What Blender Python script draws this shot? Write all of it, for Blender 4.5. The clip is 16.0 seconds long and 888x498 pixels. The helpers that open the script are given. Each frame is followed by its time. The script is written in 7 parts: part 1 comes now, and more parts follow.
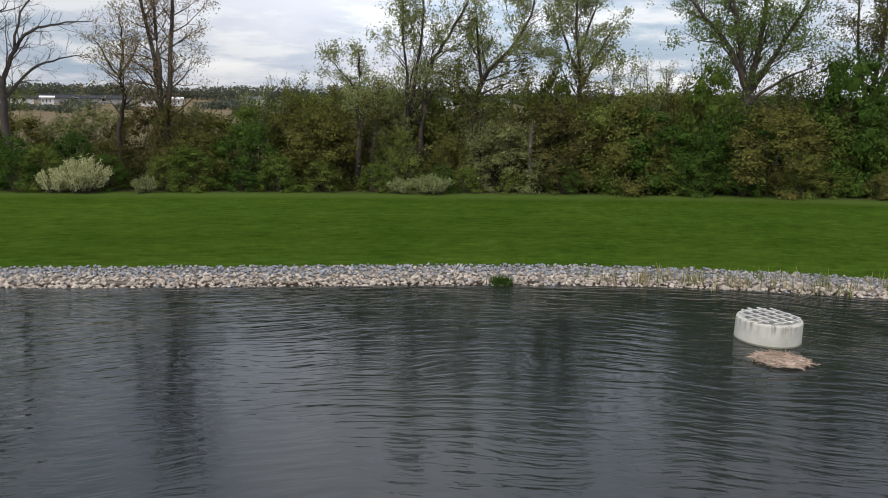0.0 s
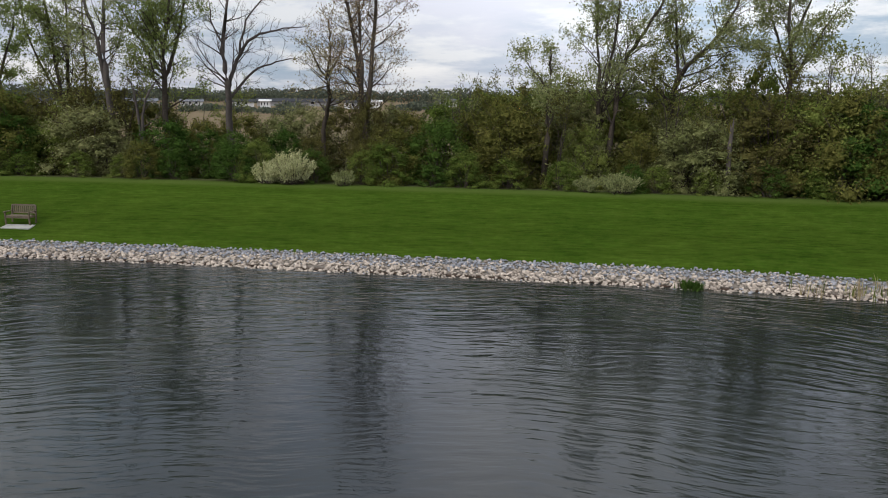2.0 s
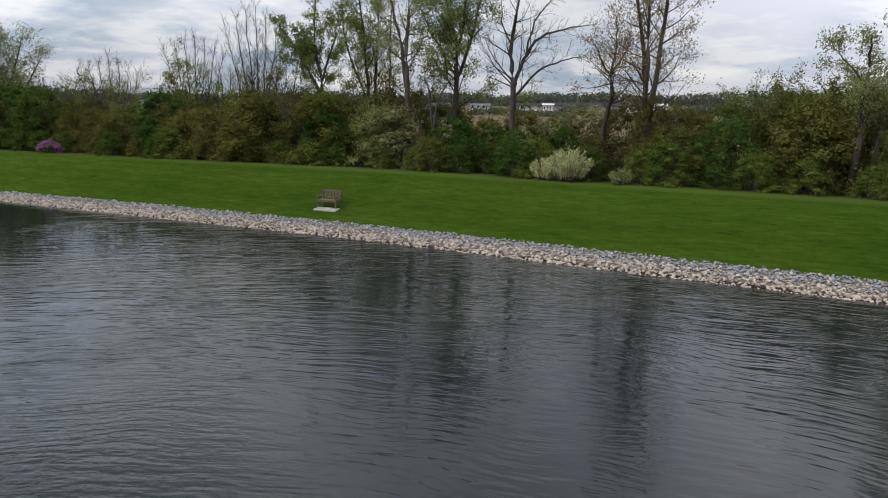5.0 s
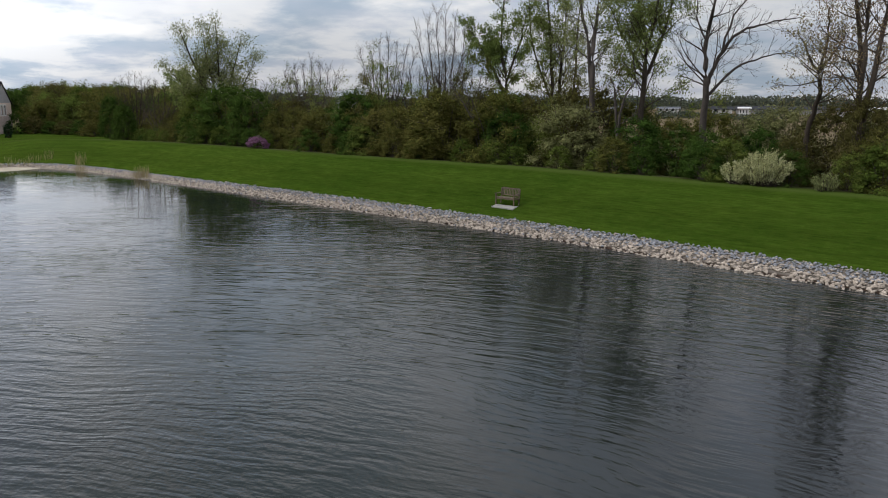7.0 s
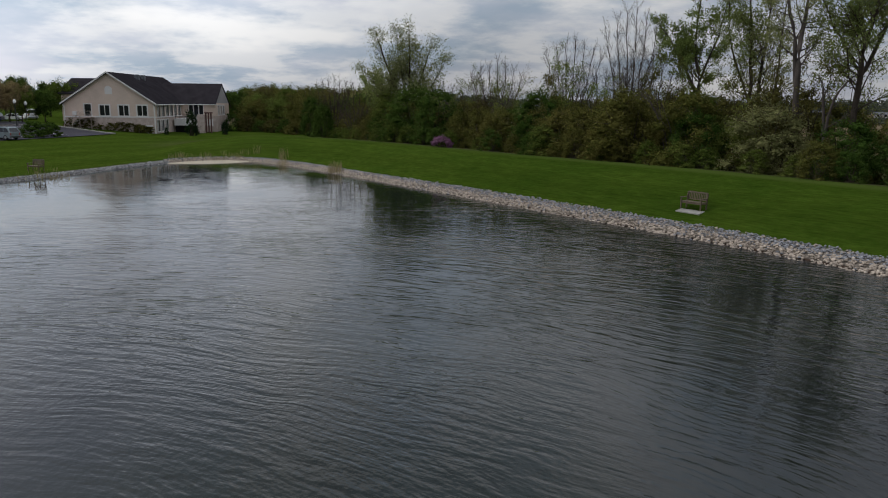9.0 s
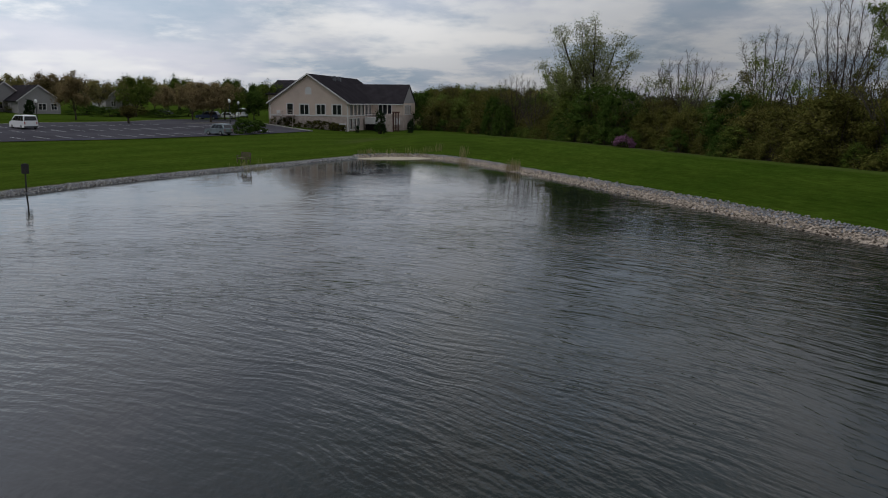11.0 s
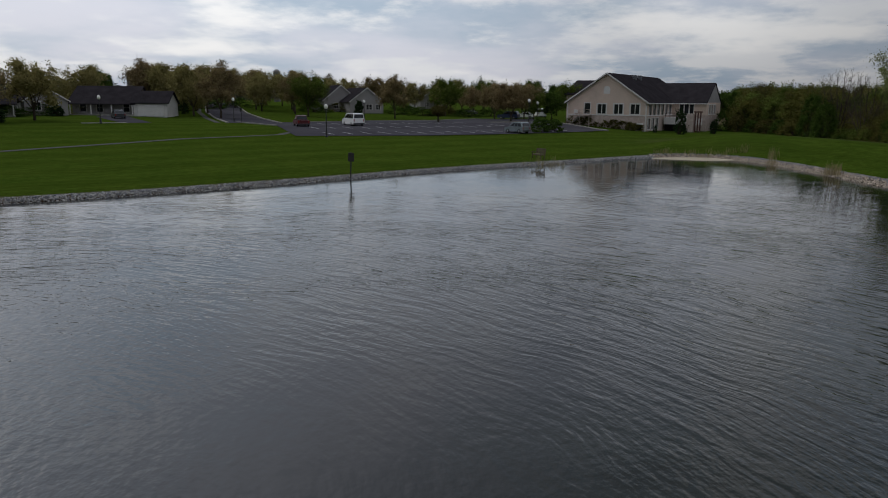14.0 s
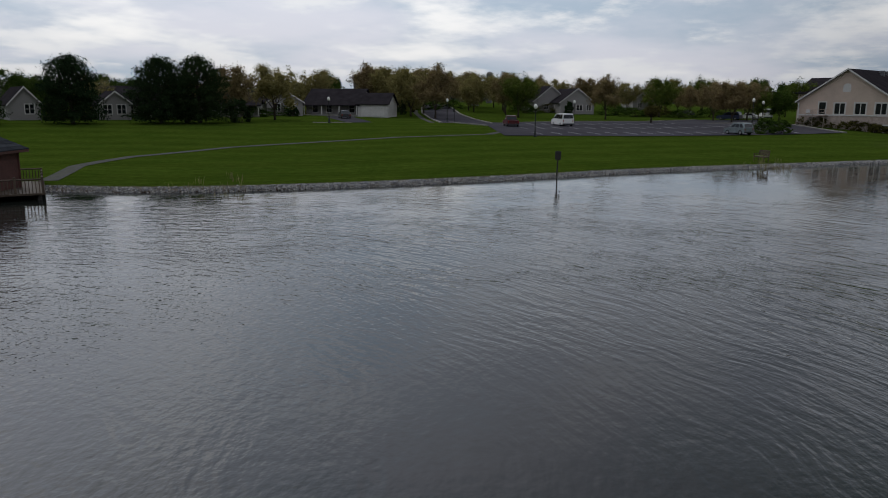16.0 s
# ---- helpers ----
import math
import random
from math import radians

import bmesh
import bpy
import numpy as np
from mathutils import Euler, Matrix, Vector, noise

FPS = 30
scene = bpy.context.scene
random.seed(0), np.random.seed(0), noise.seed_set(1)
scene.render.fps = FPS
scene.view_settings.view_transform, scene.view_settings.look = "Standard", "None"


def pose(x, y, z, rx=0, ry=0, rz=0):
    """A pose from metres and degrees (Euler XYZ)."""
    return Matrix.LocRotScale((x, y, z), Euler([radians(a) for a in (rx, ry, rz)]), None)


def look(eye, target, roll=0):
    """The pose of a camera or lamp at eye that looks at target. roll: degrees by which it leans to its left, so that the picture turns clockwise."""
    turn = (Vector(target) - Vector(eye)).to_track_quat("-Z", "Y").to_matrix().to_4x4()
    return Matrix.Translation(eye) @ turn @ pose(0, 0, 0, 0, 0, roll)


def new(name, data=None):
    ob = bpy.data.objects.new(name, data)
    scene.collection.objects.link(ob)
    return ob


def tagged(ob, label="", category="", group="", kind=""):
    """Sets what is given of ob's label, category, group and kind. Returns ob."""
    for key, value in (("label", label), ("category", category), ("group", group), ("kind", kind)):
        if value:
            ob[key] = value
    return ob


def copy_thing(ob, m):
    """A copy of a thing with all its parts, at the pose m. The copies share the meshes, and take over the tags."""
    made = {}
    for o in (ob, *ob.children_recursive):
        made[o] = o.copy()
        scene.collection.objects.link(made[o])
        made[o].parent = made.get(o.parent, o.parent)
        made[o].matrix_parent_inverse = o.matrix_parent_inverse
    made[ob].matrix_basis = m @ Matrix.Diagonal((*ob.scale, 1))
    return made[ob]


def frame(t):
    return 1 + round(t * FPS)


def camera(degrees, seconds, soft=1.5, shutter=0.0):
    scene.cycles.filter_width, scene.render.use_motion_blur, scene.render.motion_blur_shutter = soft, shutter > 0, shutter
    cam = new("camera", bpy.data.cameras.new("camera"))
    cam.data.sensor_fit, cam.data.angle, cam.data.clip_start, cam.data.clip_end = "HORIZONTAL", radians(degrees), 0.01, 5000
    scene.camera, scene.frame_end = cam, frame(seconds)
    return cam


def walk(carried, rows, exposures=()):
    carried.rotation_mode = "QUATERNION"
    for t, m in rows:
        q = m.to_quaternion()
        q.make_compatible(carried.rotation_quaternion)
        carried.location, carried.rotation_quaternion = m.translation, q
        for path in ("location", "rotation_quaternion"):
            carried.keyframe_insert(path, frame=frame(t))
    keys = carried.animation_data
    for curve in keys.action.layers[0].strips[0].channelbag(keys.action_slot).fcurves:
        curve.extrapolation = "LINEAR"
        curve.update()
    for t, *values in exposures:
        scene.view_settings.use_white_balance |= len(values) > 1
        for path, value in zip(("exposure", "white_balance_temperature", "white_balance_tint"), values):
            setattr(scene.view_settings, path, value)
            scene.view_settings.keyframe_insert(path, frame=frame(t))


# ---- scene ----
# ---- the camera: a slow left turn over the water, sinking about two metres ----
cam = camera(62.42, 16.0, soft=1.0)
walk(cam, [
    (0.0, pose(0.00, 0.00, 7.50, 78.16, -1.07, -0.13)),
    (0.5, pose(0.00, 0.01, 7.43, 78.16, -0.95, 3.54)),
    (1.0, pose(0.01, 0.02, 7.37, 78.14, -0.85, 7.16)),
    (1.5, pose(0.01, 0.03, 7.30, 78.14, -0.75, 10.76)),
    (2.0, pose(0.01, 0.04, 7.23, 78.13, -0.64, 14.35)),
    (2.5, pose(0.02, 0.05, 7.16, 78.13, -0.52, 17.95)),
    (3.0, pose(0.02, 0.06, 7.10, 78.16, -0.42, 21.55)),
    (3.5, pose(0.02, 0.07, 7.03, 78.17, -0.35, 25.15)),
    (4.0, pose(0.03, 0.08, 6.96, 78.21, -0.33, 28.71)),
    (6.5, pose(0.04, 0.14, 6.63, 78.48, -0.32, 46.26)),
    (7.0, pose(0.05, 0.15, 6.56, 78.51, -0.35, 49.77)),
    (7.5, pose(0.05, 0.16, 6.49, 78.56, -0.39, 53.27)),
    (8.0, pose(0.05, 0.17, 6.43, 78.59, -0.46, 56.79)),
    (8.5, pose(0.06, 0.18, 6.36, 78.63, -0.54, 60.31)),
    (9.0, pose(0.06, 0.19, 6.29, 78.67, -0.61, 63.81)),
    (11.5, pose(0.08, 0.24, 5.96, 78.61, -0.68, 81.24)),
    (12.0, pose(0.08, 0.25, 5.89, 78.59, -0.69, 84.89)),
    (12.5, pose(0.08, 0.26, 5.82, 78.57, -0.70, 88.69)),
    (13.0, pose(0.09, 0.27, 5.76, 78.56, -0.67, 92.50)),
    (13.5, pose(0.09, 0.28, 5.69, 78.55, -0.59, 96.35)),
    (14.0, pose(0.09, 0.29, 5.62, 78.54, -0.50, 100.25)),
    (14.5, pose(0.10, 0.30, 5.56, 78.53, -0.42, 104.20)),
    (15.0, pose(0.10, 0.32, 5.49, 78.55, -0.35, 108.19)),
    (15.5, pose(0.10, 0.33, 5.42, 78.56, -0.29, 112.20)),
    (16.0, pose(0.11, 0.34, 5.36, 78.58, -0.24, 116.27)),
], exposures=[(0.0, 0.14), (4.0, 0.06), (7.0, -0.20), (9.0, -0.68), (12.0, -1.13), (16.0, -1.24)])

# ---- daylight: a broken overcast, with a veiled sun in the south-west ----
SUN_AZIMUTH, SUN_HEIGHT = 150, 52          # degrees anticlockwise from +y, and above the horizon
world = bpy.data.worlds.new("sky")
scene.world = world
world.use_nodes = True


def sky_nodes():
    nt = world.node_tree
    nt.nodes.clear()
    add = nt.nodes.new
    link = nt.links.new
    out = add("ShaderNodeOutputWorld")
    back = add("ShaderNodeBackground")
    sky = add("ShaderNodeTexSky")
    sky.sky_type, sky.sun_disc = "NISHITA", False
    sky.sun_elevation, sky.sun_rotation = radians(SUN_HEIGHT), radians(-SUN_AZIMUTH)
    sky.air_density, sky.dust_density = 1.2, 2.0
    dim = add("ShaderNodeMix")
    dim.data_type, dim.blend_type = "RGBA", "MULTIPLY"
    dim.inputs[0].default_value = 1
    dim.inputs[7].default_value = (0.10, 0.10, 0.10, 1)
    link(sky.outputs[0], dim.inputs[6])
    co = add("ShaderNodeTexCoord")
    sep = add("ShaderNodeSeparateXYZ")
    link(co.outputs["Generated"], sep.inputs[0])
    up = add("ShaderNodeMath")
    up.operation, up.inputs[1].default_value = "MAXIMUM", 0.0
    link(sep.outputs[2], up.inputs[0])
    lift = add("ShaderNodeMath")
    lift.operation, lift.inputs[1].default_value = "ADD", 0.17
    link(up.outputs[0], lift.inputs[0])
    flat = add("ShaderNodeCombineXYZ")
    for i in (0, 1):
        div = add("ShaderNodeMath")
        div.operation = "DIVIDE"
        link(sep.outputs[i], div.inputs[0])
        link(lift.outputs[0], div.inputs[1])
        link(div.outputs[0], flat.inputs[i])

    def cloud(scale, detail, rough, shift, lo, hi):
        mapping = add("ShaderNodeMapping")
        mapping.inputs["Location"].default_value = shift
        link(flat.outputs[0], mapping.inputs[0])
        n = add("ShaderNodeTexNoise")
        n.inputs["Scale"].default_value, n.inputs["Detail"].default_value, n.inputs["Roughness"].default_value = scale, detail, rough
        link(mapping.outputs[0], n.inputs[0])
        r = add("ShaderNodeMapRange")
        r.interpolation_type = "SMOOTHSTEP"
        r.inputs[1].default_value, r.inputs[2].default_value = lo, hi
        link(n.outputs[0], r.inputs[0])
        return r.outputs[0]

    def mix(f, a, b):
        m = add("ShaderNodeMix")
        m.data_type = "RGBA"
        for s, v in ((0, f), (6, a), (7, b)):
            if isinstance(v, (tuple, float, int)):
                m.inputs[s].default_value = v
            else:
                link(v, m.inputs[s])
        return m.outputs[2]

    shade = mix(cloud(0.62, 7, 0.55, (3.1, 1.7, 0), 0.36, 0.64), (0.40, 0.50, 0.625, 1), (0.69, 0.705, 0.80, 1))
    puffs = mix(cloud(1.7, 9, 0.60, (1.3, 5.1, 2), 0.44, 0.62), shade, (0.80, 0.815, 0.855, 1))
    bright = mix(cloud(0.95, 9, 0.58, (7.3, -2.2, 4), 0.52, 0.70), puffs, (0.95, 0.945, 0.955, 1))
    whole = mix(0.90, dim.outputs[2], bright)
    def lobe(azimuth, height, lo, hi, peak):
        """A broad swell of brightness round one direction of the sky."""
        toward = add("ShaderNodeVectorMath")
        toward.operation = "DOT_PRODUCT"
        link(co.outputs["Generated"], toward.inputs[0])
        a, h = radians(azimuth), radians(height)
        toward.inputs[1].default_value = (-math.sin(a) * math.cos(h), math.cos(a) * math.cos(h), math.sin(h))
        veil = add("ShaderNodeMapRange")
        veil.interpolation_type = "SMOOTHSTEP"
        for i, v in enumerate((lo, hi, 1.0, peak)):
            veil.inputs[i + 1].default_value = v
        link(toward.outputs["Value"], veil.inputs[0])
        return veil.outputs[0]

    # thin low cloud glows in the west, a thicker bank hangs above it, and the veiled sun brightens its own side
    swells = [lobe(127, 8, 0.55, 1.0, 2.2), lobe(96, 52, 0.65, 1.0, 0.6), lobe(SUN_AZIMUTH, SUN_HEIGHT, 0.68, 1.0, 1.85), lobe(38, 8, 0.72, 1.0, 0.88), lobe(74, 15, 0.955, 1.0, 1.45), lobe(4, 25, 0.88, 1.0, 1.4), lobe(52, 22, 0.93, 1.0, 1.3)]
    # an overcast sky grows brighter towards the zenith
    zen = add("ShaderNodeMath")
    zen.operation = "MULTIPLY_ADD"
    link(up.outputs[0], zen.inputs[0])
    zen.inputs[1].default_value, zen.inputs[2].default_value = 1.15, 0.93
    level = zen.outputs[0]
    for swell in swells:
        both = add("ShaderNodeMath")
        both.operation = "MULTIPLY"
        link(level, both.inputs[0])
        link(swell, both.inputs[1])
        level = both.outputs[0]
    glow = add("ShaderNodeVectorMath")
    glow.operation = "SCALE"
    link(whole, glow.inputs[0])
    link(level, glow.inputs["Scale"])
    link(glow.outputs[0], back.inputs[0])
    back.inputs[1].default_value = 1.02
    link(back.outputs[0], out.inputs[0])


sky_nodes()
sun = new("sun", bpy.data.lights.new("sun", "SUN"))
sun.data.energy, sun.data.angle, sun.data.color = 1.2, radians(16), (1.0, 0.93, 0.84)
sun.matrix_world = look((0, 0, 60), Vector((0, 0, 60)) + Vector((math.sin(radians(SUN_AZIMUTH)) * math.cos(radians(SUN_HEIGHT)),
                        -math.cos(radians(SUN_AZIMUTH)) * math.cos(radians(SUN_HEIGHT)), -math.sin(radians(SUN_HEIGHT)))))

# ---- materials ----
def nodes_of(name):
    m = bpy.data.materials.new(name)
    m.use_nodes = True
    m.node_tree.nodes.clear()
    return m, m.node_tree.nodes.new, m.node_tree.links.new


def setup(node, **values):
    for key, value in values.items():
        node.inputs[key.replace("_", " ")].default_value = value
    return node


def colour_mix(add, link, f, a, b, how="MIX"):
    m = add("ShaderNodeMix")
    m.data_type, m.blend_type = "RGBA", how
    for s, v in ((0, f), (6, a), (7, b)):
        if isinstance(v, (tuple, float, int)):
            m.inputs[s].default_value = (*v, 1) if isinstance(v, tuple) and len(v) == 3 else v
        else:
            link(v, m.inputs[s])
    return m.outputs[2]


def ranged(add, link, source, lo, hi, a=0.0, b=1.0):
    r = add("ShaderNodeMapRange")
    for i, v in enumerate((lo, hi, a, b)):
        r.inputs[i + 1].default_value = v
    link(source, r.inputs[0])
    return r.outputs[0]


def noise_of(add, link, scale, detail=4, rough=0.55, stretch=None, coord="Object", turn=0.0):
    co = add("ShaderNodeTexCoord")
    source = co.outputs[coord]
    if stretch:
        mp = add("ShaderNodeMapping")
        mp.inputs["Scale"].default_value = stretch
        mp.inputs["Rotation"].default_value = (0, 0, turn)
        link(source, mp.inputs[0])
        source = mp.outputs[0]
    n = add("ShaderNodeTexNoise")
    setup(n, Scale=scale, Detail=detail, Roughness=rough)
    link(source, n.inputs[0])
    return n.outputs[0]


def plain(name, colour, rough=0.7, dark=0.75, light=1.15, scale=2.0, fine=25.0, bump=0.2, metal=0.0, vary="", spread=0.25, coord="Object", stretch=None):
    """A surface with broad stains, fine grain and relief. vary: 'island' or 'object' for pieces of uneven tone."""
    m, add, link = nodes_of(name)
    out, b = add("ShaderNodeOutputMaterial"), add("ShaderNodeBsdfPrincipled")
    setup(b, Roughness=rough, Metallic=metal)
    if rough >= 0.85:
        b.inputs["Specular IOR Level"].default_value = 0.0
    broad = noise_of(add, link, scale, 5, 0.6, stretch, coord)
    grain = noise_of(add, link, fine, 3, 0.6, stretch, coord)
    tone = ranged(add, link, broad, 0.3, 0.7, dark, light)
    tone2 = ranged(add, link, grain, 0.25, 0.75, 0.85, 1.12)
    mul = add("ShaderNodeMath")
    mul.operation = "MULTIPLY"
    link(tone, mul.inputs[0])
    link(tone2, mul.inputs[1])
    value = mul.outputs[0]
    if vary:
        src = add("ShaderNodeNewGeometry").outputs["Random Per Island"] if vary == "island" else add("ShaderNodeObjectInfo").outputs["Random"]
        r = ranged(add, link, src, 0, 1, 1 - spread, 1 + spread)
        m2 = add("ShaderNodeMath")
        m2.operation = "MULTIPLY"
        link(value, m2.inputs[0])
        link(r, m2.inputs[1])
        value = m2.outputs[0]
    hsv = add("ShaderNodeHueSaturation")
    hsv.inputs["Color"].default_value = (*colour, 1)
    link(value, hsv.inputs["Value"])
    link(hsv.outputs[0], b.inputs["Base Color"])
    if bump:
        bm_ = add("ShaderNodeBump")
        setup(bm_, Strength=bump, Distance=0.02)
        link(grain, bm_.inputs["Height"])
        link(bm_.outputs[0], b.inputs["Normal"])
    link(b.outputs[0], out.inputs[0])
    return m


def leaf_material(name, colour, second, backlit=0.35, spread=0.35):
    """Thin leaves: two hues, uneven from leaf to leaf and from plant to plant, partly lit from behind."""
    m, add, link = nodes_of(name)
    out = add("ShaderNodeOutputMaterial")
    isl = add("ShaderNodeNewGeometry").outputs["Random Per Island"]
    obj = add("ShaderNodeObjectInfo").outputs["Random"]
    patch = noise_of(add, link, 0.8, 2)
    f = add("ShaderNodeMath")
    f.operation = "ADD"
    link(ranged(add, link, isl, 0, 1, -0.35, 0.35), f.inputs[0])
    link(ranged(add, link, obj, 0, 1, 0.1, 0.9), f.inputs[1])
    f2 = add("ShaderNodeMath")
    f2.operation, f2.use_clamp = "ADD", True
    link(f.outputs[0], f2.inputs[0])
    link(ranged(add, link, patch, 0.3, 0.7, -0.35, 0.35), f2.inputs[1])
    col = colour_mix(add, link, f2.outputs[0], colour, second)
    hsv = add("ShaderNodeHueSaturation")
    link(col, hsv.inputs["Color"])
    link(ranged(add, link, isl, 0, 1, 1 - spread, 1 + spread), hsv.inputs["Value"])
    d, t, mx = add("ShaderNodeBsdfDiffuse"), add("ShaderNodeBsdfTranslucent"), add("ShaderNodeMixShader")
    link(hsv.outputs[0], d.inputs[0])
    link(hsv.outputs[0], t.inputs[0])
    mx.inputs[0].default_value = backlit
    link(d.outputs[0], mx.inputs[1])
    link(t.outputs[0], mx.inputs[2])
    link(mx.outputs[0], out.inputs[0])
    return m


def land_material():
    m, add, link = nodes_of("land")
    out, b = add("ShaderNodeOutputMaterial"), add("ShaderNodeBsdfPrincipled")
    b.inputs["Specular IOR Level"].default_value = 0.0
    setup(b, Roughness=0.95)
    shore = add("ShaderNodeAttribute")
    shore.attribute_name = "shore"
    wood = add("ShaderNodeAttribute")
    wood.attribute_name = "wood"
    field = add("ShaderNodeAttribute")
    field.attribute_name = "field"
    # mowing lanes run along the bank, a little uneven
    wob = noise_of(add, link, 0.12, 3)
    wsum = add("ShaderNodeMath")
    wsum.operation = "MULTIPLY_ADD"
    link(wob, wsum.inputs[0])
    wsum.inputs[1].default_value = 3.0
    link(shore.outputs["Fac"], wsum.inputs[2])
    lane = add("ShaderNodeMath")
    lane.operation = "MULTIPLY"
    link(wsum.outputs[0], lane.inputs[0])
    lane.inputs[1].default_value = 2 * math.pi / 1.5
    sine = add("ShaderNodeMath")
    sine.operation = "SINE"
    link(lane.outputs[0], sine.inputs[0])
    swath = add("ShaderNodeMath")
    swath.operation = "MULTIPLY"
    link(wsum.outputs[0], swath.inputs[0])
    swath.inputs[1].default_value = 2 * math.pi / 7.3
    slow = add("ShaderNodeMath")
    slow.operation = "SINE"
    link(swath.outputs[0], slow.inputs[0])
    two = add("ShaderNodeMath")
    two.operation = "ADD"
    link(ranged(add, link, sine.outputs[0], -1, 1, 0.43, 0.54), two.inputs[0])
    link(ranged(add, link, slow.outputs[0], -1, 1, 0.43, 0.58), two.inputs[1])
    lanes = two.outputs[0]
    broad = noise_of(add, link, 0.25, 5, 0.6)
    tuft = noise_of(add, link, 2.6, 9, 0.74)
    blade = noise_of(add, link, 40.0, 3, 0.7)
    g = colour_mix(add, link, ranged(add, link, broad, 0.3, 0.7), (0.0185, 0.0395, 0.004), (0.030, 0.0525, 0.006))
    g = colour_mix(add, link, ranged(add, link, tuft, 0.35, 0.75, 0, 0.55), g, (0.045, 0.066, 0.010))
    worn = noise_of(add, link, 0.7, 5, 0.7)
    g = colour_mix(add, link, ranged(add, link, worn, 0.66, 0.82, 0, 0.4), g, (0.085, 0.095, 0.028))
    hsv = add("ShaderNodeHueSaturation")
    link(g, hsv.inputs["Color"])
    mul = add("ShaderNodeMath")
    mul.operation = "MULTIPLY"
    link(lanes, mul.inputs[0])
    # fine streaks left by the mower, along the bank
    co = add("ShaderNodeTexCoord")
    place = add("ShaderNodeSeparateXYZ")
    link(co.outputs["Object"], place.inputs[0])
    slant = add("ShaderNodeMath")
    slant.operation = "SUBTRACT"
    link(place.outputs[0], slant.inputs[0])
    link(place.outputs[1], slant.inputs[1])
    way = add("ShaderNodeCombineXYZ")
    for src, k, i in ((shore.outputs["Fac"], 6.5, 0), (slant.outputs[0], 0.9, 1)):
        part_ = add("ShaderNodeMath")
        part_.operation = "MULTIPLY"
        link(src, part_.inputs[0])
        part_.inputs[1].default_value = k
        link(part_.outputs[0], way.inputs[i])
    streak = add("ShaderNodeTexNoise")
    setup(streak, Scale=1.0, Detail=6, Roughness=0.7)
    link(way.outputs[0], streak.inputs[0])
    grain = add("ShaderNodeMath")
    grain.operation = "MULTIPLY"
    link(ranged(add, link, blade, 0.3, 0.7, 0.75, 1.25), grain.inputs[0])
    link(ranged(add, link, streak.outputs[0], 0.3, 0.7, 0.62, 1.38), grain.inputs[1])
    link(grain.outputs[0], mul.inputs[1])
    link(mul.outputs[0], hsv.inputs["Value"])
    litter = colour_mix(add, link, ranged(add, link, tuft, 0.3, 0.7), (0.045, 0.035, 0.022), (0.06, 0.075, 0.025))
    c = colour_mix(add, link, wood.outputs["Fac"], hsv.outputs[0], litter)
    dry = colour_mix(add, link, ranged(add, link, broad, 0.35, 0.65), (0.125, 0.096, 0.060), (0.092, 0.082, 0.044))
    c = colour_mix(add, link, field.outputs["Fac"], c, dry)
    bank = add("ShaderNodeAttribute")
    bank.attribute_name = "bank"
    # the lower lawns are lighter and a little less green than the bank
    c = colour_mix(add, link, ranged(add, link, bank.outputs["Fac"], 0, 1, 1.0, 0.0), c, (1.30, 1.20, 1.30), "MULTIPLY")
    # longer grass along the crest, its lit edge painted in as a paler strip
    crest = add("ShaderNodeMath")
    crest.operation = "MULTIPLY"
    link(ranged(add, link, shore.outputs["Fac"], 9.0, 9.8), crest.inputs[0])
    link(ranged(add, link, shore.outputs["Fac"], 11.6, 10.6), crest.inputs[1])
    crest2 = add("ShaderNodeMath")
    crest2.operation = "MULTIPLY"
    link(crest.outputs[0], crest2.inputs[0])
    link(bank.outputs["Fac"], crest2.inputs[1])
    c = colour_mix(add, link, crest2.outputs[0], c, (0.050, 0.074, 0.014))
    # mud under the stones, darkened to paint the shade in their gaps
    mud = colour_mix(add, link, ranged(add, link, tuft, 0.3, 0.7), (0.10, 0.085, 0.07), (0.18, 0.155, 0.13))
    mud = colour_mix(add, link, ranged(add, link, shore.outputs["Fac"], 0.10, 0.30), (0.045, 0.030, 0.022), mud)
    edge = add("ShaderNodeMath")
    edge.operation = "MULTIPLY_ADD"
    link(tuft, edge.inputs[0])
    edge.inputs[1].default_value = 0.5
    link(shore.outputs["Fac"], edge.inputs[2])
    narrow = add("ShaderNodeMath")
    narrow.operation = "MULTIPLY_ADD"
    link(bank.outputs["Fac"], narrow.inputs[0])
    narrow.inputs[1].default_value = -0.5
    link(edge.outputs[0], narrow.inputs[2])
    c = colour_mix(add, link, ranged(add, link, narrow.outputs[0], 1.0, 1.25), mud, c)
    link(c, b.inputs["Base Color"])
    bump = add("ShaderNodeBump")
    setup(bump, Strength=0.6, Distance=0.05)
    link(tuft, bump.inputs["Height"])
    link(bump.outputs[0], b.inputs["Normal"])
    link(b.outputs[0], out.inputs[0])
    return m


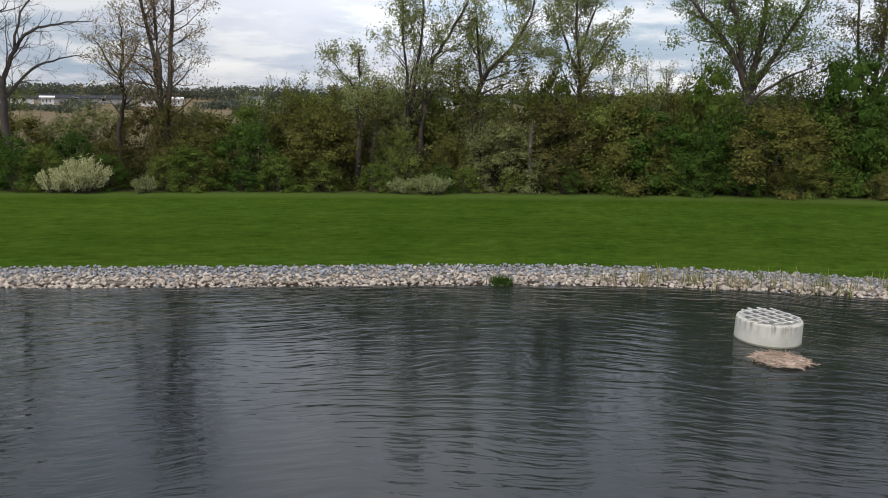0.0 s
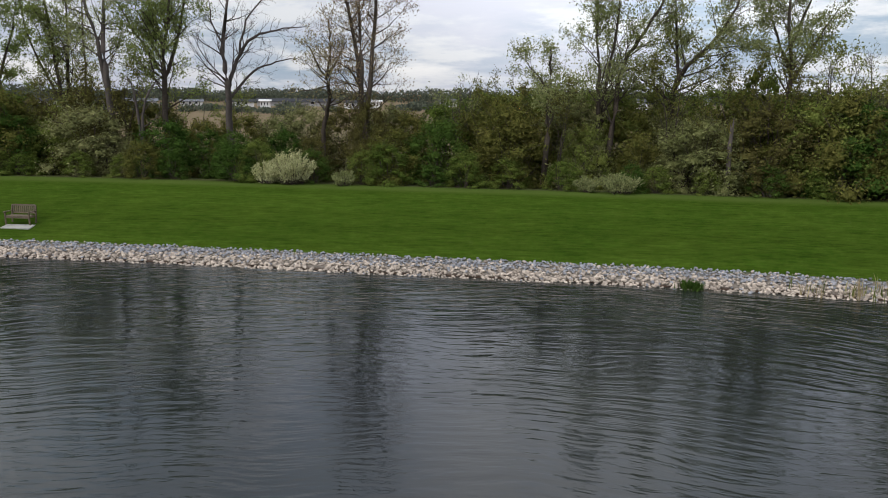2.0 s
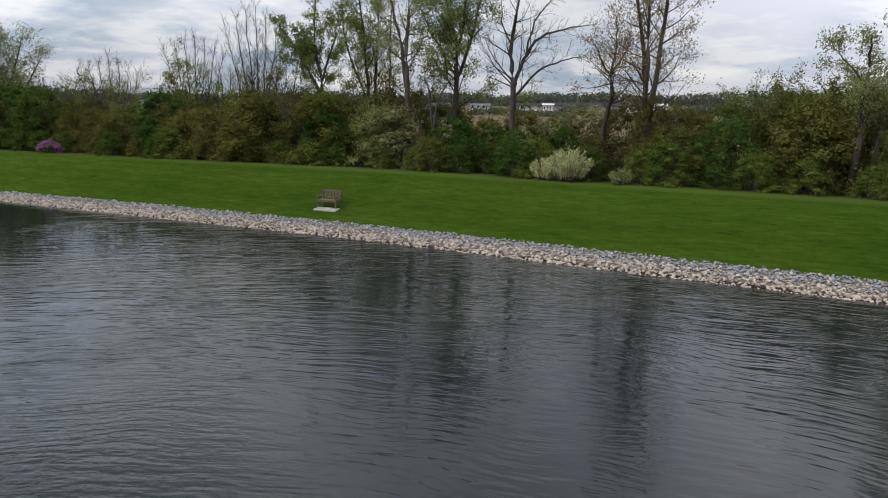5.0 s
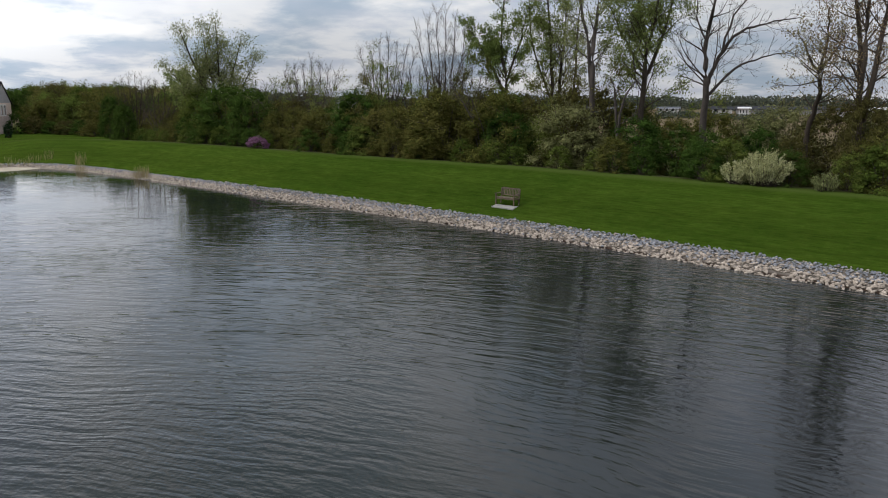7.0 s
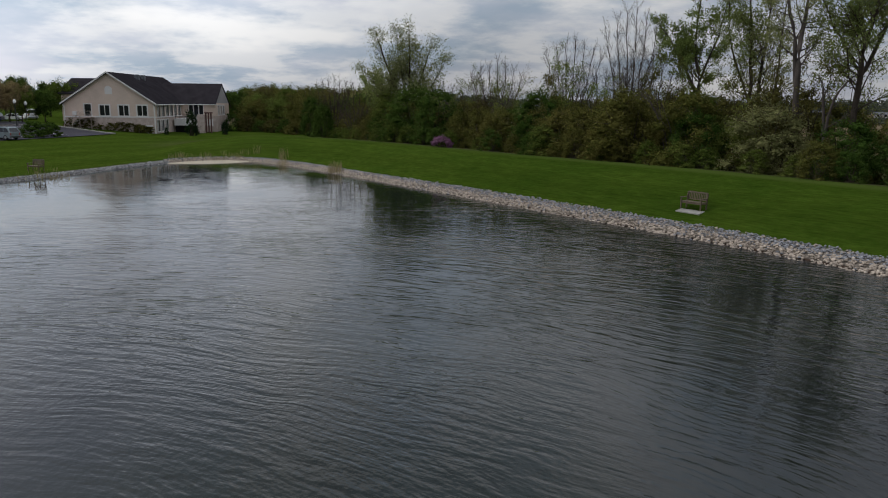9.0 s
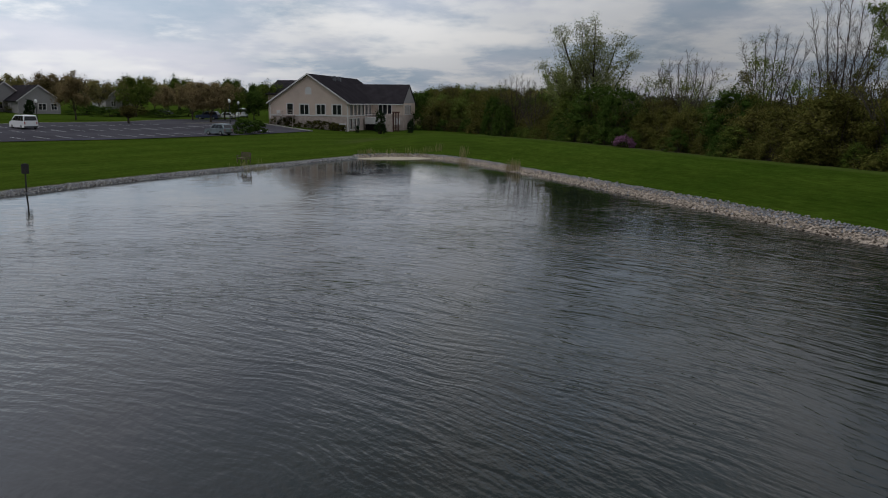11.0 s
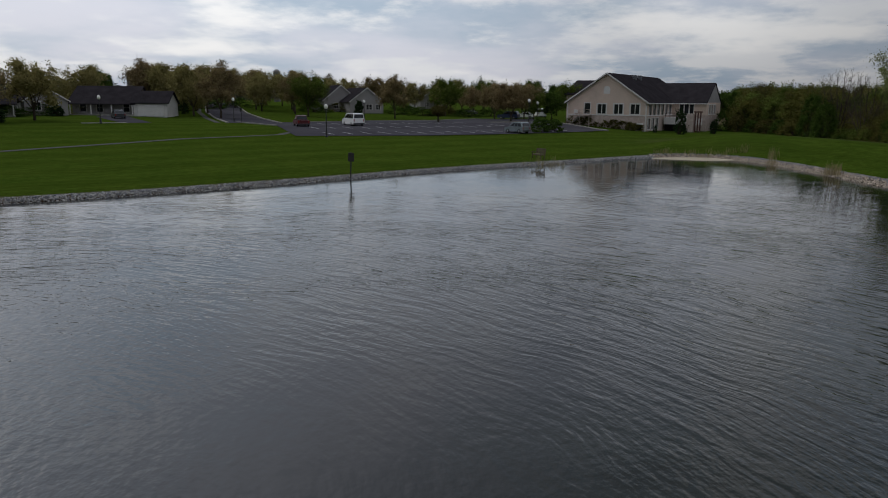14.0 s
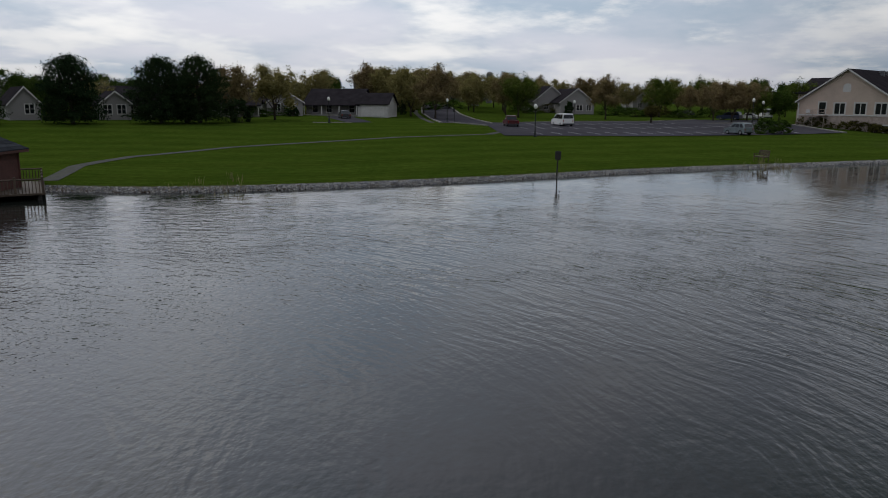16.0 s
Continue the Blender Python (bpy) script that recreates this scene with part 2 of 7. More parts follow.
def water_material():
    m, add, link = nodes_of("pond_water")
    out, b = add("ShaderNodeOutputMaterial"), add("ShaderNodeBsdfPrincipled")
    murk = noise_of(add, link, 0.05, 3)
    c = colour_mix(add, link, ranged(add, link, murk, 0.35, 0.65), (0.0075, 0.0095, 0.011), (0.0155, 0.0180, 0.0140))
    link(c, b.inputs["Base Color"])
    setup(b, Roughness=0.02, IOR=1.333)
    # ripples spread in rings from a point off the shore, and a fine chop crosses them
    co = add("ShaderNodeTexCoord")
    off = add("ShaderNodeVectorMath")
    off.operation = "SUBTRACT"
    link(co.outputs["Object"], off.inputs[0])
    off.inputs[1].default_value = (3.0, -15.0, 0)
    warp = add("ShaderNodeVectorMath")
    warp.operation = "MULTIPLY_ADD"
    wn = add("ShaderNodeTexNoise")
    setup(wn, Scale=0.16, Detail=2)
    link(co.outputs["Object"], wn.inputs[0])
    link(wn.outputs["Color"], warp.inputs[0])
    warp.inputs[1].default_value = (2.2, 2.2, 0)
    link(off.outputs[0], warp.inputs[2])
    sep = add("ShaderNodeSeparateXYZ")
    link(warp.outputs[0], sep.inputs[0])
    ang = add("ShaderNodeMath")
    ang.operation = "ARCTAN2"
    link(sep.outputs[0], ang.inputs[0])
    link(sep.outputs[1], ang.inputs[1])
    flat = add("ShaderNodeVectorMath")
    flat.operation = "MULTIPLY"
    link(warp.outputs[0], flat.inputs[0])
    flat.inputs[1].default_value = (1, 1, 0)
    rad = add("ShaderNodeVectorMath")
    rad.operation = "LENGTH"
    link(flat.outputs[0], rad.inputs[0])

    def rings(along, across, detail):
        v = add("ShaderNodeCombineXYZ")
        for src, k, i in ((ang.outputs[0], along, 0), (rad.outputs["Value"], across, 1)):
            mm = add("ShaderNodeMath")
            mm.operation = "MULTIPLY"
            link(src, mm.inputs[0])
            mm.inputs[1].default_value = k
            link(mm.outputs[0], v.inputs[i])
        n = add("ShaderNodeTexNoise")
        setup(n, Scale=1.0, Detail=detail, Roughness=0.5)
        link(v.outputs[0], n.inputs[0])
        return n.outputs[0]

    long = rings(17.0, 2.9, 2)
    fine = rings(40.0, 6.2, 2)
    short = noise_of(add, link, 1.0, 2, 0.5, (4.3, 6.2, 1), turn=-0.5)
    swirl = add("ShaderNodeVectorMath")
    swirl.operation = "DISTANCE"
    link(co.outputs["Object"], swirl.inputs[0])
    swirl.inputs[1].default_value = (-8, -13, 0)
    local = add("ShaderNodeMath")
    local.operation = "MULTIPLY"
    link(ranged(add, link, noise_of(add, link, 0.07, 3), 0.35, 0.65, 0.25, 1.0), local.inputs[0])
    link(ranged(add, link, swirl.outputs["Value"], 8, 28, 2.6, 0.35), local.inputs[1])
    gust = local.outputs[0]
    mul = add("ShaderNodeMath")
    mul.operation = "MULTIPLY"
    link(short, mul.inputs[0])
    link(gust, mul.inputs[1])
    total = add("ShaderNodeMath")
    total.operation = "MULTIPLY_ADD"
    link(mul.outputs[0], total.inputs[0])
    total.inputs[1].default_value = 0.32
    both = add("ShaderNodeMath")
    both.operation = "MULTIPLY_ADD"
    link(fine, both.inputs[0])
    both.inputs[1].default_value = 0.38
    link(long, both.inputs[2])
    link(both.outputs[0], total.inputs[2])
    bump = add("ShaderNodeBump")
    calm = add("ShaderNodeMath")
    calm.operation = "MULTIPLY"
    patchy = add("ShaderNodeMath")
    patchy.operation = "MULTIPLY"
    link(total.outputs[0], patchy.inputs[0])
    link(ranged(add, link, noise_of(add, link, 0.11, 2, 0.5), 0.32, 0.68, 0.45, 1.2), patchy.inputs[1])
    offing = add("ShaderNodeVectorMath")
    offing.operation = "LENGTH"
    link(co.outputs["Object"], offing.inputs[0])
    open_water = add("ShaderNodeMath")
    open_water.operation = "MULTIPLY"
    link(patchy.outputs[0], open_water.inputs[0])
    link(ranged(add, link, offing.outputs["Value"], 9, 25, 0.75, 1.75), open_water.inputs[1])
    link(open_water.outputs[0], calm.inputs[0])
    lee = add("ShaderNodeVectorMath")
    lee.operation = "DISTANCE"
    link(co.outputs["Object"], lee.inputs[0])
    lee.inputs[1].default_value = (20, 10, 0)
    link(ranged(add, link, lee.outputs["Value"], 42, 68, 1.0, 0.15), calm.inputs[1])
    setup(bump, Strength=1.0, Distance=0.034)
    link(calm.outputs[0], bump.inputs["Height"])
    link(bump.outputs[0], b.inputs["Normal"])
    link(b.outputs[0], out.inputs[0])
    return m


def drum_material():
    """Pale cast concrete with dark run-off streaks below its rim."""
    m, add, link = nodes_of("drum_concrete")
    out, b = add("ShaderNodeOutputMaterial"), add("ShaderNodeBsdfPrincipled")
    setup(b, Roughness=0.9)
    broad, grain = noise_of(add, link, 2.0, 5, 0.6), noise_of(add, link, 30, 3)
    c = colour_mix(add, link, ranged(add, link, broad, 0.3, 0.7), (0.345, 0.325, 0.275), (0.45, 0.425, 0.365))
    streak = noise_of(add, link, 1.0, 4, 0.65, (9, 9, 1.2))
    sep = add("ShaderNodeSeparateXYZ")
    link(add("ShaderNodeTexCoord").outputs["Object"], sep.inputs[0])
    mul = add("ShaderNodeMath")
    mul.operation = "MULTIPLY"
    link(ranged(add, link, sep.outputs[2], 0.30, 0.66), mul.inputs[0])
    link(ranged(add, link, streak, 0.48, 0.64, 0, 0.8), mul.inputs[1])
    c = colour_mix(add, link, mul.outputs[0], c, (0.13, 0.105, 0.085))
    link(c, b.inputs["Base Color"])
    bump = add("ShaderNodeBump")
    setup(bump, Strength=0.35, Distance=0.02)
    link(grain, bump.inputs["Height"])
    link(bump.outputs[0], b.inputs["Normal"])
    link(b.outputs[0], out.inputs[0])
    return m


M = {
    "drum": drum_material(),
    # far leaves greyed, the haze of distance put into their colour
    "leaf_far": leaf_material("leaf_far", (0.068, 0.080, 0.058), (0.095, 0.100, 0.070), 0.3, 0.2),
    "land": land_material(),
    "water": water_material(),
    "stone_tan": plain("stone_tan", (0.345, 0.29, 0.235), 0.85, vary="island", spread=0.3, scale=5, fine=30),
    "stone_blue": plain("stone_blue", (0.215, 0.216, 0.225), 0.85, vary="island", spread=0.3, scale=5, fine=30),
    "stone_grey": plain("stone_grey", (0.36, 0.35, 0.325), 0.85, vary="island", spread=0.3, scale=5, fine=30),
    "stone_slate": plain("stone_slate", (0.19, 0.195, 0.205), 0.85, vary="island", spread=0.3, scale=5, fine=30),
    "stone_tan_piece": plain("stone_tan_piece", (0.345, 0.29, 0.235), 0.85, vary="object", spread=0.3, scale=5, fine=30),
    "stone_blue_piece": plain("stone_blue_piece", (0.215, 0.216, 0.225), 0.85, vary="object", spread=0.3, scale=5, fine=30),
    "bark": plain("bark", (0.062, 0.050, 0.040), 0.95, scale=3, fine=18, bump=0.6, vary="object", spread=0.25),
    "bark_pale": plain("bark_pale", (0.082, 0.069, 0.061), 0.95, scale=3, fine=18, bump=0.6, vary="object", spread=0.2),
    "leaf_fresh": leaf_material("leaf_fresh", (0.17, 0.195, 0.065), (0.25, 0.26, 0.115), 0.5, 0.25),
    "leaf_bright": leaf_material("leaf_bright", (0.11, 0.155, 0.038), (0.17, 0.20, 0.06), 0.45, 0.25),
    "leaf_rust": leaf_material("leaf_rust", (0.21, 0.145, 0.085), (0.22, 0.20, 0.085), 0.45, 0.25),
    "leaf_spring": leaf_material("leaf_spring", (0.115, 0.155, 0.032), (0.165, 0.180, 0.046), 0.4, 0.28),
    "leaf_mid": leaf_material("leaf_mid", (0.072, 0.106, 0.019), (0.110, 0.132, 0.029), 0.32, 0.28),
    "leaf_deep": leaf_material("leaf_deep", (0.034, 0.066, 0.012), (0.058, 0.092, 0.018), 0.3, 0.28),
    "leaf_olive": leaf_material("leaf_olive", (0.082, 0.088, 0.020), (0.120, 0.110, 0.030), 0.3, 0.28),
    "leaf_bronze": leaf_material("leaf_bronze", (0.076, 0.068, 0.022), (0.090, 0.084, 0.025), 0.3, 0.28),
    "leaf_street": leaf_material("leaf_street", (0.195, 0.178, 0.066), (0.245, 0.212, 0.084), 0.4, 0.25),
    "leaf_copper": leaf_material("leaf_copper", (0.190, 0.140, 0.074), (0.215, 0.172, 0.078), 0.4, 0.25),
    "leaf_silver": leaf_material("leaf_silver", (0.36, 0.36, 0.17), (0.46, 0.45, 0.25), 0.25, 0.25),
    "leaf_haze": leaf_material("leaf_haze", (0.135, 0.145, 0.052), (0.185, 0.185, 0.078), 0.35, 0.25),
    "leaf_sage": leaf_material("leaf_sage", (0.16, 0.18, 0.07), (0.22, 0.23, 0.10), 0.25, 0.2),
    "leaf_pink": leaf_material("leaf_pink", (0.20, 0.095, 0.16), (0.24, 0.13, 0.19)),
    "needle": leaf_material("needle", (0.016, 0.032, 0.014), (0.026, 0.042, 0.016), 0.15),
    "reed": leaf_material("reed", (0.30, 0.23, 0.13), (0.20, 0.19, 0.08), 0.2),
    "twig_dry": plain("twig_dry", (0.37, 0.275, 0.205), 0.9, vary="island", spread=0.45),
    "concrete": plain("concrete", (0.50, 0.48, 0.42), 0.9, 0.72, 1.1, 1.4, 30, 0.35),
    "pad": plain("pad", (0.29, 0.28, 0.25), 0.9, 0.8, 1.1, 1.4, 30, 0.2),
    "rust_iron": plain("rust_iron", (0.46, 0.44, 0.41), 0.6, metal=0.3),
    "dark": plain("dark", (0.012, 0.012, 0.012), 0.9),
    "bench_wood": plain("bench_wood", (0.082, 0.055, 0.033), 0.7, scale=4, fine=20, vary="object", spread=0.18),
}

# ---- the lie of the land ----
SHORE = [(19, 27.7), (9.5, 29.2), (0, 28.9), (-9.5, 27.9), (-17.9, 27.1), (-26.2, 26.1), (-35.7, 24.6), (-45.2, 23.1),
         (-57.1, 21.2), (-68, 19.2), (-75, 17.3), (-79.4, 14.6), (-79.6, 10.4), (-76, 6), (-69.9, 0.6), (-58.9, -9.5),
         (-45.8, -19.2), (-36.5, -27), (-30.5, -34.5), (-27.5, -42), (-22, -52), (-6, -60), (16, -60), (34, -48),
         (44, -26), (46, 0), (38, 18), (28, 25.5)]


def closed_curve(points, steps):
    """A smooth closed curve through the points."""
    p = np.array(points, float)
    n = len(p)
    out = []
    for i in range(n):
        a, b, c, d = p[i - 1], p[i], p[(i + 1) % n], p[(i + 2) % n]
        for k in range(steps):
            t = k / steps
            out.append(0.5 * (2 * b + (c - a) * t + (2 * a - 5 * b + 4 * c - d) * t * t + (3 * b - a - 3 * c + d) * t ** 3))
    return np.array(out)


SHORELINE = closed_curve(SHORE, 6)


def shore_distance(x, y):
    """Metres from the waterline, positive on land."""
    x, y = np.asarray(x, float), np.asarray(y, float)
    best = np.full(x.shape, 1e9)
    inside = np.zeros(x.shape, bool)
    for (ax, ay), (bx, by) in zip(SHORELINE, np.roll(SHORELINE, -1, 0)):
        ux, uy = bx - ax, by - ay
        k = np.clip(((x - ax) * ux + (y - ay) * uy) / (ux * ux + uy * uy), 0, 1)
        best = np.minimum(best, np.hypot(x - ax - k * ux, y - ay - k * uy))
        inside ^= ((ay > y) != (by > y)) & (x < ax + (y - ay) / (by - ay + 1e-12) * ux)
    return np.where(inside, -best, best)


def smooth(a, b, v):
    k = np.clip((v - a) / (b - a), 0, 1)
    return k * k * (3 - 2 * k)


def land_height(x, y):
    x, y = np.asarray(x, float), np.asarray(y, float)
    d = shore_distance(x, y)
    bank = np.clip(0.29 * d, -1.6, 0.4)
    crest = 2.24 + 0.28 * smooth(3, 24, x) - 0.16 * smooth(-34, -56, x) + 0.10 * smooth(-78, -90, x)
    u = np.clip((d - 1.4) / 8.6, 0, 1)
    berm = (crest - 0.4) * (1 - (1 - u) ** 1.5) - (0.5 + 0.98 * smooth(-78, -98, x)) * smooth(10.3, 18, d) + 0.8 * smooth(60, 300, d)
    lawn = 0.25 * smooth(1.4, 14, d) + 0.75 * smooth(18, 75, d) + 2.2 * smooth(60, 260, d) + 4 * smooth(250, 900, d)
    rise = 0.9 * smooth(-40, -110, y) * smooth(10, 60, d)
    north = smooth(5, 19, y)
    drive = 0.95 * np.exp(-((x + 134) ** 2 + (y + 2) ** 2) / 98.0)
    return bank + north * berm + (1 - north) * (lawn + rise) + drive

# ---- builders ----
class Shape:
    """Gathers faces for one mesh."""

    def __init__(self):
        self.v, self.f, self.m = [], [], []

    def add(self, verts, faces, slot=0):
        n = len(self.v)
        self.v.extend(tuple(p) for p in verts)
        self.f.extend(tuple(n + i for i in f) for f in faces)
        self.m.extend([slot] * len(faces))
        return self

    def box(self, x0, y0, z0, x1, y1, z1, slot=0, bevel=0.0):
        if bevel <= 0:
            v = [(x0, y0, z0), (x1, y0, z0), (x1, y1, z0), (x0, y1, z0), (x0, y0, z1), (x1, y0, z1), (x1, y1, z1), (x0, y1, z1)]
            return self.add(v, [(3, 2, 1, 0), (4, 5, 6, 7), (0, 1, 5, 4), (1, 2, 6, 5), (2, 3, 7, 6), (3, 0, 4, 7)], slot)
        b = min(bevel, (x1 - x0) / 2.1, (y1 - y0) / 2.1, (z1 - z0) / 2.1)
        v, f = [], []
        for z, i in ((z0, b), (z0 + b, 0), (z1 - b, 0), (z1, b)):
            v += [(x0 + i + b * (i == 0), y0 + i, z), (x1 - i - b * (i == 0), y0 + i, z), (x1 - i, y0 + i + b * (i == 0), z), (x1 - i, y1 - i - b * (i == 0), z),
                  (x1 - i - b * (i == 0), y1 - i, z), (x0 + i + b * (i == 0), y1 - i, z), (x0 + i, y1 - i - b * (i == 0), z), (x0 + i, y0 + i + b * (i == 0), z)]
        f.append(tuple(range(7, -1, -1)))
        f.append(tuple(range(24, 32)))
        for r in range(3):
            f += [(r * 8 + k, r * 8 + (k + 1) % 8, r * 8 + 8 + (k + 1) % 8, r * 8 + 8 + k) for k in range(8)]
        return self.add(v, f, slot)

    def tube(self, points, radii, sides=6, slot=0, caps=True):
        pts = [Vector(p) for p in points]
        v, f = [], []
        for i, p in enumerate(pts):
            ax = (pts[min(i + 1, len(pts) - 1)] - pts[max(i - 1, 0)])
            ax = ax.normalized() if ax.length > 1e-9 else Vector((0, 0, 1))
            side = ax.orthogonal().normalized() if abs(ax.z) < 0.98 else ax.cross(Vector((0, 1, 0))).normalized()
            if abs(ax.z) < 0.98:
                side = ax.cross(Vector((0, 0, 1))).normalized()
            other = ax.cross(side)
            for k in range(sides):
                a = 2 * math.pi * k / sides
                v.append(p + (side * math.cos(a) + other * math.sin(a)) * radii[i])
        for i in range(len(pts) - 1):
            f += [(i * sides + k, i * sides + (k + 1) % sides, (i + 1) * sides + (k + 1) % sides, (i + 1) * sides + k) for k in range(sides)]
        if caps:
            f.append(tuple(range(sides - 1, -1, -1)))
            f.append(tuple(range((len(pts) - 1) * sides, len(pts) * sides)))
        return self.add(v, f, slot)

    def lathe(self, profile, sides=24, slot=0, centre=(0, 0)):
        v, f = [], []
        for r, z in profile:
            v += [(centre[0] + r * math.cos(2 * math.pi * k / sides), centre[1] + r * math.sin(2 * math.pi * k / sides), z) for k in range(sides)]
        for i in range(len(profile) - 1):
            f += [(i * sides + k, i * sides + (k + 1) % sides, (i + 1) * sides + (k + 1) % sides, (i + 1) * sides + k) for k in range(sides)]
        return self.add(v, f, slot)

    def moved(self, m):
        self.v = [tuple(m @ Vector(p)) for p in self.v]
        return self

    def mesh(self, name, *materials, smoothed=False):
        me = bpy.data.meshes.new(name)
        me.from_pydata([tuple(p) for p in self.v], [], self.f)
        for mt in materials:
            me.materials.append(mt)
        if len(materials) > 1:
            me.polygons.foreach_set("material_index", self.m)
        if smoothed:
            me.polygons.foreach_set("use_smooth", [True] * len(self.f))
        me.update()
        return me


def thing(name, m, label, category, group="", kind=""):
    ob = new(name)
    ob.matrix_world = m
    return tagged(ob, label, category, group, kind)


def part(name, shape, material, parent, label="", smoothed=False):
    mats = material if isinstance(material, (list, tuple)) else [material]
    ob = new(name, shape if isinstance(shape, bpy.types.Mesh) else shape.mesh(name, *mats, smoothed=smoothed))
    ob.parent = parent
    if label:
        ob["label"] = label
    return ob


def solo(name, shape, material, label, category, group="", kind="", smoothed=False, m=None):
    mats = material if isinstance(material, (list, tuple)) else [material]
    ob = new(name, shape.mesh(name, *mats, smoothed=smoothed))
    if m is not None:
        ob.matrix_world = m
    return tagged(ob, label, category, group, kind)


def ground_at(x, y):
    return float(land_height(np.array([x]), np.array([y]))[0])


# ---- land and water ----
def build_land():
    centre = np.array([-22.0, -4.0])
    count = 720
    ang = np.linspace(0, 2 * math.pi, count, endpoint=False)
    ways = np.c_[np.cos(ang), np.sin(ang)]
    reach = np.zeros(count)
    a = SHORELINE - centre
    b = np.roll(a, -1, 0)
    for i, (wx, wy) in enumerate(ways):
        den = wx * (b[:, 1] - a[:, 1]) - wy * (b[:, 0] - a[:, 0])
        k = np.divide(a[:, 0] * (b[:, 1] - a[:, 1]) - a[:, 1] * (b[:, 0] - a[:, 0]), den, out=np.zeros_like(den), where=abs(den) > 1e-9)
        s = np.divide(a[:, 0] * wy - a[:, 1] * wx, den, out=np.full_like(den, -1), where=abs(den) > 1e-9)
        ok = (k > 0) & (s >= 0) & (s <= 1)
        reach[i] = k[ok].max()
    steps = [-14, -7, -4, -2.5, -1.2, -0.5, 0, 0.4, 0.8, 1.2, 1.6, 2, 2.6, 3.2, 4, 4.8, 5.6, 6.4, 7.2, 8, 9, 10, 11, 12, 13, 14.5, 16, 18, 20, 23,
             26, 30, 34, 38, 41, 44, 47, 50, 53, 56, 60, 65, 70, 75, 80, 92, 106, 122, 140, 160, 185, 215, 250, 300, 380, 500, 700, 1000, 1600, 2600]
    x = np.concatenate([centre[0] + (reach + s) * ways[:, 0] for s in steps])
    y = np.concatenate([centre[1] + (reach + s) * ways[:, 1] for s in steps])
    z = land_height(x, y)
    d = shore_distance(x, y)
    verts = [(centre[0], centre[1], -1.6)] + list(zip(x.tolist(), y.tolist(), z.tolist()))
    faces = [(0, 1 + k, 1 + (k + 1) % count) for k in range(count)]
    for r in range(len(steps) - 1):
        o = 1 + r * count
        faces += [(o + k, o + count + k, o + count + (k + 1) % count, o + (k + 1) % count) for k in range(count)]
    me = bpy.data.meshes.new("ground")
    me.from_pydata(verts, [], faces)
    me.polygons.foreach_set("use_smooth", [True] * len(faces))
    me.materials.append(M["land"])
    north = smooth(5, 19, y)
    wood = north * smooth(10.2, 11.6, d) * (1 - smooth(26, 34, d)) * smooth(-112, -96, x)
    away = 1.4 * np.maximum(d - 34, 0)
    field = north * smooth(26, 34, d) * smooth(-96, -72, x + away)
    for name, values in (("shore", d), ("wood", wood), ("field", field), ("bank", north * (1 - 0.7 * smooth(-40, -62, x)))):
        at = me.attributes.new(name, "FLOAT", "POINT")
        at.data.foreach_set("value", [-5.0 if name == "shore" else 0.0] + values.tolist())
    tagged(new("ground", me), "mown green lawn rising from the pond's stony edge", "ground", kind="structure")


def build_water():
    s = Shape()
    rim = SHORELINE + 0
    c = rim.mean(0)
    out = [(*(p + (p - c) / np.linalg.norm(p - c) * 0.4), 0.0) for p in rim]
    s.add([(c[0], c[1], 0.0)] + out, [(0, 1 + k, 1 + (k + 1) % len(out)) for k in range(len(out))])
    solo("water", s, M["water"], "dark rippled pond water reflecting the clouds", "water", kind="structure")


build_land()
build_water()


# ---- trees and shrubs ----
def leaf_cloud(shape, points, size, rng, slot=0, narrow=0.6, droop=0.0, facing=None):
    """One small pointed leaf at each point; facing gives the way that each leaf roughly turns its face."""
    p = np.asarray(points, float).reshape(-1, 3)
    n = len(p)
    if not n:
        return
    a = rng.normal(size=(n, 3))
    a[:, 2] -= droop
    if facing is not None:
        f = facing + rng.normal(size=(n, 3)) * 0.55
        f /= np.linalg.norm(f, axis=1)[:, None] + 1e-9
        a -= f * (a * f).sum(1)[:, None]
    a /= np.linalg.norm(a, axis=1)[:, None] + 1e-9
    b = np.cross(a, rng.normal(size=(n, 3)) if facing is None else f)
    b /= np.linalg.norm(b, axis=1)[:, None] + 1e-9
    s = (size * rng.uniform(0.6, 1.35, n))[:, None]
    w = s * narrow * 0.5
    tri = np.stack([p - a * s * 0.4 + b * w, p + a * s * 0.6, p - a * s * 0.4 - b * w], 1).reshape(-1, 3)
    k = np.arange(n)[:, None] * 3 + np.arange(3)[None]
    shape.add(tri.tolist(), k.tolist(), slot)


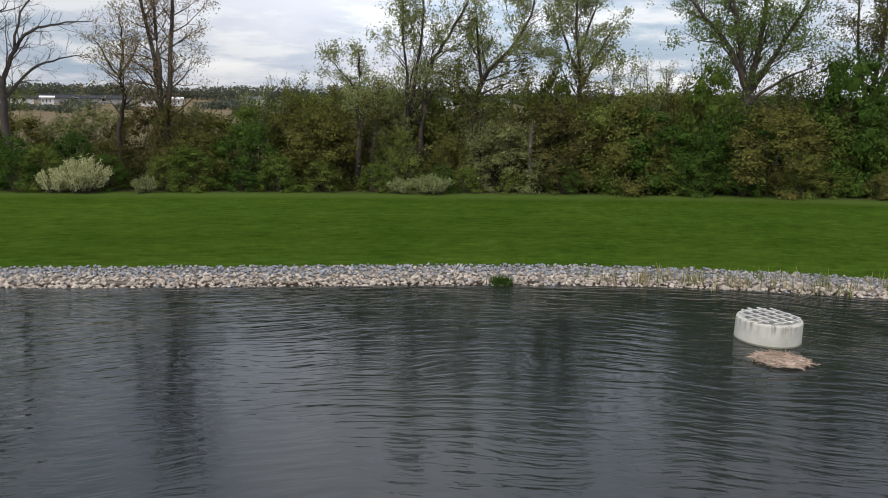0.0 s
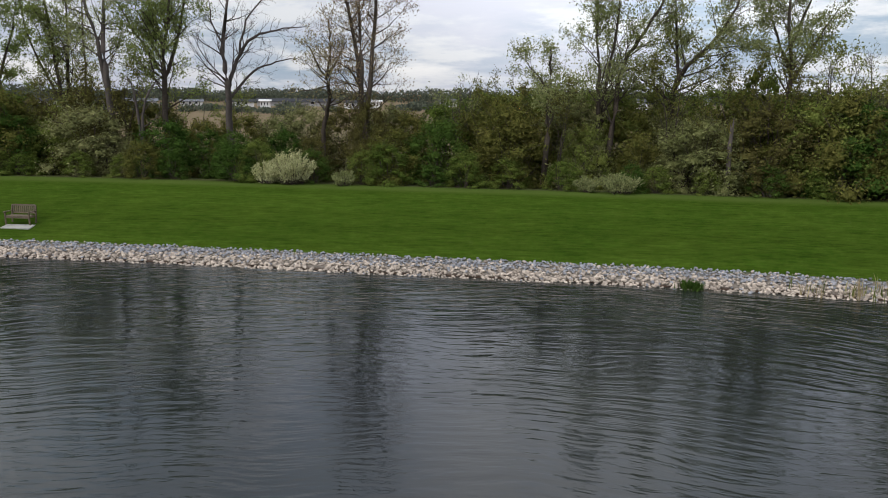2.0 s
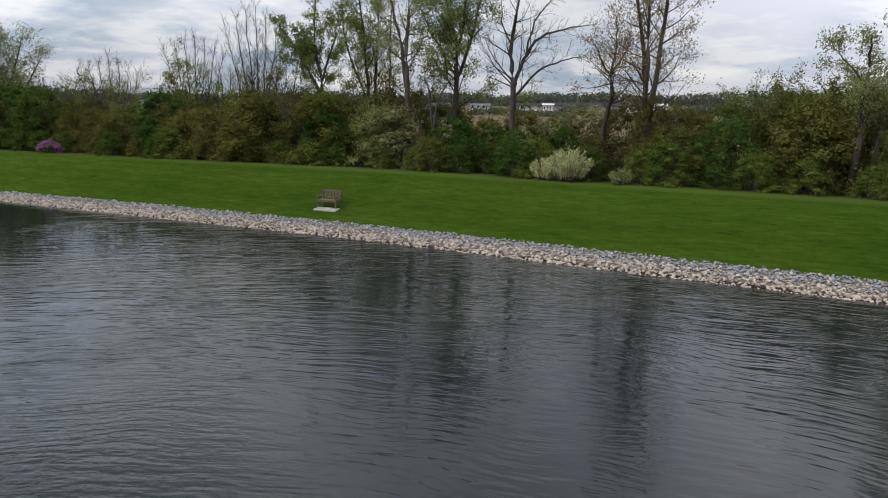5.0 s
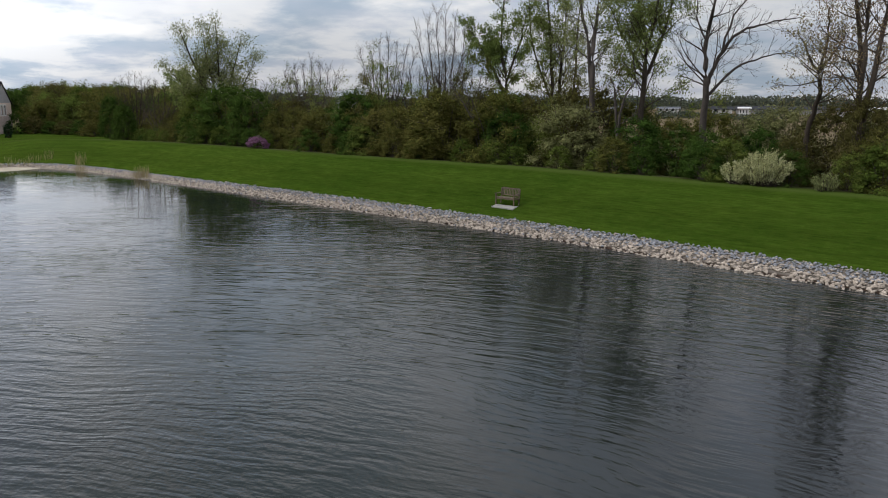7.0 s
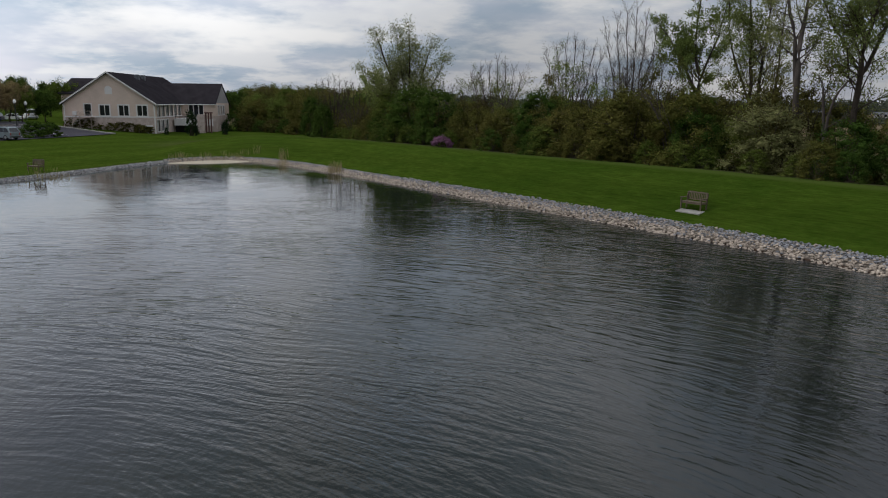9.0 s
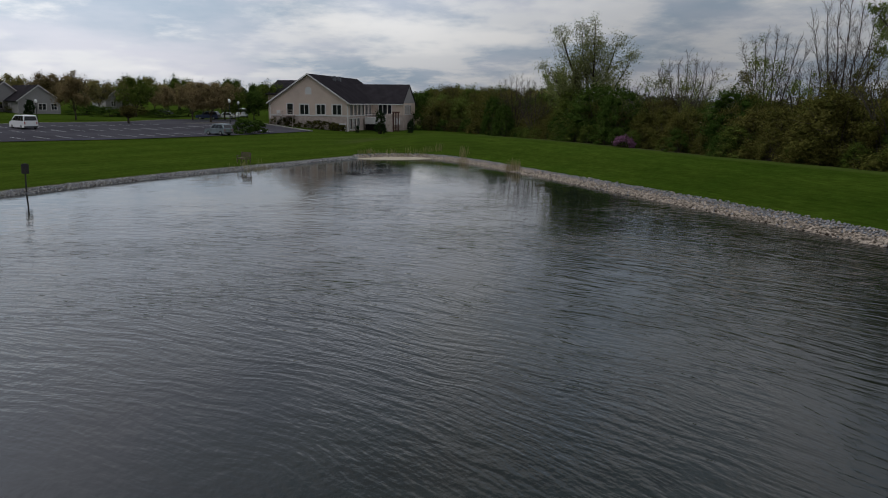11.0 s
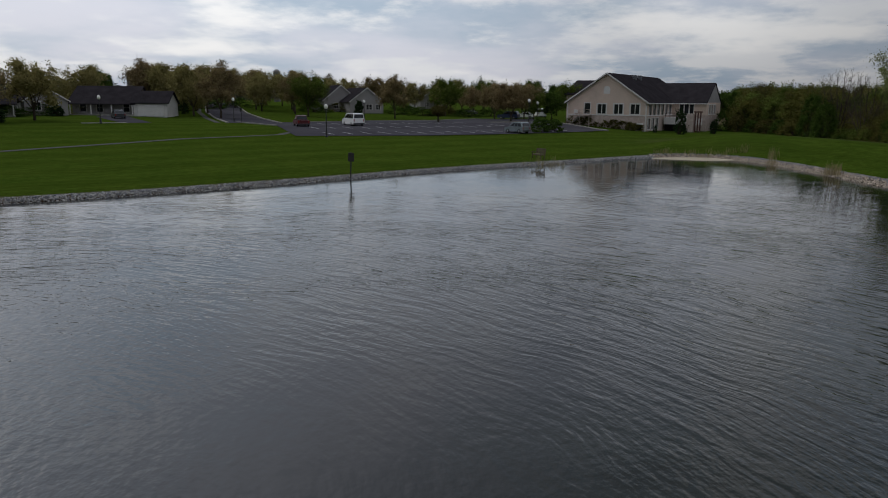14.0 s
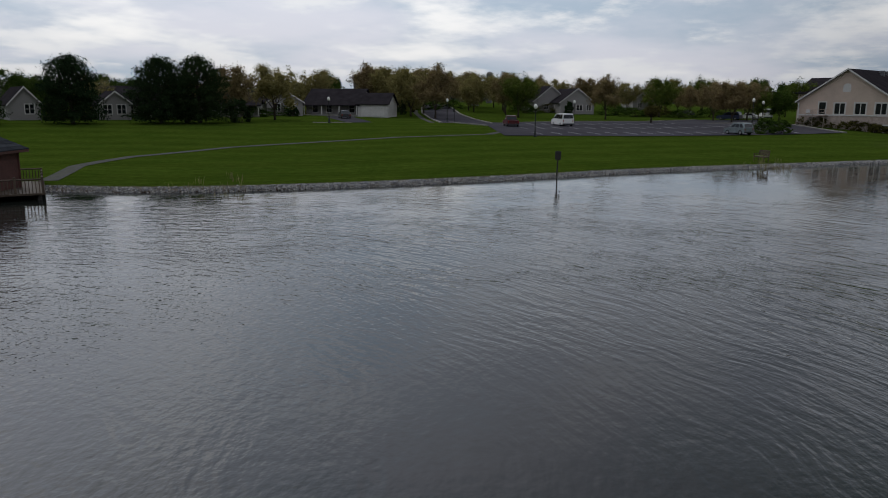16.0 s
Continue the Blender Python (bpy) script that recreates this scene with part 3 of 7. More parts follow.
def grow(wood, start, way, length, radius, level, rng, tips, p):
    """One limb with its side limbs; tips gathers the places where leaves sit."""
    n = 2 if level <= 0 else max(3, min(9, int(length / p.get("seg", 0.7)) + 2))
    pts, rad = [Vector(start)], [radius]
    d = Vector(way).normalized()
    dirs = [d]
    for i in range(1, n + 1):
        d = (d + Vector(rng.normal(size=3) * p["wander"]) + Vector((0, 0, p["lift"] * (0.4 if level == p["levels"] else 1)))).normalized()
        pts.append(pts[-1] + d * (length / n))
        rad.append(max(radius * (1 - 0.82 * i / n), p["thin"]))
        dirs.append(d)
    wood.tube(pts, rad, 7 if radius > 0.09 else 5 if radius > 0.035 else 3, caps=False)
    if level <= 0:
        tips.extend(pts[1:])
        return
    if level == 1:
        tips.extend(pts[n // 2:])
    kids = max(2, int(p["kids"][level - 1] * rng.uniform(0.75, 1.25)))
    first = p["first"] if level == p["levels"] else 0.22
    for k in range(kids):
        u = first + (1 - first) * (k + rng.uniform(0.1, 0.9)) / kids
        i = min(n, max(1, int(round(u * n))))
        axis = dirs[i]
        side = axis.cross(Vector(rng.normal(size=3))).normalized()
        ang = radians(rng.uniform(*p["spread"]))
        child = axis * math.cos(ang) + side * math.sin(ang)
        if level == p["levels"] and p.get("flat"):
            child.z *= p["flat"]
        size = length * rng.uniform(*p["shrink"]) * (1.15 - 0.55 * u)
        grow(wood, pts[i], child, size, max(rad[i] * 0.62, p["thin"]), level - 1, rng, tips, p)


def tree(name, x, y, height, label, seed, leaf="leaf_fresh", bark="bark", stems=1, lean=0.09, leaves=8500, leaf_size=0.15, radius=0.16,
         kids=(5, 6, 9), spread=(22, 50), shrink=(0.34, 0.56), first=0.30, wander=0.10, lift=0.06, thin=0.007, levels=3, blur=0.15, group="", start_z=-0.25, flat=0, low=0.26):
    rng = np.random.default_rng(seed)
    base = thing(name, pose(x, y, ground_at(x, y)), label, "tree", group)
    wood, tips = Shape(), []
    p = dict(kids=kids, spread=spread, shrink=shrink, first=first, wander=wander, lift=lift, thin=thin, levels=levels, flat=flat)
    for s in range(stems):
        a = 2 * math.pi * (s + rng.uniform(0, 0.6)) / stems
        tilt = lean * (0.7 + 0.6 * rng.uniform()) if stems > 1 else lean * rng.uniform(0.2, 1)
        way = Vector((math.cos(a) * tilt, math.sin(a) * tilt, 1))
        off = 0.12 * (stems > 1)
        grow(wood, (math.cos(a) * off, math.sin(a) * off, start_z), way, height * rng.uniform(0.88, 1.0), radius * (1 if s == 0 else 0.8), levels, rng, tips, p)
    part("trunk", wood, M[bark], base, smoothed=True)
    if leaves:
        t = np.array([tuple(v) for v in tips])
        t = t[t[:, 2] > height * low]
        # fuller below, thinner towards the top
        share = np.where(t[:, 2] < 11.0, 1.0, 0.5)
        pick = t[rng.choice(len(t), leaves, p=share / share.sum())] + rng.normal(size=(leaves, 3)) * blur
        crown = Shape()
        leaf_cloud(crown, pick, leaf_size, rng, droop=0.4)
        part("crown", crown, M[leaf], base)
    return base


ICO = np.array([(-1, 1.618, 0), (1, 1.618, 0), (-1, -1.618, 0), (1, -1.618, 0), (0, -1, 1.618), (0, 1, 1.618), (0, -1, -1.618), (0, 1, -1.618),
                (1.618, 0, -1), (1.618, 0, 1), (-1.618, 0, -1), (-1.618, 0, 1)]) / 1.902
ICO_FACES = [(0, 11, 5), (0, 5, 1), (0, 1, 7), (0, 7, 10), (0, 10, 11), (1, 5, 9), (5, 11, 4), (11, 10, 2), (10, 7, 6), (7, 1, 8),
             (3, 9, 4), (3, 4, 2), (3, 2, 6), (3, 6, 8), (3, 8, 9), (4, 9, 5), (2, 4, 11), (6, 2, 10), (8, 6, 7), (9, 8, 1)]


def shrub_mesh(seed, wide, high, leaves, leaf_size, lumps=18, low=0.0, shoots=1.0, ragged=1.0):
    """Rounded boughs over an uneven dome: a dense heart in each, leaves over it facing outwards, and stray shoots."""
    rng = np.random.default_rng(seed)
    stems, crown = Shape(), Shape()
    pts, ways = [], []
    area = []
    for k in range(lumps):
        a, v = 2.39996 * k + rng.normal() * 0.5, low + (1 - low) * ((k + rng.uniform(0, 1)) / lumps) ** 0.8
        reach = wide * 0.5 * math.sqrt(max(0.03, 1 - (v * 0.97) ** 2.2)) * rng.uniform(0.55, 0.88)
        size = rng.uniform(0.10, 0.19) * (1.1 - 0.3 * v)
        rad = np.array([size * wide, size * wide, size * 0.72 * high])
        c = np.array([math.cos(a) * reach, math.sin(a) * reach, max(rad[2] * 0.7, (high - rad[2] * 1.1) * v)])
        area.append((c, rad))
    total = sum(r[0] * r[2] for c, r in area)
    for k, (c, rad) in enumerate(area):
        crown.add((c + ICO * rad * 0.5 * rng.uniform(0.6, 1.2, (12, 1))).tolist(), ICO_FACES)
        m = int(leaves * rad[0] * rad[2] / total)
        q = rng.normal(size=(m * 2, 3))
        q[:, 2] += 0.35
        q /= np.linalg.norm(q, axis=1)[:, None]
        out = c * np.array([1, 1, 0.35]) / (np.linalg.norm(c * np.array([1, 1, 0.35])) + 1e-6)
        q = q[(q @ out) > rng.uniform(-0.9, 0.25, len(q))][:m]
        pts.append(c + q * rad * (0.58 + 0.72 * ragged * rng.uniform(0, 1, (len(q), 1)) ** 1.6))
        ways.append(q + np.array([0, 0, 0.35]))
        if k % 2 == 0:
            stems.tube([(rng.normal() * 0.2, rng.normal() * 0.2, -0.2), tuple(c * [0.45, 0.45, 0.55]), tuple(c)], [0.035, 0.022, 0.008], 3, caps=False)
    for k in range(int(lumps * 1.3 * shoots)):
        c, rad = area[int(rng.integers(0, lumps))]
        d = rng.normal(size=3) * np.array([0.7, 0.7, 0.3]) + np.array([0, 0, 0.9])
        d /= np.linalg.norm(d)
        foot, tip = c + d * rad * 0.6, c + d * rad * 0.9 + d * high * rng.uniform(0.05, 0.2)
        stems.tube([tuple(foot), tuple((foot + tip) / 2 + rng.normal(size=3) * 0.05), tuple(tip)], [0.012, 0.008, 0.004], 3, caps=False)
        n = max(5, leaves // lumps // 9)
        u = rng.uniform(0.1, 1.02, n)[:, None]
        pts.append(foot + (tip - foot) * u + rng.normal(size=(n, 3)) * 0.08)
        ways.append(rng.normal(size=(n, 3)) + np.array([0, 0, 0.8]))
    q, f = np.concatenate(pts), np.concatenate(ways)
    keep = q[:, 2] > 0.02
    leaf_cloud(crown, q[keep], leaf_size, rng, facing=f[keep])
    return stems, crown


def spray_shrub(name, x, y, seed, wide, high, leaf, label, shoots=90, leaf_size=0.10):
    """A shrub of long arching shoots set with narrow leaves."""
    rng = np.random.default_rng(seed)
    base = thing(name, pose(x, y, ground_at(x, y)), label, "shrub")
    stems, crown = Shape(), Shape()
    pts = []
    for k in range(shoots):
        a, u = rng.uniform(0, 2 * math.pi), rng.uniform(0, 1) ** 0.6
        foot = np.array([math.cos(a), math.sin(a), 0]) * wide * 0.30 * u * rng.uniform(0.4, 1)
        tip = np.array([math.cos(a) * u * wide * 0.56, math.sin(a) * u * wide * 0.56, high * rng.uniform(0.72, 1.12) * math.sqrt(1.06 - 0.72 * u * u)])
        mid = foot * 0.6 + tip * 0.4 + np.array([0, 0, high * 0.16])
        stems.tube([tuple(foot), tuple(mid), tuple(tip)], [0.014, 0.009, 0.004], 3, caps=False)
        n = 62
        s_ = rng.uniform(0.12, 1.0, (n, 1)) ** 0.8
        pts.append(foot * (1 - s_) ** 2 + 2 * mid * s_ * (1 - s_) + tip * s_ ** 2 + rng.normal(size=(n, 3)) * (0.085 - 0.05 * s_))
    q = np.concatenate(pts)
    leaf_cloud(crown, q[q[:, 2] > 0.03], leaf_size, rng, narrow=0.42, droop=-0.6)
    tagged(part("woody_base", stems, M["bark"], base), kind="stuff")
    part("foliage", crown, M[leaf], base)
    return base


def wild_tree(az, away, stems, label, seed, leaf="leaf_fresh", bark="bark", leaves=6000, leaf_size=0.125, limbs=1.5, kids=(5, 5), clump=7, blur=0.16,
              angle=(28, 62), reach=0.42, lift=0.05, wander=0.11, low=0.0, turn_out=1.0, group="", thin=0.007):
    """A tree whose stems follow given lines (right of its foot, height, both in metres as seen from the water); limbs, twigs and clumped leaves grow from them."""
    rng = np.random.default_rng(seed)
    x, y = -math.sin(radians(az)) * away, math.cos(radians(az)) * away
    base = thing("tree", pose(x, y, ground_at(x, y), 0, 0, az), label, "tree", group)
    wood, tips = Shape(), []
    p = dict(kids=kids, spread=(24, 56), shrink=(0.36, 0.62), first=0.2, wander=wander, lift=lift, thin=thin, levels=9)
    for line, radius in stems:
        pts = [Vector((u, rng.normal() * 0.25 * (i > 0) + (rng.normal() * 0.3 * i if len(stems) > 1 else 0), h)) for i, (u, h) in enumerate(line)]
        fine = []
        for i in range(len(pts) - 1):
            a, b, c, d = pts[max(i - 1, 0)], pts[i], pts[i + 1], pts[min(i + 2, len(pts) - 1)]
            for k in range(4):
                t = k / 4
                fine.append(0.5 * (2 * b + (c - a) * t + (2 * a - 5 * b + 4 * c - d) * t * t + (3 * b - a - 3 * c + d) * t ** 3) + Vector(rng.normal(size=3) * 0.04))
        fine.append(pts[-1])
        n = len(fine)
        rad = [max(radius * (1 - 0.86 * (i / (n - 1)) ** 1.1), 0.014) for i in range(n)]
        wood.tube(fine, rad, 8 if radius > 0.1 else 6, caps=False)
        full = sum((fine[i + 1] - fine[i]).length for i in range(n - 1))
        gone = 0.0
        for i in range(1, n):
            step = (fine[i] - fine[i - 1]).length
            gone += step
            if fine[i].z < low:
                continue
            count = 1.5 * limbs * step * (0.6 + 0.8 * gone / full)
            for k in range(int(count) + (rng.uniform() < count % 1)):
                axis = (fine[i] - fine[i - 1]).normalized()
                side = axis.cross(Vector(rng.normal(size=3))).normalized()
                ang = radians(rng.uniform(*angle))
                way = axis * math.cos(ang) + side * math.sin(ang) * turn_out
                size = (0.9 + reach * (full - gone) * rng.uniform(0.5, 1.15)) * rng.uniform(0.75, 1.1)
                grow(wood, fine[i - 1].lerp(fine[i], rng.uniform()), way, min(size, 5.0), max(min(rad[i] * 0.42, 0.055), thin * 1.5), 2 if size > 1.6 else 1, rng, tips, p)
        tips.append(fine[-1])
    part("trunk", wood, M[bark], base, smoothed=True)
    if leaves:
        t = np.array([tuple(v) for v in tips])
        t = t[t[:, 2] > low]
        seat = t[rng.integers(0, len(t), max(1, int(1.8 * leaves) // clump))]
        pick = np.repeat(seat, clump, 0) + rng.normal(size=(len(seat) * clump, 3)) * blur
        crown = Shape()
        leaf_cloud(crown, pick, leaf_size, rng, droop=0.4)
        part("crown", crown, M[leaf], base)
    return base


def shrub(name, x, y, seed, wide, high, leaf, label, leaves=2600, leaf_size=0.2, group="", bark="bark", lumps=18, low=0.0, category="shrub", shoots=1.0, ragged=1.0):
    base = thing(name, pose(x, y, ground_at(x, y)), label, category, group)
    stems, crown = shrub_mesh(seed, wide, high, leaves, leaf_size, lumps, low, shoots, ragged)
    tagged(part("woody_base", stems, M[bark], base), kind="stuff")
    part("foliage", crown, M[leaf], base)
    return base


# tall trees of the wood behind the bank
TALL = "trees of the wood behind the bank"
GREY = "thin greyish tree still almost bare"
VASE = "bare vase-shaped tree with many upright twigs"
wild_tree(30.2, 48.0, [([(0, -0.3), (-0.1, 3.4), (-0.2, 6.0), (-0.35, 8.2), (0.0, 10.2), (0.35, 12.2)], 0.24), ([(-0.15, 5.4), (0.4, 7.2), (1.5, 8.6), (2.9, 9.2), (4.6, 9.3)], 0.13),
                       ([(0, 5.0), (1.4, 6.6), (2.9, 7.2), (4.2, 7.5)], 0.10), ([(0.5, 7.4), (1.1, 9.6), (2.4, 11.4)], 0.09), ([(-0.3, 8.0), (-0.9, 9.6), (-1.0, 11.0)], 0.07)],
          "tall dead-looking tree with pale bare spreading limbs", 11, bark="bark_pale", leaves=0, limbs=1.3, kids=(4, 5), reach=0.30, low=5.5, group=TALL)
wild_tree(23.5, 45.2, [([(0, -0.3), (0, 3.0), (0.35, 4.8), (0.25, 6.2), (0.5, 8.0), (0.45, 9.6)], 0.17), ([(0.25, 6.1), (-0.4, 7.2), (-1.0, 8.4)], 0.08), ([(0.3, 6.3), (0.9, 7.2), (1.5, 8.4)], 0.08)],
          "crooked dark tree with few small leaves", 12, leaf="leaf_rust", leaves=1500, leaf_size=0.10, clump=4, limbs=2.0, reach=0.26, low=4.2, group=TALL)
wild_tree(20.3, 44.6, [([(0, -0.3), (0, 2.6), (-0.2, 4.6), (-0.4, 6.6), (-0.8, 9.4), (-1.7, 13.0), (-2.1, 15.0)], 0.21), ([(-0.2, 4.4), (-0.25, 7.6), (-0.3, 11.0), (-0.4, 15.5)], 0.14),
                       ([(0, 3.6), (0.3, 6.4), (0.65, 10.0), (1.0, 14.0), (1.1, 16.0)], 0.16)],
          "tall several-stemmed tree with sparse reddish young leaves", 13, leaf="leaf_rust", leaves=6500, leaf_size=0.105, clump=4, blur=0.2, limbs=1.5, reach=0.24, low=4.0, angle=(35, 75), group=TALL)
wild_tree(6.5, 43.2, [([(0, -0.3), (0.05, 3.0), (0.15, 6.0), (0.1, 7.9)], 0.20), ([(0.1, 5.2), (-0.7, 6.6), (-1.6, 7.6)], 0.07), ([(0.1, 4.0), (1.0, 5.4), (1.8, 6.2)], 0.06)],
          "broken-topped tree with pale fresh leaves", 14, leaves=3400, leaf_size=0.12, clump=6, limbs=2.4, reach=0.22, low=3.4, group=TALL)
wild_tree(2.5, 46.0, [([(0, -0.3), (-0.1, 3.0), (-0.15, 6.0), (-0.45, 10.0), (-0.3, 15.0)], 0.19), ([(0.1, 3.6), (0.3, 6.6), (0.8, 10.6), (0.6, 15.5)], 0.13),
                      ([(0.35, -0.3), (0.75, 3.8), (1.15, 7.0), (2.0, 8.8), (3.3, 11.0), (4.2, 14.0)], 0.19)],
          "tall several-stemmed tree in thin yellow-green leaf", 115, leaves=8500, limbs=1.6, reach=0.28, low=4.5, group=TALL)
wild_tree(-2.4, 46.4, [([(0, -0.3), (0.1, 3.0), (0.2, 5.6), (0.65, 6.9), (2.0, 8.4), (3.2, 10.4), (3.8, 14.0)], 0.24), ([(0.1, 5.2), (-1.0, 6.2), (-2.3, 6.7)], 0.10), ([(0.5, 6.4), (0.2, 9.0), (-0.3, 12.5)], 0.12),
                       ([(0.4, 5.8), (1.6, 6.4), (2.9, 6.7)], 0.08)],
          "leaning forked tree in fresh yellow-green leaf", 16, leaves=9000, limbs=1.5, reach=0.30, low=4.8, group=TALL)
wild_tree(-10.1, 47.0, [([(0, -0.3), (0.0, 4.0), (0.25, 6.6), (-0.1, 9.4), (-0.3, 15.0)], 0.20), ([(0.2, 6.0), (1.4, 8.6), (2.2, 10.2)], 0.11), ([(0.1, 7.0), (-1.0, 9.8), (-1.5, 13.0)], 0.09), ([(0.1, 8.5), (1.0, 11.5), (1.6, 14.5)], 0.09)],
          "tall slender tree in thin fresh spring leaf", 17, leaves=8500, limbs=1.7, reach=0.26, low=5.5, group=TALL)
for az, away, sd in ((-13.2, 47.5, 18), (-15.6, 47.0, 181), (-17.0, 48.5, 182)):
    wild_tree(az, away, [([(0, -0.3), (-0.1, 4.0), (-0.4, 7.6)], 0.09), ([(0, 0.3), (0.5, 4.4), (1.1, 7.2)], 0.07)], GREY, sd, leaves=420, leaf_size=0.10, bark="bark_pale", limbs=2.2, reach=0.22, low=4.0, angle=(18, 44), group=TALL)
wild_tree(-22.3, 48.0, [([(0, -0.3), (0.0, 4.0), (0.0, 6.4), (0.35, 9.5), (0.3, 15.0)], 0.36), ([(0, 5.6), (-0.9, 7.8), (-2.4, 9.8), (-4.2, 11.6), (-6.0, 12.2)], 0.20), ([(0, 6.0), (1.3, 8.4), (2.6, 11.0), (3.6, 13.5)], 0.18),
                        ([(-0.5, 7.0), (-1.2, 10.5), (-2.4, 14.5)], 0.15), ([(0.1, 5.4), (1.8, 6.8), (4.0, 7.8)], 0.11)],
          "large broad tree with dark limbs and fresh leaves", 119, leaf="leaf_bright", leaves=15000, leaf_size=0.13, clump=8, blur=0.2, limbs=1.5, reach=0.34, low=5.2, group=TALL)
wild_tree(-29.8, 52.0, [([(0, -0.3), (0, 5.0), (0.3, 10.0), (0.2, 16.0)], 0.22), ([(0, 4.5), (-0.9, 8.6), (-1.6, 15.0)], 0.14), ([(0, 5.2), (1.3, 9.4), (2.0, 14.5)], 0.13)],
          "tall grey tree with many upright limbs in olive young leaf", 21, leaf="leaf_olive", leaves=7000, limbs=1.7, reach=0.26, low=5.0, group=TALL)
wild_tree(38.4, 51.8, [([(0, -0.3), (0, 4.0), (-0.05, 7.8), (0.05, 11.6), (0, 16.0)], 0.24), ([(-0.1, 5.6), (-0.65, 9.2), (-1.4, 12.4), (-1.8, 15.0)], 0.14)],
          "tall straight tree with a pale trunk and few leaves", 22, leaves=2600, bark="bark_pale", limbs=1.2, reach=0.20, low=6.5, angle=(40, 80), group=TALL)
wild_tree(36.9, 50.5, [([(0, -0.3), (0.4, 3.0), (0.9, 5.2), (1.9, 6.4)], 0.13), ([(0.3, 2.6), (0.1, 5.4), (-0.3, 6.2)], 0.10)], "broken dead tree with stubby limbs", 222, leaves=0, bark="bark_pale", limbs=0.9, reach=0.3, low=3.5, group=TALL)
wild_tree(34.8, 52.0, [([(0, -0.3), (0, 4.2), (0.1, 8.0), (-0.5, 11.0), (-1.0, 15.5)], 0.22), ([(0.1, 6.2), (1.3, 9.8), (2.2, 14.0)], 0.14), ([(0, 7.6), (0.7, 11.0), (0.6, 15.5)], 0.12), ([(0, 6.6), (-1.6, 9.2), (-2.8, 11.6)], 0.10)],
          "tall full tree in bright green leaf", 23, leaf="leaf_bright", leaves=12500, leaf_size=0.13, clump=9, blur=0.2, limbs=1.8, reach=0.30, low=5.0, group=TALL)
wild_tree(41.2, 57.5, [([(0, -0.3), (-0.2, 5.0), (-0.5, 9.4), (-1.1, 15.5)], 0.18), ([(0.2, 0), (0.3, 6.0), (0.6, 11.0), (0.9, 15.0)], 0.15), ([(-0.2, 4.6), (-1.7, 8.6), (-2.2, 13.0)], 0.10)],
          "tall slender tree in thin fresh spring leaf", 24, leaf="leaf_bright", leaves=8500, limbs=1.6, reach=0.26, low=5.0, group=TALL)
wild_tree(44.9, 62.0, [([(0, -0.3), (0, 6.0), (-0.5, 9.8), (-0.2, 15.5)], 0.18), ([(0, 5.4), (-1.9, 8.8), (-3.5, 11.0)], 0.12), ([(0, 6.4), (1.1, 9.8), (1.7, 12.6)], 0.10)],
          "tall tree with clumps of fresh green leaf", 25, leaf="leaf_bright", leaves=7500, leaf_size=0.16, clump=12, limbs=1.5, reach=0.28, low=5.0, group=TALL)
wild_tree(39.9, 55.5, [([(0, -0.3), (0.1, 5.0), (0.2, 9.5), (0.5, 13.5)], 0.11)], GREY, 251, leaves=900, limbs=1.8, reach=0.25, low=4.5, group=TALL)
for az, away, tall, sd in ((54.0, 70.8, 10.6, 26), (49.6, 66.3, 12.8, 27), (59.7, 74.5, 8.6, 28), (48.3, 63.0, 8.2, 29), (72.1, 110.0, 9.0, 32), (51.6, 68.0, 7.6, 31), (70.6, 100.0, 7.4, 30), (62.5, 80.0, 6.4, 35)):
    fan = [(([(0, -0.2), (0.35 * k, tall * 0.3), (0.78 * k, tall * 0.62), (1.05 * k, tall * (1 - 0.05 * abs(k)))]), 0.10 - 0.012 * abs(k)) for k in (-2.4, -1.5, -0.7, 0.1, 0.9, 1.7, 2.5)]
    wild_tree(az, away, fan, VASE, sd, leaves=0, limbs=2.5, kids=(5, 4), reach=0.20, low=tall * 0.34, angle=(14, 40), wander=0.05, thin=0.008, group=TALL)
tree("tree", -92.0, 36.5, 8.6, "tall slender tree in thin fresh spring leaf", 33, leaf="leaf_bright", leaves=7650, leaf_size=0.2, stems=3, lean=0.22, radius=0.15, kids=(5, 6, 9), group=TALL)
tree("tree", -70.5, 42.0, 8.0, GREY, 34, leaves=500, stems=4, lean=0.24, radius=0.09, kids=(5, 6, 7), bark="bark_pale", group=TALL)
wild_tree(13.4, 46.0, [([(0, -0.3), (0.1, 3.0), (0.3, 5.8)], 0.07), ([(0.2, 0), (0.7, 3.2), (1.4, 5.4)], 0.06), ([(-0.2, 0), (-0.7, 3.0), (-1.2, 5.2)], 0.06)], GREY, 351, leaves=900, leaf_size=0.10, bark="bark_pale", limbs=2.0, reach=0.2, low=2.5, angle=(14, 40), group=TALL)
tree("tree", 33.0, 44.5, 15.0, "tall slender tree in thin fresh spring leaf", 36, leaf="leaf_mid", leaf_size=0.18, leaves=9000, stems=2, radius=0.2, group=TALL)
tree("tree", 39.5, 45.0, 14.0, "tall slender tree in thin fresh spring leaf", 37, leaf="leaf_bright", leaves=6500, stems=2, radius=0.2, group=TALL)


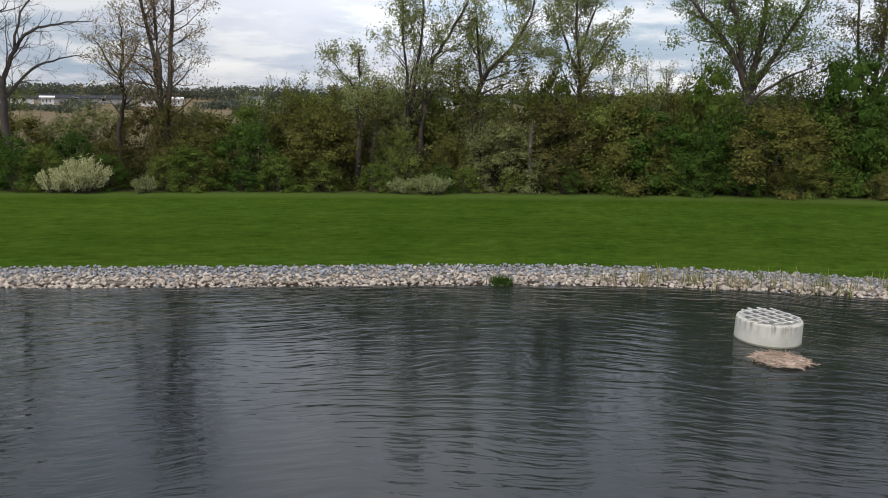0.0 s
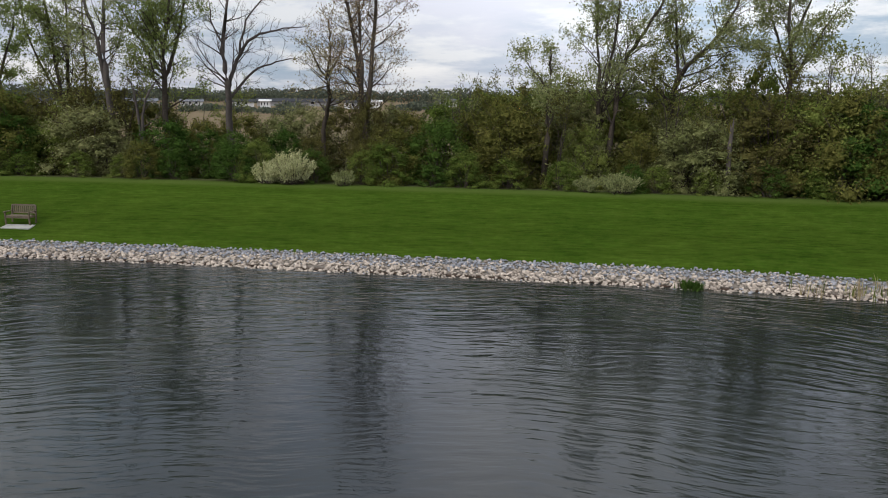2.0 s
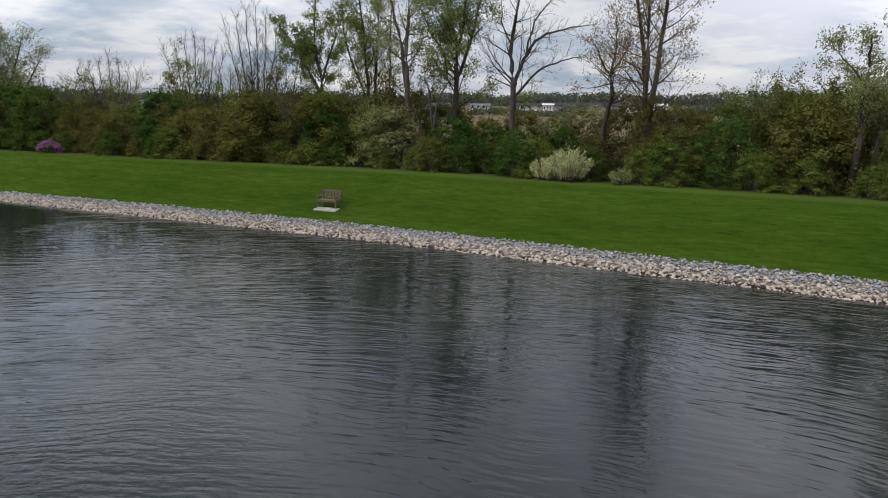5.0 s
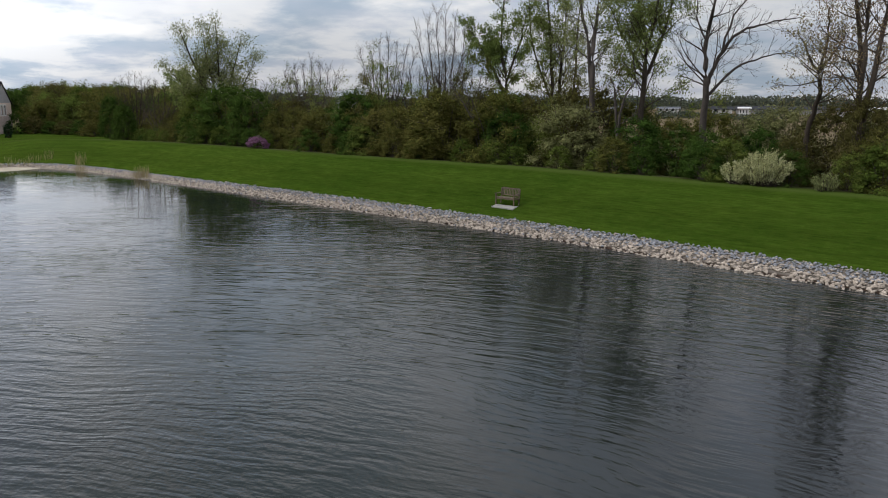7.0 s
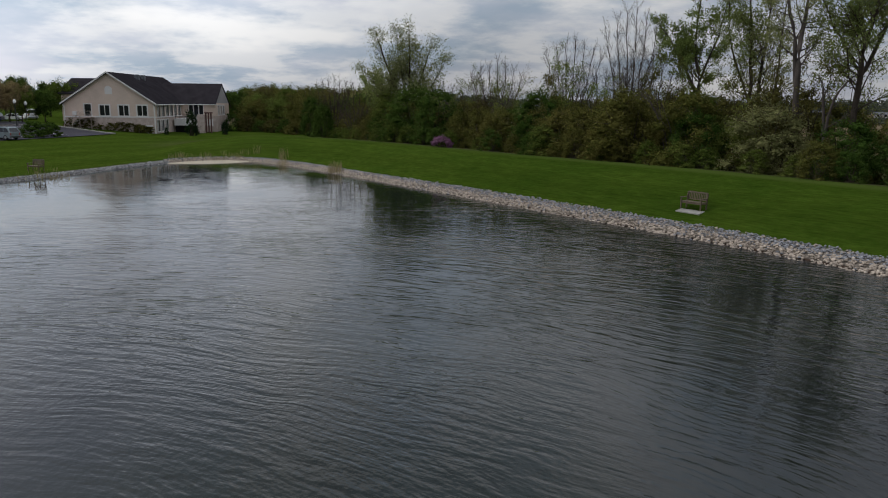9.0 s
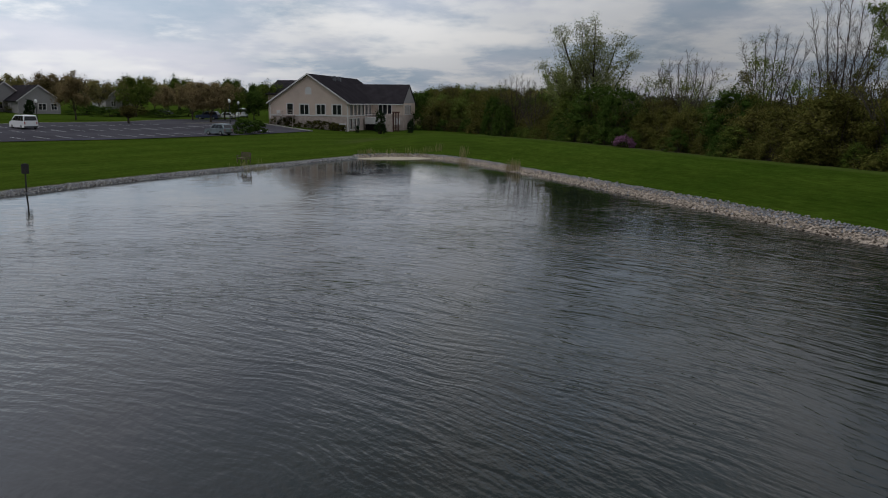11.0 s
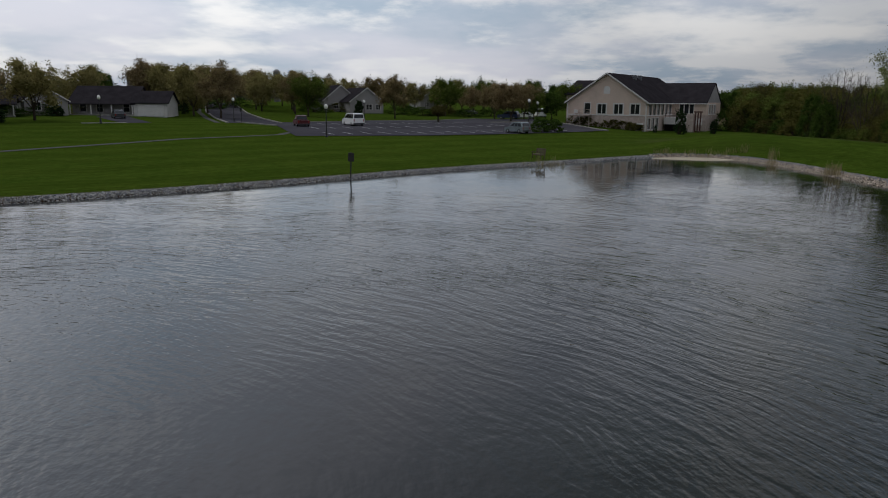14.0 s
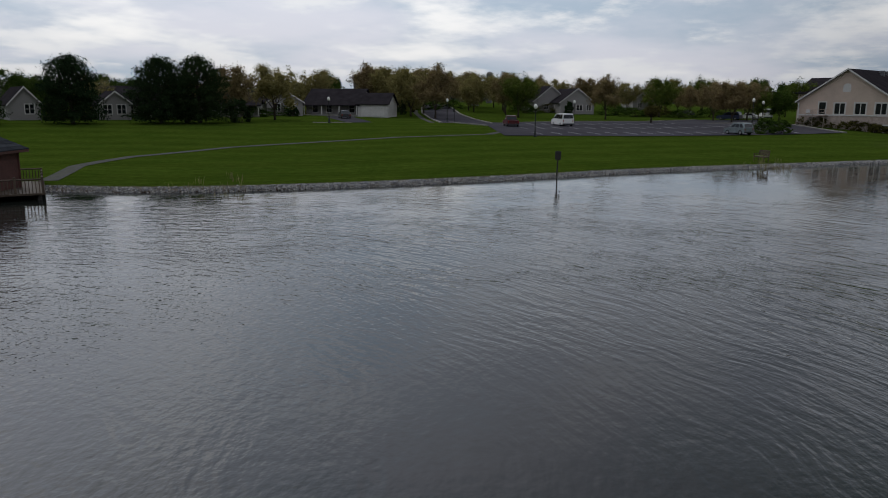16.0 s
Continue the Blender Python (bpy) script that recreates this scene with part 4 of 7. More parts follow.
def snag(x, y):
    s = Shape()
    s.tube([(0, 0, -0.3), (0.03, 0, 1.2), (-0.02, 0.03, 2.6), (0.05, 0, 3.4), (0.12, 0.02, 4.1)], [0.24, 0.20, 0.17, 0.13, 0.03], 9)
    s.tube([(0.0, 0, 3.1), (-0.10, 0.03, 3.8)], [0.10, 0.02], 5)
    solo("dead_trunk", s.moved(Matrix.Diagonal((0.66, 0.66, 0.98, 1))), M["bark_pale"], "pale broken dead tree trunk without branches", "dead tree", m=pose(x, y, ground_at(x, y)))


snag(5.0, 41.5)

# the thicket below them
UNDER = "shrubs of the thicket"
rng_u = np.random.default_rng(5)
KINDS = [("leaf_mid", "dense green wild shrub in the thicket"), ("leaf_deep", "dark green dense wild shrub in the thicket"),
         ("leaf_olive", "olive-brown wild shrub coming into leaf"), ("leaf_mid", "dense green wild shrub in the thicket"),
         ("leaf_bronze", "bronze-tinted wild shrub coming into leaf"), ("leaf_deep", "dark green dense wild shrub in the thicket"),
         ("leaf_olive", "olive-brown wild shrub coming into leaf"), ("leaf_spring", "yellow-green wild shrub in fresh leaf"),
         ("leaf_haze", "thin pale wild shrub coming into leaf")]


def north_bank(x, off):
    """The point off metres behind the northern waterline at this x."""
    line = [(50, 24), (28, 26.5), (19, 27.9), (9.5, 29.2), (0, 28.9), (-9.5, 27.9), (-26.2, 26.1), (-45.2, 23.1), (-57.1, 21.2), (-75, 17.9), (-80, 17.2), (-120, 24.5), (-150, 30)]
    xs, ys = zip(*reversed(line))
    return float(np.interp(x, xs, ys)) + off * (1.0 + 0.02 * (x < -20))


protos = []
for k, (leafname, text) in enumerate(KINDS):
    protos.append(shrub("shrub", -132 - 5 * k, 60 + 4 * k, 100 + k, 4.0, 4.0, leafname, text, leaves=5400, leaf_size=0.115, group=UNDER, lumps=30 + k % 3, shoots=1.2 if leafname in ("leaf_mid", "leaf_deep") else 2.4))


def plant(which, x, off, wide, high):
    y = north_bank(x, off)
    copy_thing(protos[which], pose(x, y, ground_at(x, y) - 0.1, 0, 0, rng_u.uniform(0, 360))).scale = (wide / 4, wide / 4, high / 4)


xs = -118.0
while xs < 48:
    gap = 0.84 if -32 < xs < -11.5 else 1.0                      # a lower stretch, over which the field shows
    far = 0.85 if xs < -60 else 0.86 if -8 < xs < 6 else 1.0
    for row, off, lo, hi in ((0, 11.9, 1.3, 2.6), (1, 14.0, 3.2, 4.9), (2, 17.0, 4.6, 6.0)):
        high = rng_u.uniform(lo, hi) * (gap if row else 1) * far * (1.08 if xs > -11.5 and row else 1)
        which = int(rng_u.choice([2, 4, 6, 4, 1, 6] if xs < -58 and row else [8, 7, 8, 6, 8, 2] if -10 < xs < 7 and row else [0, 1, 3, 5, 0, 6] if row == 0 else [0, 1, 2, 4, 5, 6, 2, 7, 3, 8] if row == 1 else [2, 6, 7, 4, 8, 0]))
        plant(which, xs + rng_u.uniform(-1.0, 1.0), off + rng_u.uniform(-0.4, 0.5), high * rng_u.uniform(0.9, 1.3) + 0.3 * (row == 0), high)
    if xs > -11.5:
        high = rng_u.uniform(5.2, 6.8)
        plant(int(rng_u.choice([0, 2, 8, 6, 7, 8])), xs + rng_u.uniform(-0.8, 0.8), 19.5 + rng_u.uniform(-0.6, 0.8), high * 1.1, high)
    xs += 2.5
# rounder small trees that rise out of it
for which, x, off, wide, high in ((0, 7.0, 16.6, 4.2, 7.4), (3, 15.6, 15.4, 5.0, 8.0), (5, 23.0, 15.0, 6.4, 8.4), (1, 25.8, 15.5, 5.4, 7.6), (4, -15.0, 13.8, 3.0, 5.0), (7, -8.0, 18.5, 6.5, 6.0), (2, 10.5, 12.8, 5.2, 5.6), (6, 18.2, 12.6, 6.4, 5.0),
                                  (6, -43.5, 13.6, 7.0, 5.6), (2, -39.0, 14.2, 6.4, 5.4), (5, -54.5, 14.4, 5.0, 5.8), (1, -69.0, 14.2, 6.0, 6.0), (5, -74.0, 14.5, 7.0, 6.4), (0, -80.0, 15.5, 7.0, 6.2)):
    plant(which, x, off, wide, high)

# thin young trees that stand up out of the thicket
YOUNG = "young trees in the thicket"
young = [tree("young_tree", -140, 70, 7.0, "slender young tree coming into leaf", 601, leaf="leaf_spring", low=0.5, leaf_size=0.12, leaves=1700, stems=3, lean=0.16, radius=0.06, kids=(4, 4, 5), group=YOUNG),
         tree("young_tree", -144, 70, 7.0, "slender bare young tree", 602, leaves=0, stems=4, lean=0.2, radius=0.055, kids=(4, 4, 5), spread=(16, 38), bark="bark_pale", group=YOUNG),
         tree("young_tree", -148, 70, 7.0, "slender young tree with olive leaf", 603, leaf="leaf_olive", low=0.5, leaf_size=0.12, leaves=2100, stems=3, lean=0.16, radius=0.06, kids=(4, 4, 5), group=YOUNG),
         tree("young_tree", -152, 70, 7.0, "slender young tree in full green leaf", 604, leaf="leaf_spring", low=0.4, leaf_size=0.13, leaves=2600, stems=2, lean=0.14, radius=0.07, kids=(4, 5, 6), group=YOUNG)]
xs = -112.0
while xs < 46:
    x = xs + rng_u.uniform(-1, 1)
    if not -23.5 < x < -12.5:
        y = north_bank(x, rng_u.uniform(13.5, 19.5))
        high = rng_u.uniform(5.2, 8.2) * (0.85 if x < -60 else 1)
        c = copy_thing(young[int(rng_u.choice([0, 1, 2, 2, 3, 0]))], pose(x, y, ground_at(x, y) - 0.1, 0, 0, rng_u.uniform(0, 360)))
        c.scale = (high / 7 * 1.05, high / 7 * 1.05, high / 7)
    xs += 3.6
spray_shrub("shrub", -18.4, 37.9, 201, 2.7, 1.75, "leaf_silver", "silvery pale-leaved shrub at the foot of the wood", 170)
spray_shrub("shrub", -19.9, 37.6, 205, 1.7, 1.15, "leaf_silver", "silvery pale-leaved shrub at the foot of the wood", 80)
spray_shrub("shrub", -15.4, 38.0, 202, 1.3, 0.85, "leaf_sage", "small grey-green shrub at the foot of the wood", 34)
spray_shrub("shrub", -0.5, 39.7, 203, 2.4, 1.05, "leaf_sage", "low grey-green shrub at the foot of the wood", 70)
spray_shrub("shrub", -2.2, 39.7, 206, 1.5, 0.8, "leaf_sage", "low grey-green shrub at the foot of the wood", 40)
shrub("shrub", -63.4, 31.2, 204, 2.3, 1.05, "leaf_pink", "low shrub covered in pink-purple blossom", leaves=1600, leaf_size=0.16, lumps=18)


# ---- at the pond: reeds, drain tower, nest, benches, post, pavilion ----
def reeds(name, places, label, seed, tall=0.9, blades=14, spread=0.22, leaf="reed", lean=0.18, width=0.022):
    rng = np.random.default_rng(seed)
    s = Shape()
    for x, y in places:
        z = max(ground_at(x, y), -0.25)
        for k in range(blades):
            bx, by = x + rng.normal() * spread, y + rng.normal() * spread
            h = tall * rng.uniform(0.45, 1.1)
            dx, dy = rng.normal() * lean * h, rng.normal() * lean * h
            w = width * rng.uniform(0.6, 1.3)
            a = rng.uniform(0, math.pi)
            ox, oy = math.cos(a) * w / 2, math.sin(a) * w / 2
            v = [(bx - ox, by - oy, z - 0.05), (bx + ox, by + oy, z - 0.05), (bx + dx * 0.4 + ox, by + dy * 0.4 + oy, z + h * 0.6), (bx + dx * 0.4 - ox, by + dy * 0.4 - oy, z + h * 0.6), (bx + dx, by + dy, z + h)]
            s.add(v, [(0, 1, 2, 3), (3, 2, 4)])
    return solo(name, s, M[leaf], label, "reeds", kind="stuff")


rng_r = np.random.default_rng(3)


def along_shore(x0, x1, n, off=0.3):
    return [(x, north_bank(x, off + rng_r.normal() * 0.3)) for x in rng_r.uniform(x0, x1, n)]


reeds("dry_reeds", along_shore(6.5, 26, 70), "dry straw-coloured reed stalks along the stony edge", 41, 0.72, 5, 0.12, width=0.03)
reeds("green_reeds", along_shore(6.0, 24, 45), "young green reeds along the stony edge", 42, 0.7, 6, 0.15, "leaf_mid")
reeds("grass_tussock", [(2.55, 28.95), (2.72, 28.92), (2.38, 28.92)], "dense green grass tussock at the waterline", 43, 0.42, 110, 0.15, "leaf_deep", 0.40, 0.03)
reeds("dry_reeds", [(-62.6 + rng_r.normal() * 0.5, 20.4 + rng_r.normal() * 0.25) for _ in range(10)], "dry reed clump at the waterline", 44, 1.1, 16, 0.18)
reeds("dry_reeds", [(-80.6 + rng_r.normal() * 0.7, rng_r.uniform(7, 18)) for _ in range(42)], "dry straw-coloured reeds at the pond's end", 45, 0.6, 10, 0.2)
reeds("dry_reeds", [(-73.5 + 3.5 * u + rng_r.normal() * 0.5, 18.4 - 0.9 * u) for u in rng_r.uniform(-1, 1, 22)], "dry reeds on the stony edge", 46, 0.8, 8, 0.2)
reeds("dry_reeds", [(-66.7 + rng_r.normal() * 0.9, -2.2 + rng_r.normal() * 0.9) for _ in range(22)], "dry reeds before a bench", 47, 0.7, 8, 0.2)
reeds("dry_reeds", [(-33.5 + rng_r.normal() * 2.5, -31 + rng_r.normal() * 1.4) for _ in range(12)], "thin dry reeds on the stony edge", 48, 0.6, 6, 0.2)


def drain_tower(x, y):
    t = thing("drain_tower", pose(x, y, 0, 0, 0, 24), "round weathered concrete drain tower with a bar grate", "drain tower")
    s = Shape()
    s.lathe([(0.80, -1.2), (1.01, -1.2), (1.01, -0.02), (1.005, 0.05), (1.0, 0.66), (0.985, 0.695), (0.96, 0.71), (0.82, 0.71), (0.80, 0.69), (0.80, -1.2)], 56)
    part("drum", s, M["drum"], t, "pale stained concrete drum", smoothed=False)
    # flat near-black disc below the grate
    part("inside", Shape().lathe([(0.0, 0.05), (0.815, 0.05)], 32), M["dark"], t, "near-black disc inside the drum")
    for k in range(5):
        o = -0.68 + 0.34 * k
        h = math.sqrt(max(0.05, 0.90 ** 2 - o * o))
        part("grate_bar", Shape().box(-h, o - 0.03, 0.712, h, o + 0.03, 0.76, bevel=0.008), M["rust_iron"], t, "pale weathered bar")
    for k in range(5):
        o = -0.68 + 0.34 * k
        h = math.sqrt(max(0.05, 0.90 ** 2 - o * o))
        part("grate_bar", Shape().box(o - 0.028, -h, 0.762, o + 0.028, h, 0.80, bevel=0.008), M["rust_iron"], t, "pale weathered bar")
    # a low skirt of damp algae where the water laps
    part("algae_ring", Shape().lathe([(1.012, -0.05), (1.018, 0.0), (1.014, 0.03), (1.010, 0.05)], 56), M["algae"], t, "greenish damp band at the waterline")


M["algae"] = plain("algae", (0.13, 0.125, 0.08), 0.8)
drain_tower(10.64, 22.58)


def nest(x, y):
    rng = np.random.default_rng(8)
    s = Shape()
    for k in range(520):
        a, r = rng.uniform(0, 2 * math.pi), rng.uniform(0, 1) ** 0.6
        px, py = math.cos(a) * r * 0.80, math.sin(a) * r * 0.60
        z = 0.02 + 0.17 * (1 - r ** 2) * rng.uniform(0.2, 1.0) + 0.05 * rng.uniform()
        b = a + math.pi / 2 + rng.normal() * 0.7
        h = rng.uniform(0.12, 0.34)
        tip = rng.normal() * 0.05
        s.tube([(px - math.cos(b) * h, py - math.sin(b) * h * 0.7, z - tip), (px, py, z + 0.02), (px + math.cos(b) * h, py + math.sin(b) * h * 0.7, z + tip)], [0.006, 0.010, 0.005], 3, caps=False)
    solo("stick_nest", s, M["twig_dry"], "low floating heap of dry brown reeds and sticks", "nest", m=pose(x, y, 0, 0, 0, -8))


nest(10.12, 20.42)


def bench(x, y, turn, label, wood="bench_wood"):
    z = ground_at(x, y)
    pad = Shape().box(-0.74, -0.50, -0.12, 0.74, 0.42, 0.02, bevel=0.01)
    if y > 0:
        solo("concrete_pad", pad, M["pad"], "pale concrete slab set in the lawn under a bench", "slab", m=pose(x, y, z - 0.02, 9 if y > 0 else 2, 0, turn))
    t = thing("garden_bench", pose(x, y, z + 0.02, 0, 0, turn) @ Matrix.Diagonal((0.9, 0.9, 0.96, 1)), label, "bench", "benches by the pond")
    w = M[wood]
    for sx in (-0.68, 0.68):
        part("leg", Shape().box(sx - 0.035, -0.30, 0, sx + 0.035, -0.23, 0.62, bevel=0.008), w, t)
        back = Shape().box(-0.035, -0.035, 0, 0.035, 0.035, 0.94, bevel=0.008)
        back.moved(pose(sx, 0.24, 0, -7, 0, 0))
        part("leg", back, w, t)
        part("armrest", Shape().box(sx - 0.05, -0.36, 0.62, sx + 0.05, 0.28, 0.66, bevel=0.012), w, t)
        part("side_rail", Shape().box(sx - 0.025, -0.23, 0.34, sx + 0.025, 0.22, 0.42, bevel=0.006), w, t)
    for k in range(5):
        y0 = -0.28 + 0.105 * k
        part("seat_slat", Shape().box(-0.66, y0, 0.425, 0.66, y0 + 0.088, 0.45, bevel=0.006), w, t)
    part("front_rail", Shape().box(-0.645, -0.285, 0.33, 0.645, -0.255, 0.42, bevel=0.006), w, t)
    for z0, h in ((0.50, 0.07), (0.88, 0.08)):
        part("back_rail", Shape().box(-0.645, -0.02, 0, 0.645, 0.02, h, bevel=0.006).moved(pose(0, 0.245 + 0.122 * z0, z0, -7, 0, 0)), w, t)
    for k in range(11):
        cx = -0.58 + 0.116 * k
        part("back_slat", Shape().box(cx - 0.032, -0.011, 0, cx + 0.032, 0.011, 0.315).moved(pose(0, 0.245 + 0.122 * 0.57, 0.57, -7, 0, 0)), w, t)


bench(-28.35, 28.8, 8, "brown slatted wooden garden bench on a concrete slab")
bench(-68.6, -3.2, 42, "dark slatted garden bench near the reeds", "bench_wood")


def shore_sign(x, y):
    t = thing("sign_post", pose(x, y, ground_at(x, y), 0, 2.0, 107), "dark wooden sign post with a small board at the water's edge", "sign")
    part("post", Shape().box(-0.045, -0.045, -0.4, 0.045, 0.045, 1.78, bevel=0.01), M["dark_wood"], t)
    part("board", Shape().box(-0.21, -0.075, 1.18, 0.21, -0.047, 1.80, bevel=0.012), M["dark_wood"], t, "dark weathered back of the board")
    part("cap", Shape().box(-0.07, -0.07, 1.78, 0.07, 0.07, 1.83, bevel=0.02), M["dark_wood"], t)


M["dark_wood"] = plain("dark_wood", (0.028, 0.025, 0.023), 0.8, scale=4, fine=20)
shore_sign(-50.9, -15.75)

M["red_wood"] = plain("red_wood", (0.085, 0.030, 0.022), 0.75, scale=3, fine=16, vary="object", spread=0.12)
M["deck_wood"] = plain("deck_wood", (0.075, 0.052, 0.034), 0.8, scale=4, fine=18, vary="object", spread=0.2)
M["shingle"] = plain("shingle", (0.040, 0.044, 0.050), 0.9, scale=2, fine=14, vary="object", spread=0.3)


def pavilion(x, y, turn):
    """A small six-sided pavilion on a deck that stands in the water's edge."""
    t = thing("pavilion", pose(x, y, 0, 0, 0, turn), "small red-brown wooden pavilion with a dark shingled roof on a deck", "pavilion")
    R_, N_ = 2.7, 6
    corner = [(R_ * math.cos(2 * math.pi * k / N_), R_ * math.sin(2 * math.pi * k / N_)) for k in range(N_)]
    deck = Shape().box(-3.5, -3.6, 0.28, 3.9, 3.6, 0.40, bevel=0.02)
    part("deck", deck, M["deck_wood"], t, "weathered deck boards")
    for px in (-3.2, 0.4, 3.6):
        for py in (-3.3, 0, 3.3):
            part("pile", Shape().tube([(px, py, -1.5), (px, py, 0.3)], [0.12, 0.12], 10), M["dark_wood"], t, "dark wooden pile")
    for k in range(N_):
        (ax, ay), (bx, by) = corner[k], corner[(k + 1) % N_]
        s = Shape()
        ux, uy = (bx - ax), (by - ay)
        nx, ny = uy / R_ * 0.05, -ux / R_ * 0.05
        s.add([(ax, ay, 0.4), (bx, by, 0.4), (bx, by, 2.6), (ax, ay, 2.6), (ax - nx, ay - ny, 0.4), (bx - nx, by - ny, 0.4), (bx - nx, by - ny, 2.6), (ax - nx, ay - ny, 2.6)],
              [(0, 1, 2, 3), (7, 6, 5, 4), (3, 2, 6, 7), (1, 5, 6, 2), (0, 3, 7, 4), (0, 4, 5, 1)])
        part("wall_panel", s, M["red_wood"], t)
        part("corner_post", Shape().box(ax - 0.07, ay - 0.07, 0.4, ax + 0.07, ay + 0.07, 2.66, bevel=0.01), M["red_wood"], t)
    roof = part("roof", Shape().lathe([(3.25, 2.52), (3.28, 2.60), (0.35, 4.05), (0.05, 4.25)], 6), M["shingle"], t, "dark grey shingled roof")
    for ring in range(9):
        r0, z0 = 3.31 - 0.325 * ring, 2.585 + 0.161 * ring
        part("shingle_course", Shape().lathe([(r0, z0), (r0 + 0.005, z0 + 0.03), (r0 - 0.35, z0 + 0.185)], 6), M["shingle"], roof)
    part("fascia", Shape().lathe([(3.20, 2.42), (3.30, 2.42), (3.30, 2.56), (3.20, 2.56)], 6), M["red_wood"], t)
    for run, (x0, y0, x1, y1) in enumerate(((3.8, -3.5, 3.8, 3.5), (-3.4, 3.5, 3.8, 3.5), (-3.4, -3.5, 3.8, -3.5))):
        n = int(math.hypot(x1 - x0, y1 - y0) / 0.16)
        part("rail", Shape().tube([(x0, y0, 1.14), (x1, y1, 1.14)], [0.045, 0.045], 4), M["deck_wood"], t)
        for k in range(n + 1):
            u = k / n
            px, py = x0 + (x1 - x0) * u, y0 + (y1 - y0) * u
            big = k % 12 == 0
            part("railing_post" if big else "picket", Shape().box(px - (0.06 if big else 0.022), py - (0.06 if big else 0.022), 0.4, px + (0.06 if big else 0.022), py + (0.06 if big else 0.022), 1.28 if big else 1.16), M["deck_wood"], t)


pavilion(-24.6, -41.6, 145)

# a pale bar of gravel and silt at the pond's end
def silt_bar():
    s = Shape()
    n = 40
    top = [(-78.6 + 2.3 * math.cos(a) * (1 + 0.08 * math.sin(3 * a)), 11.9 + 4.1 * math.sin(a) * (1 + 0.06 * math.cos(5 * a)), 0.035) for a in np.linspace(0, 2 * math.pi, n, endpoint=False)]
    rim = [(-78.6 + 2.9 * math.cos(a), 11.9 + 4.8 * math.sin(a), -0.12) for a in np.linspace(0, 2 * math.pi, n, endpoint=False)]
    s.add([(-78.6, 11.9, 0.06)] + top + rim, [(0, 1 + k, 1 + (k + 1) % n) for k in range(n)] + [(1 + k, 1 + n + k, 1 + n + (k + 1) % n, 1 + (k + 1) % n) for k in range(n)])
    solo("silt_bar", s, M["silt"], "pale flat bar of silt at the pond's end", "sand bar", kind="structure")


M["silt"] = plain("silt", (0.40, 0.35, 0.27), 0.95, 0.8, 1.1, 0.8, 12)
silt_bar()


# ---- the stone edging ----
def stone(rng, size):
    """Corners and faces of one rough broken stone."""
    g = (1 + 5 ** 0.5) / 2
    v = np.array([(-1, g, 0), (1, g, 0), (-1, -g, 0), (1, -g, 0), (0, -1, g), (0, 1, g), (0, -1, -g), (0, 1, -g), (g, 0, -1), (g, 0, 1), (-g, 0, -1), (-g, 0, 1)]) / 1.9
    v = v * rng.uniform(0.72, 1.22, (12, 1)) * np.array([rng.uniform(0.8, 1.35), rng.uniform(0.7, 1.1), rng.uniform(0.5, 0.85)]) * size * 0.5
    a = Euler((rng.uniform(-0.5, 0.5), rng.uniform(-0.5, 0.5), rng.uniform(0, 6.28))).to_matrix()
    return v @ np.array(a).T


STONE_FACES = [(0, 11, 5), (0, 5, 1), (0, 1, 7), (0, 7, 10), (0, 10, 11), (1, 5, 9), (5, 11, 4), (11, 10, 2), (10, 7, 6), (7, 1, 8),
               (3, 9, 4), (3, 4, 2), (3, 2, 6), (3, 6, 8), (3, 8, 9), (4, 9, 5), (2, 4, 11), (6, 2, 10), (8, 6, 7), (9, 8, 1)]


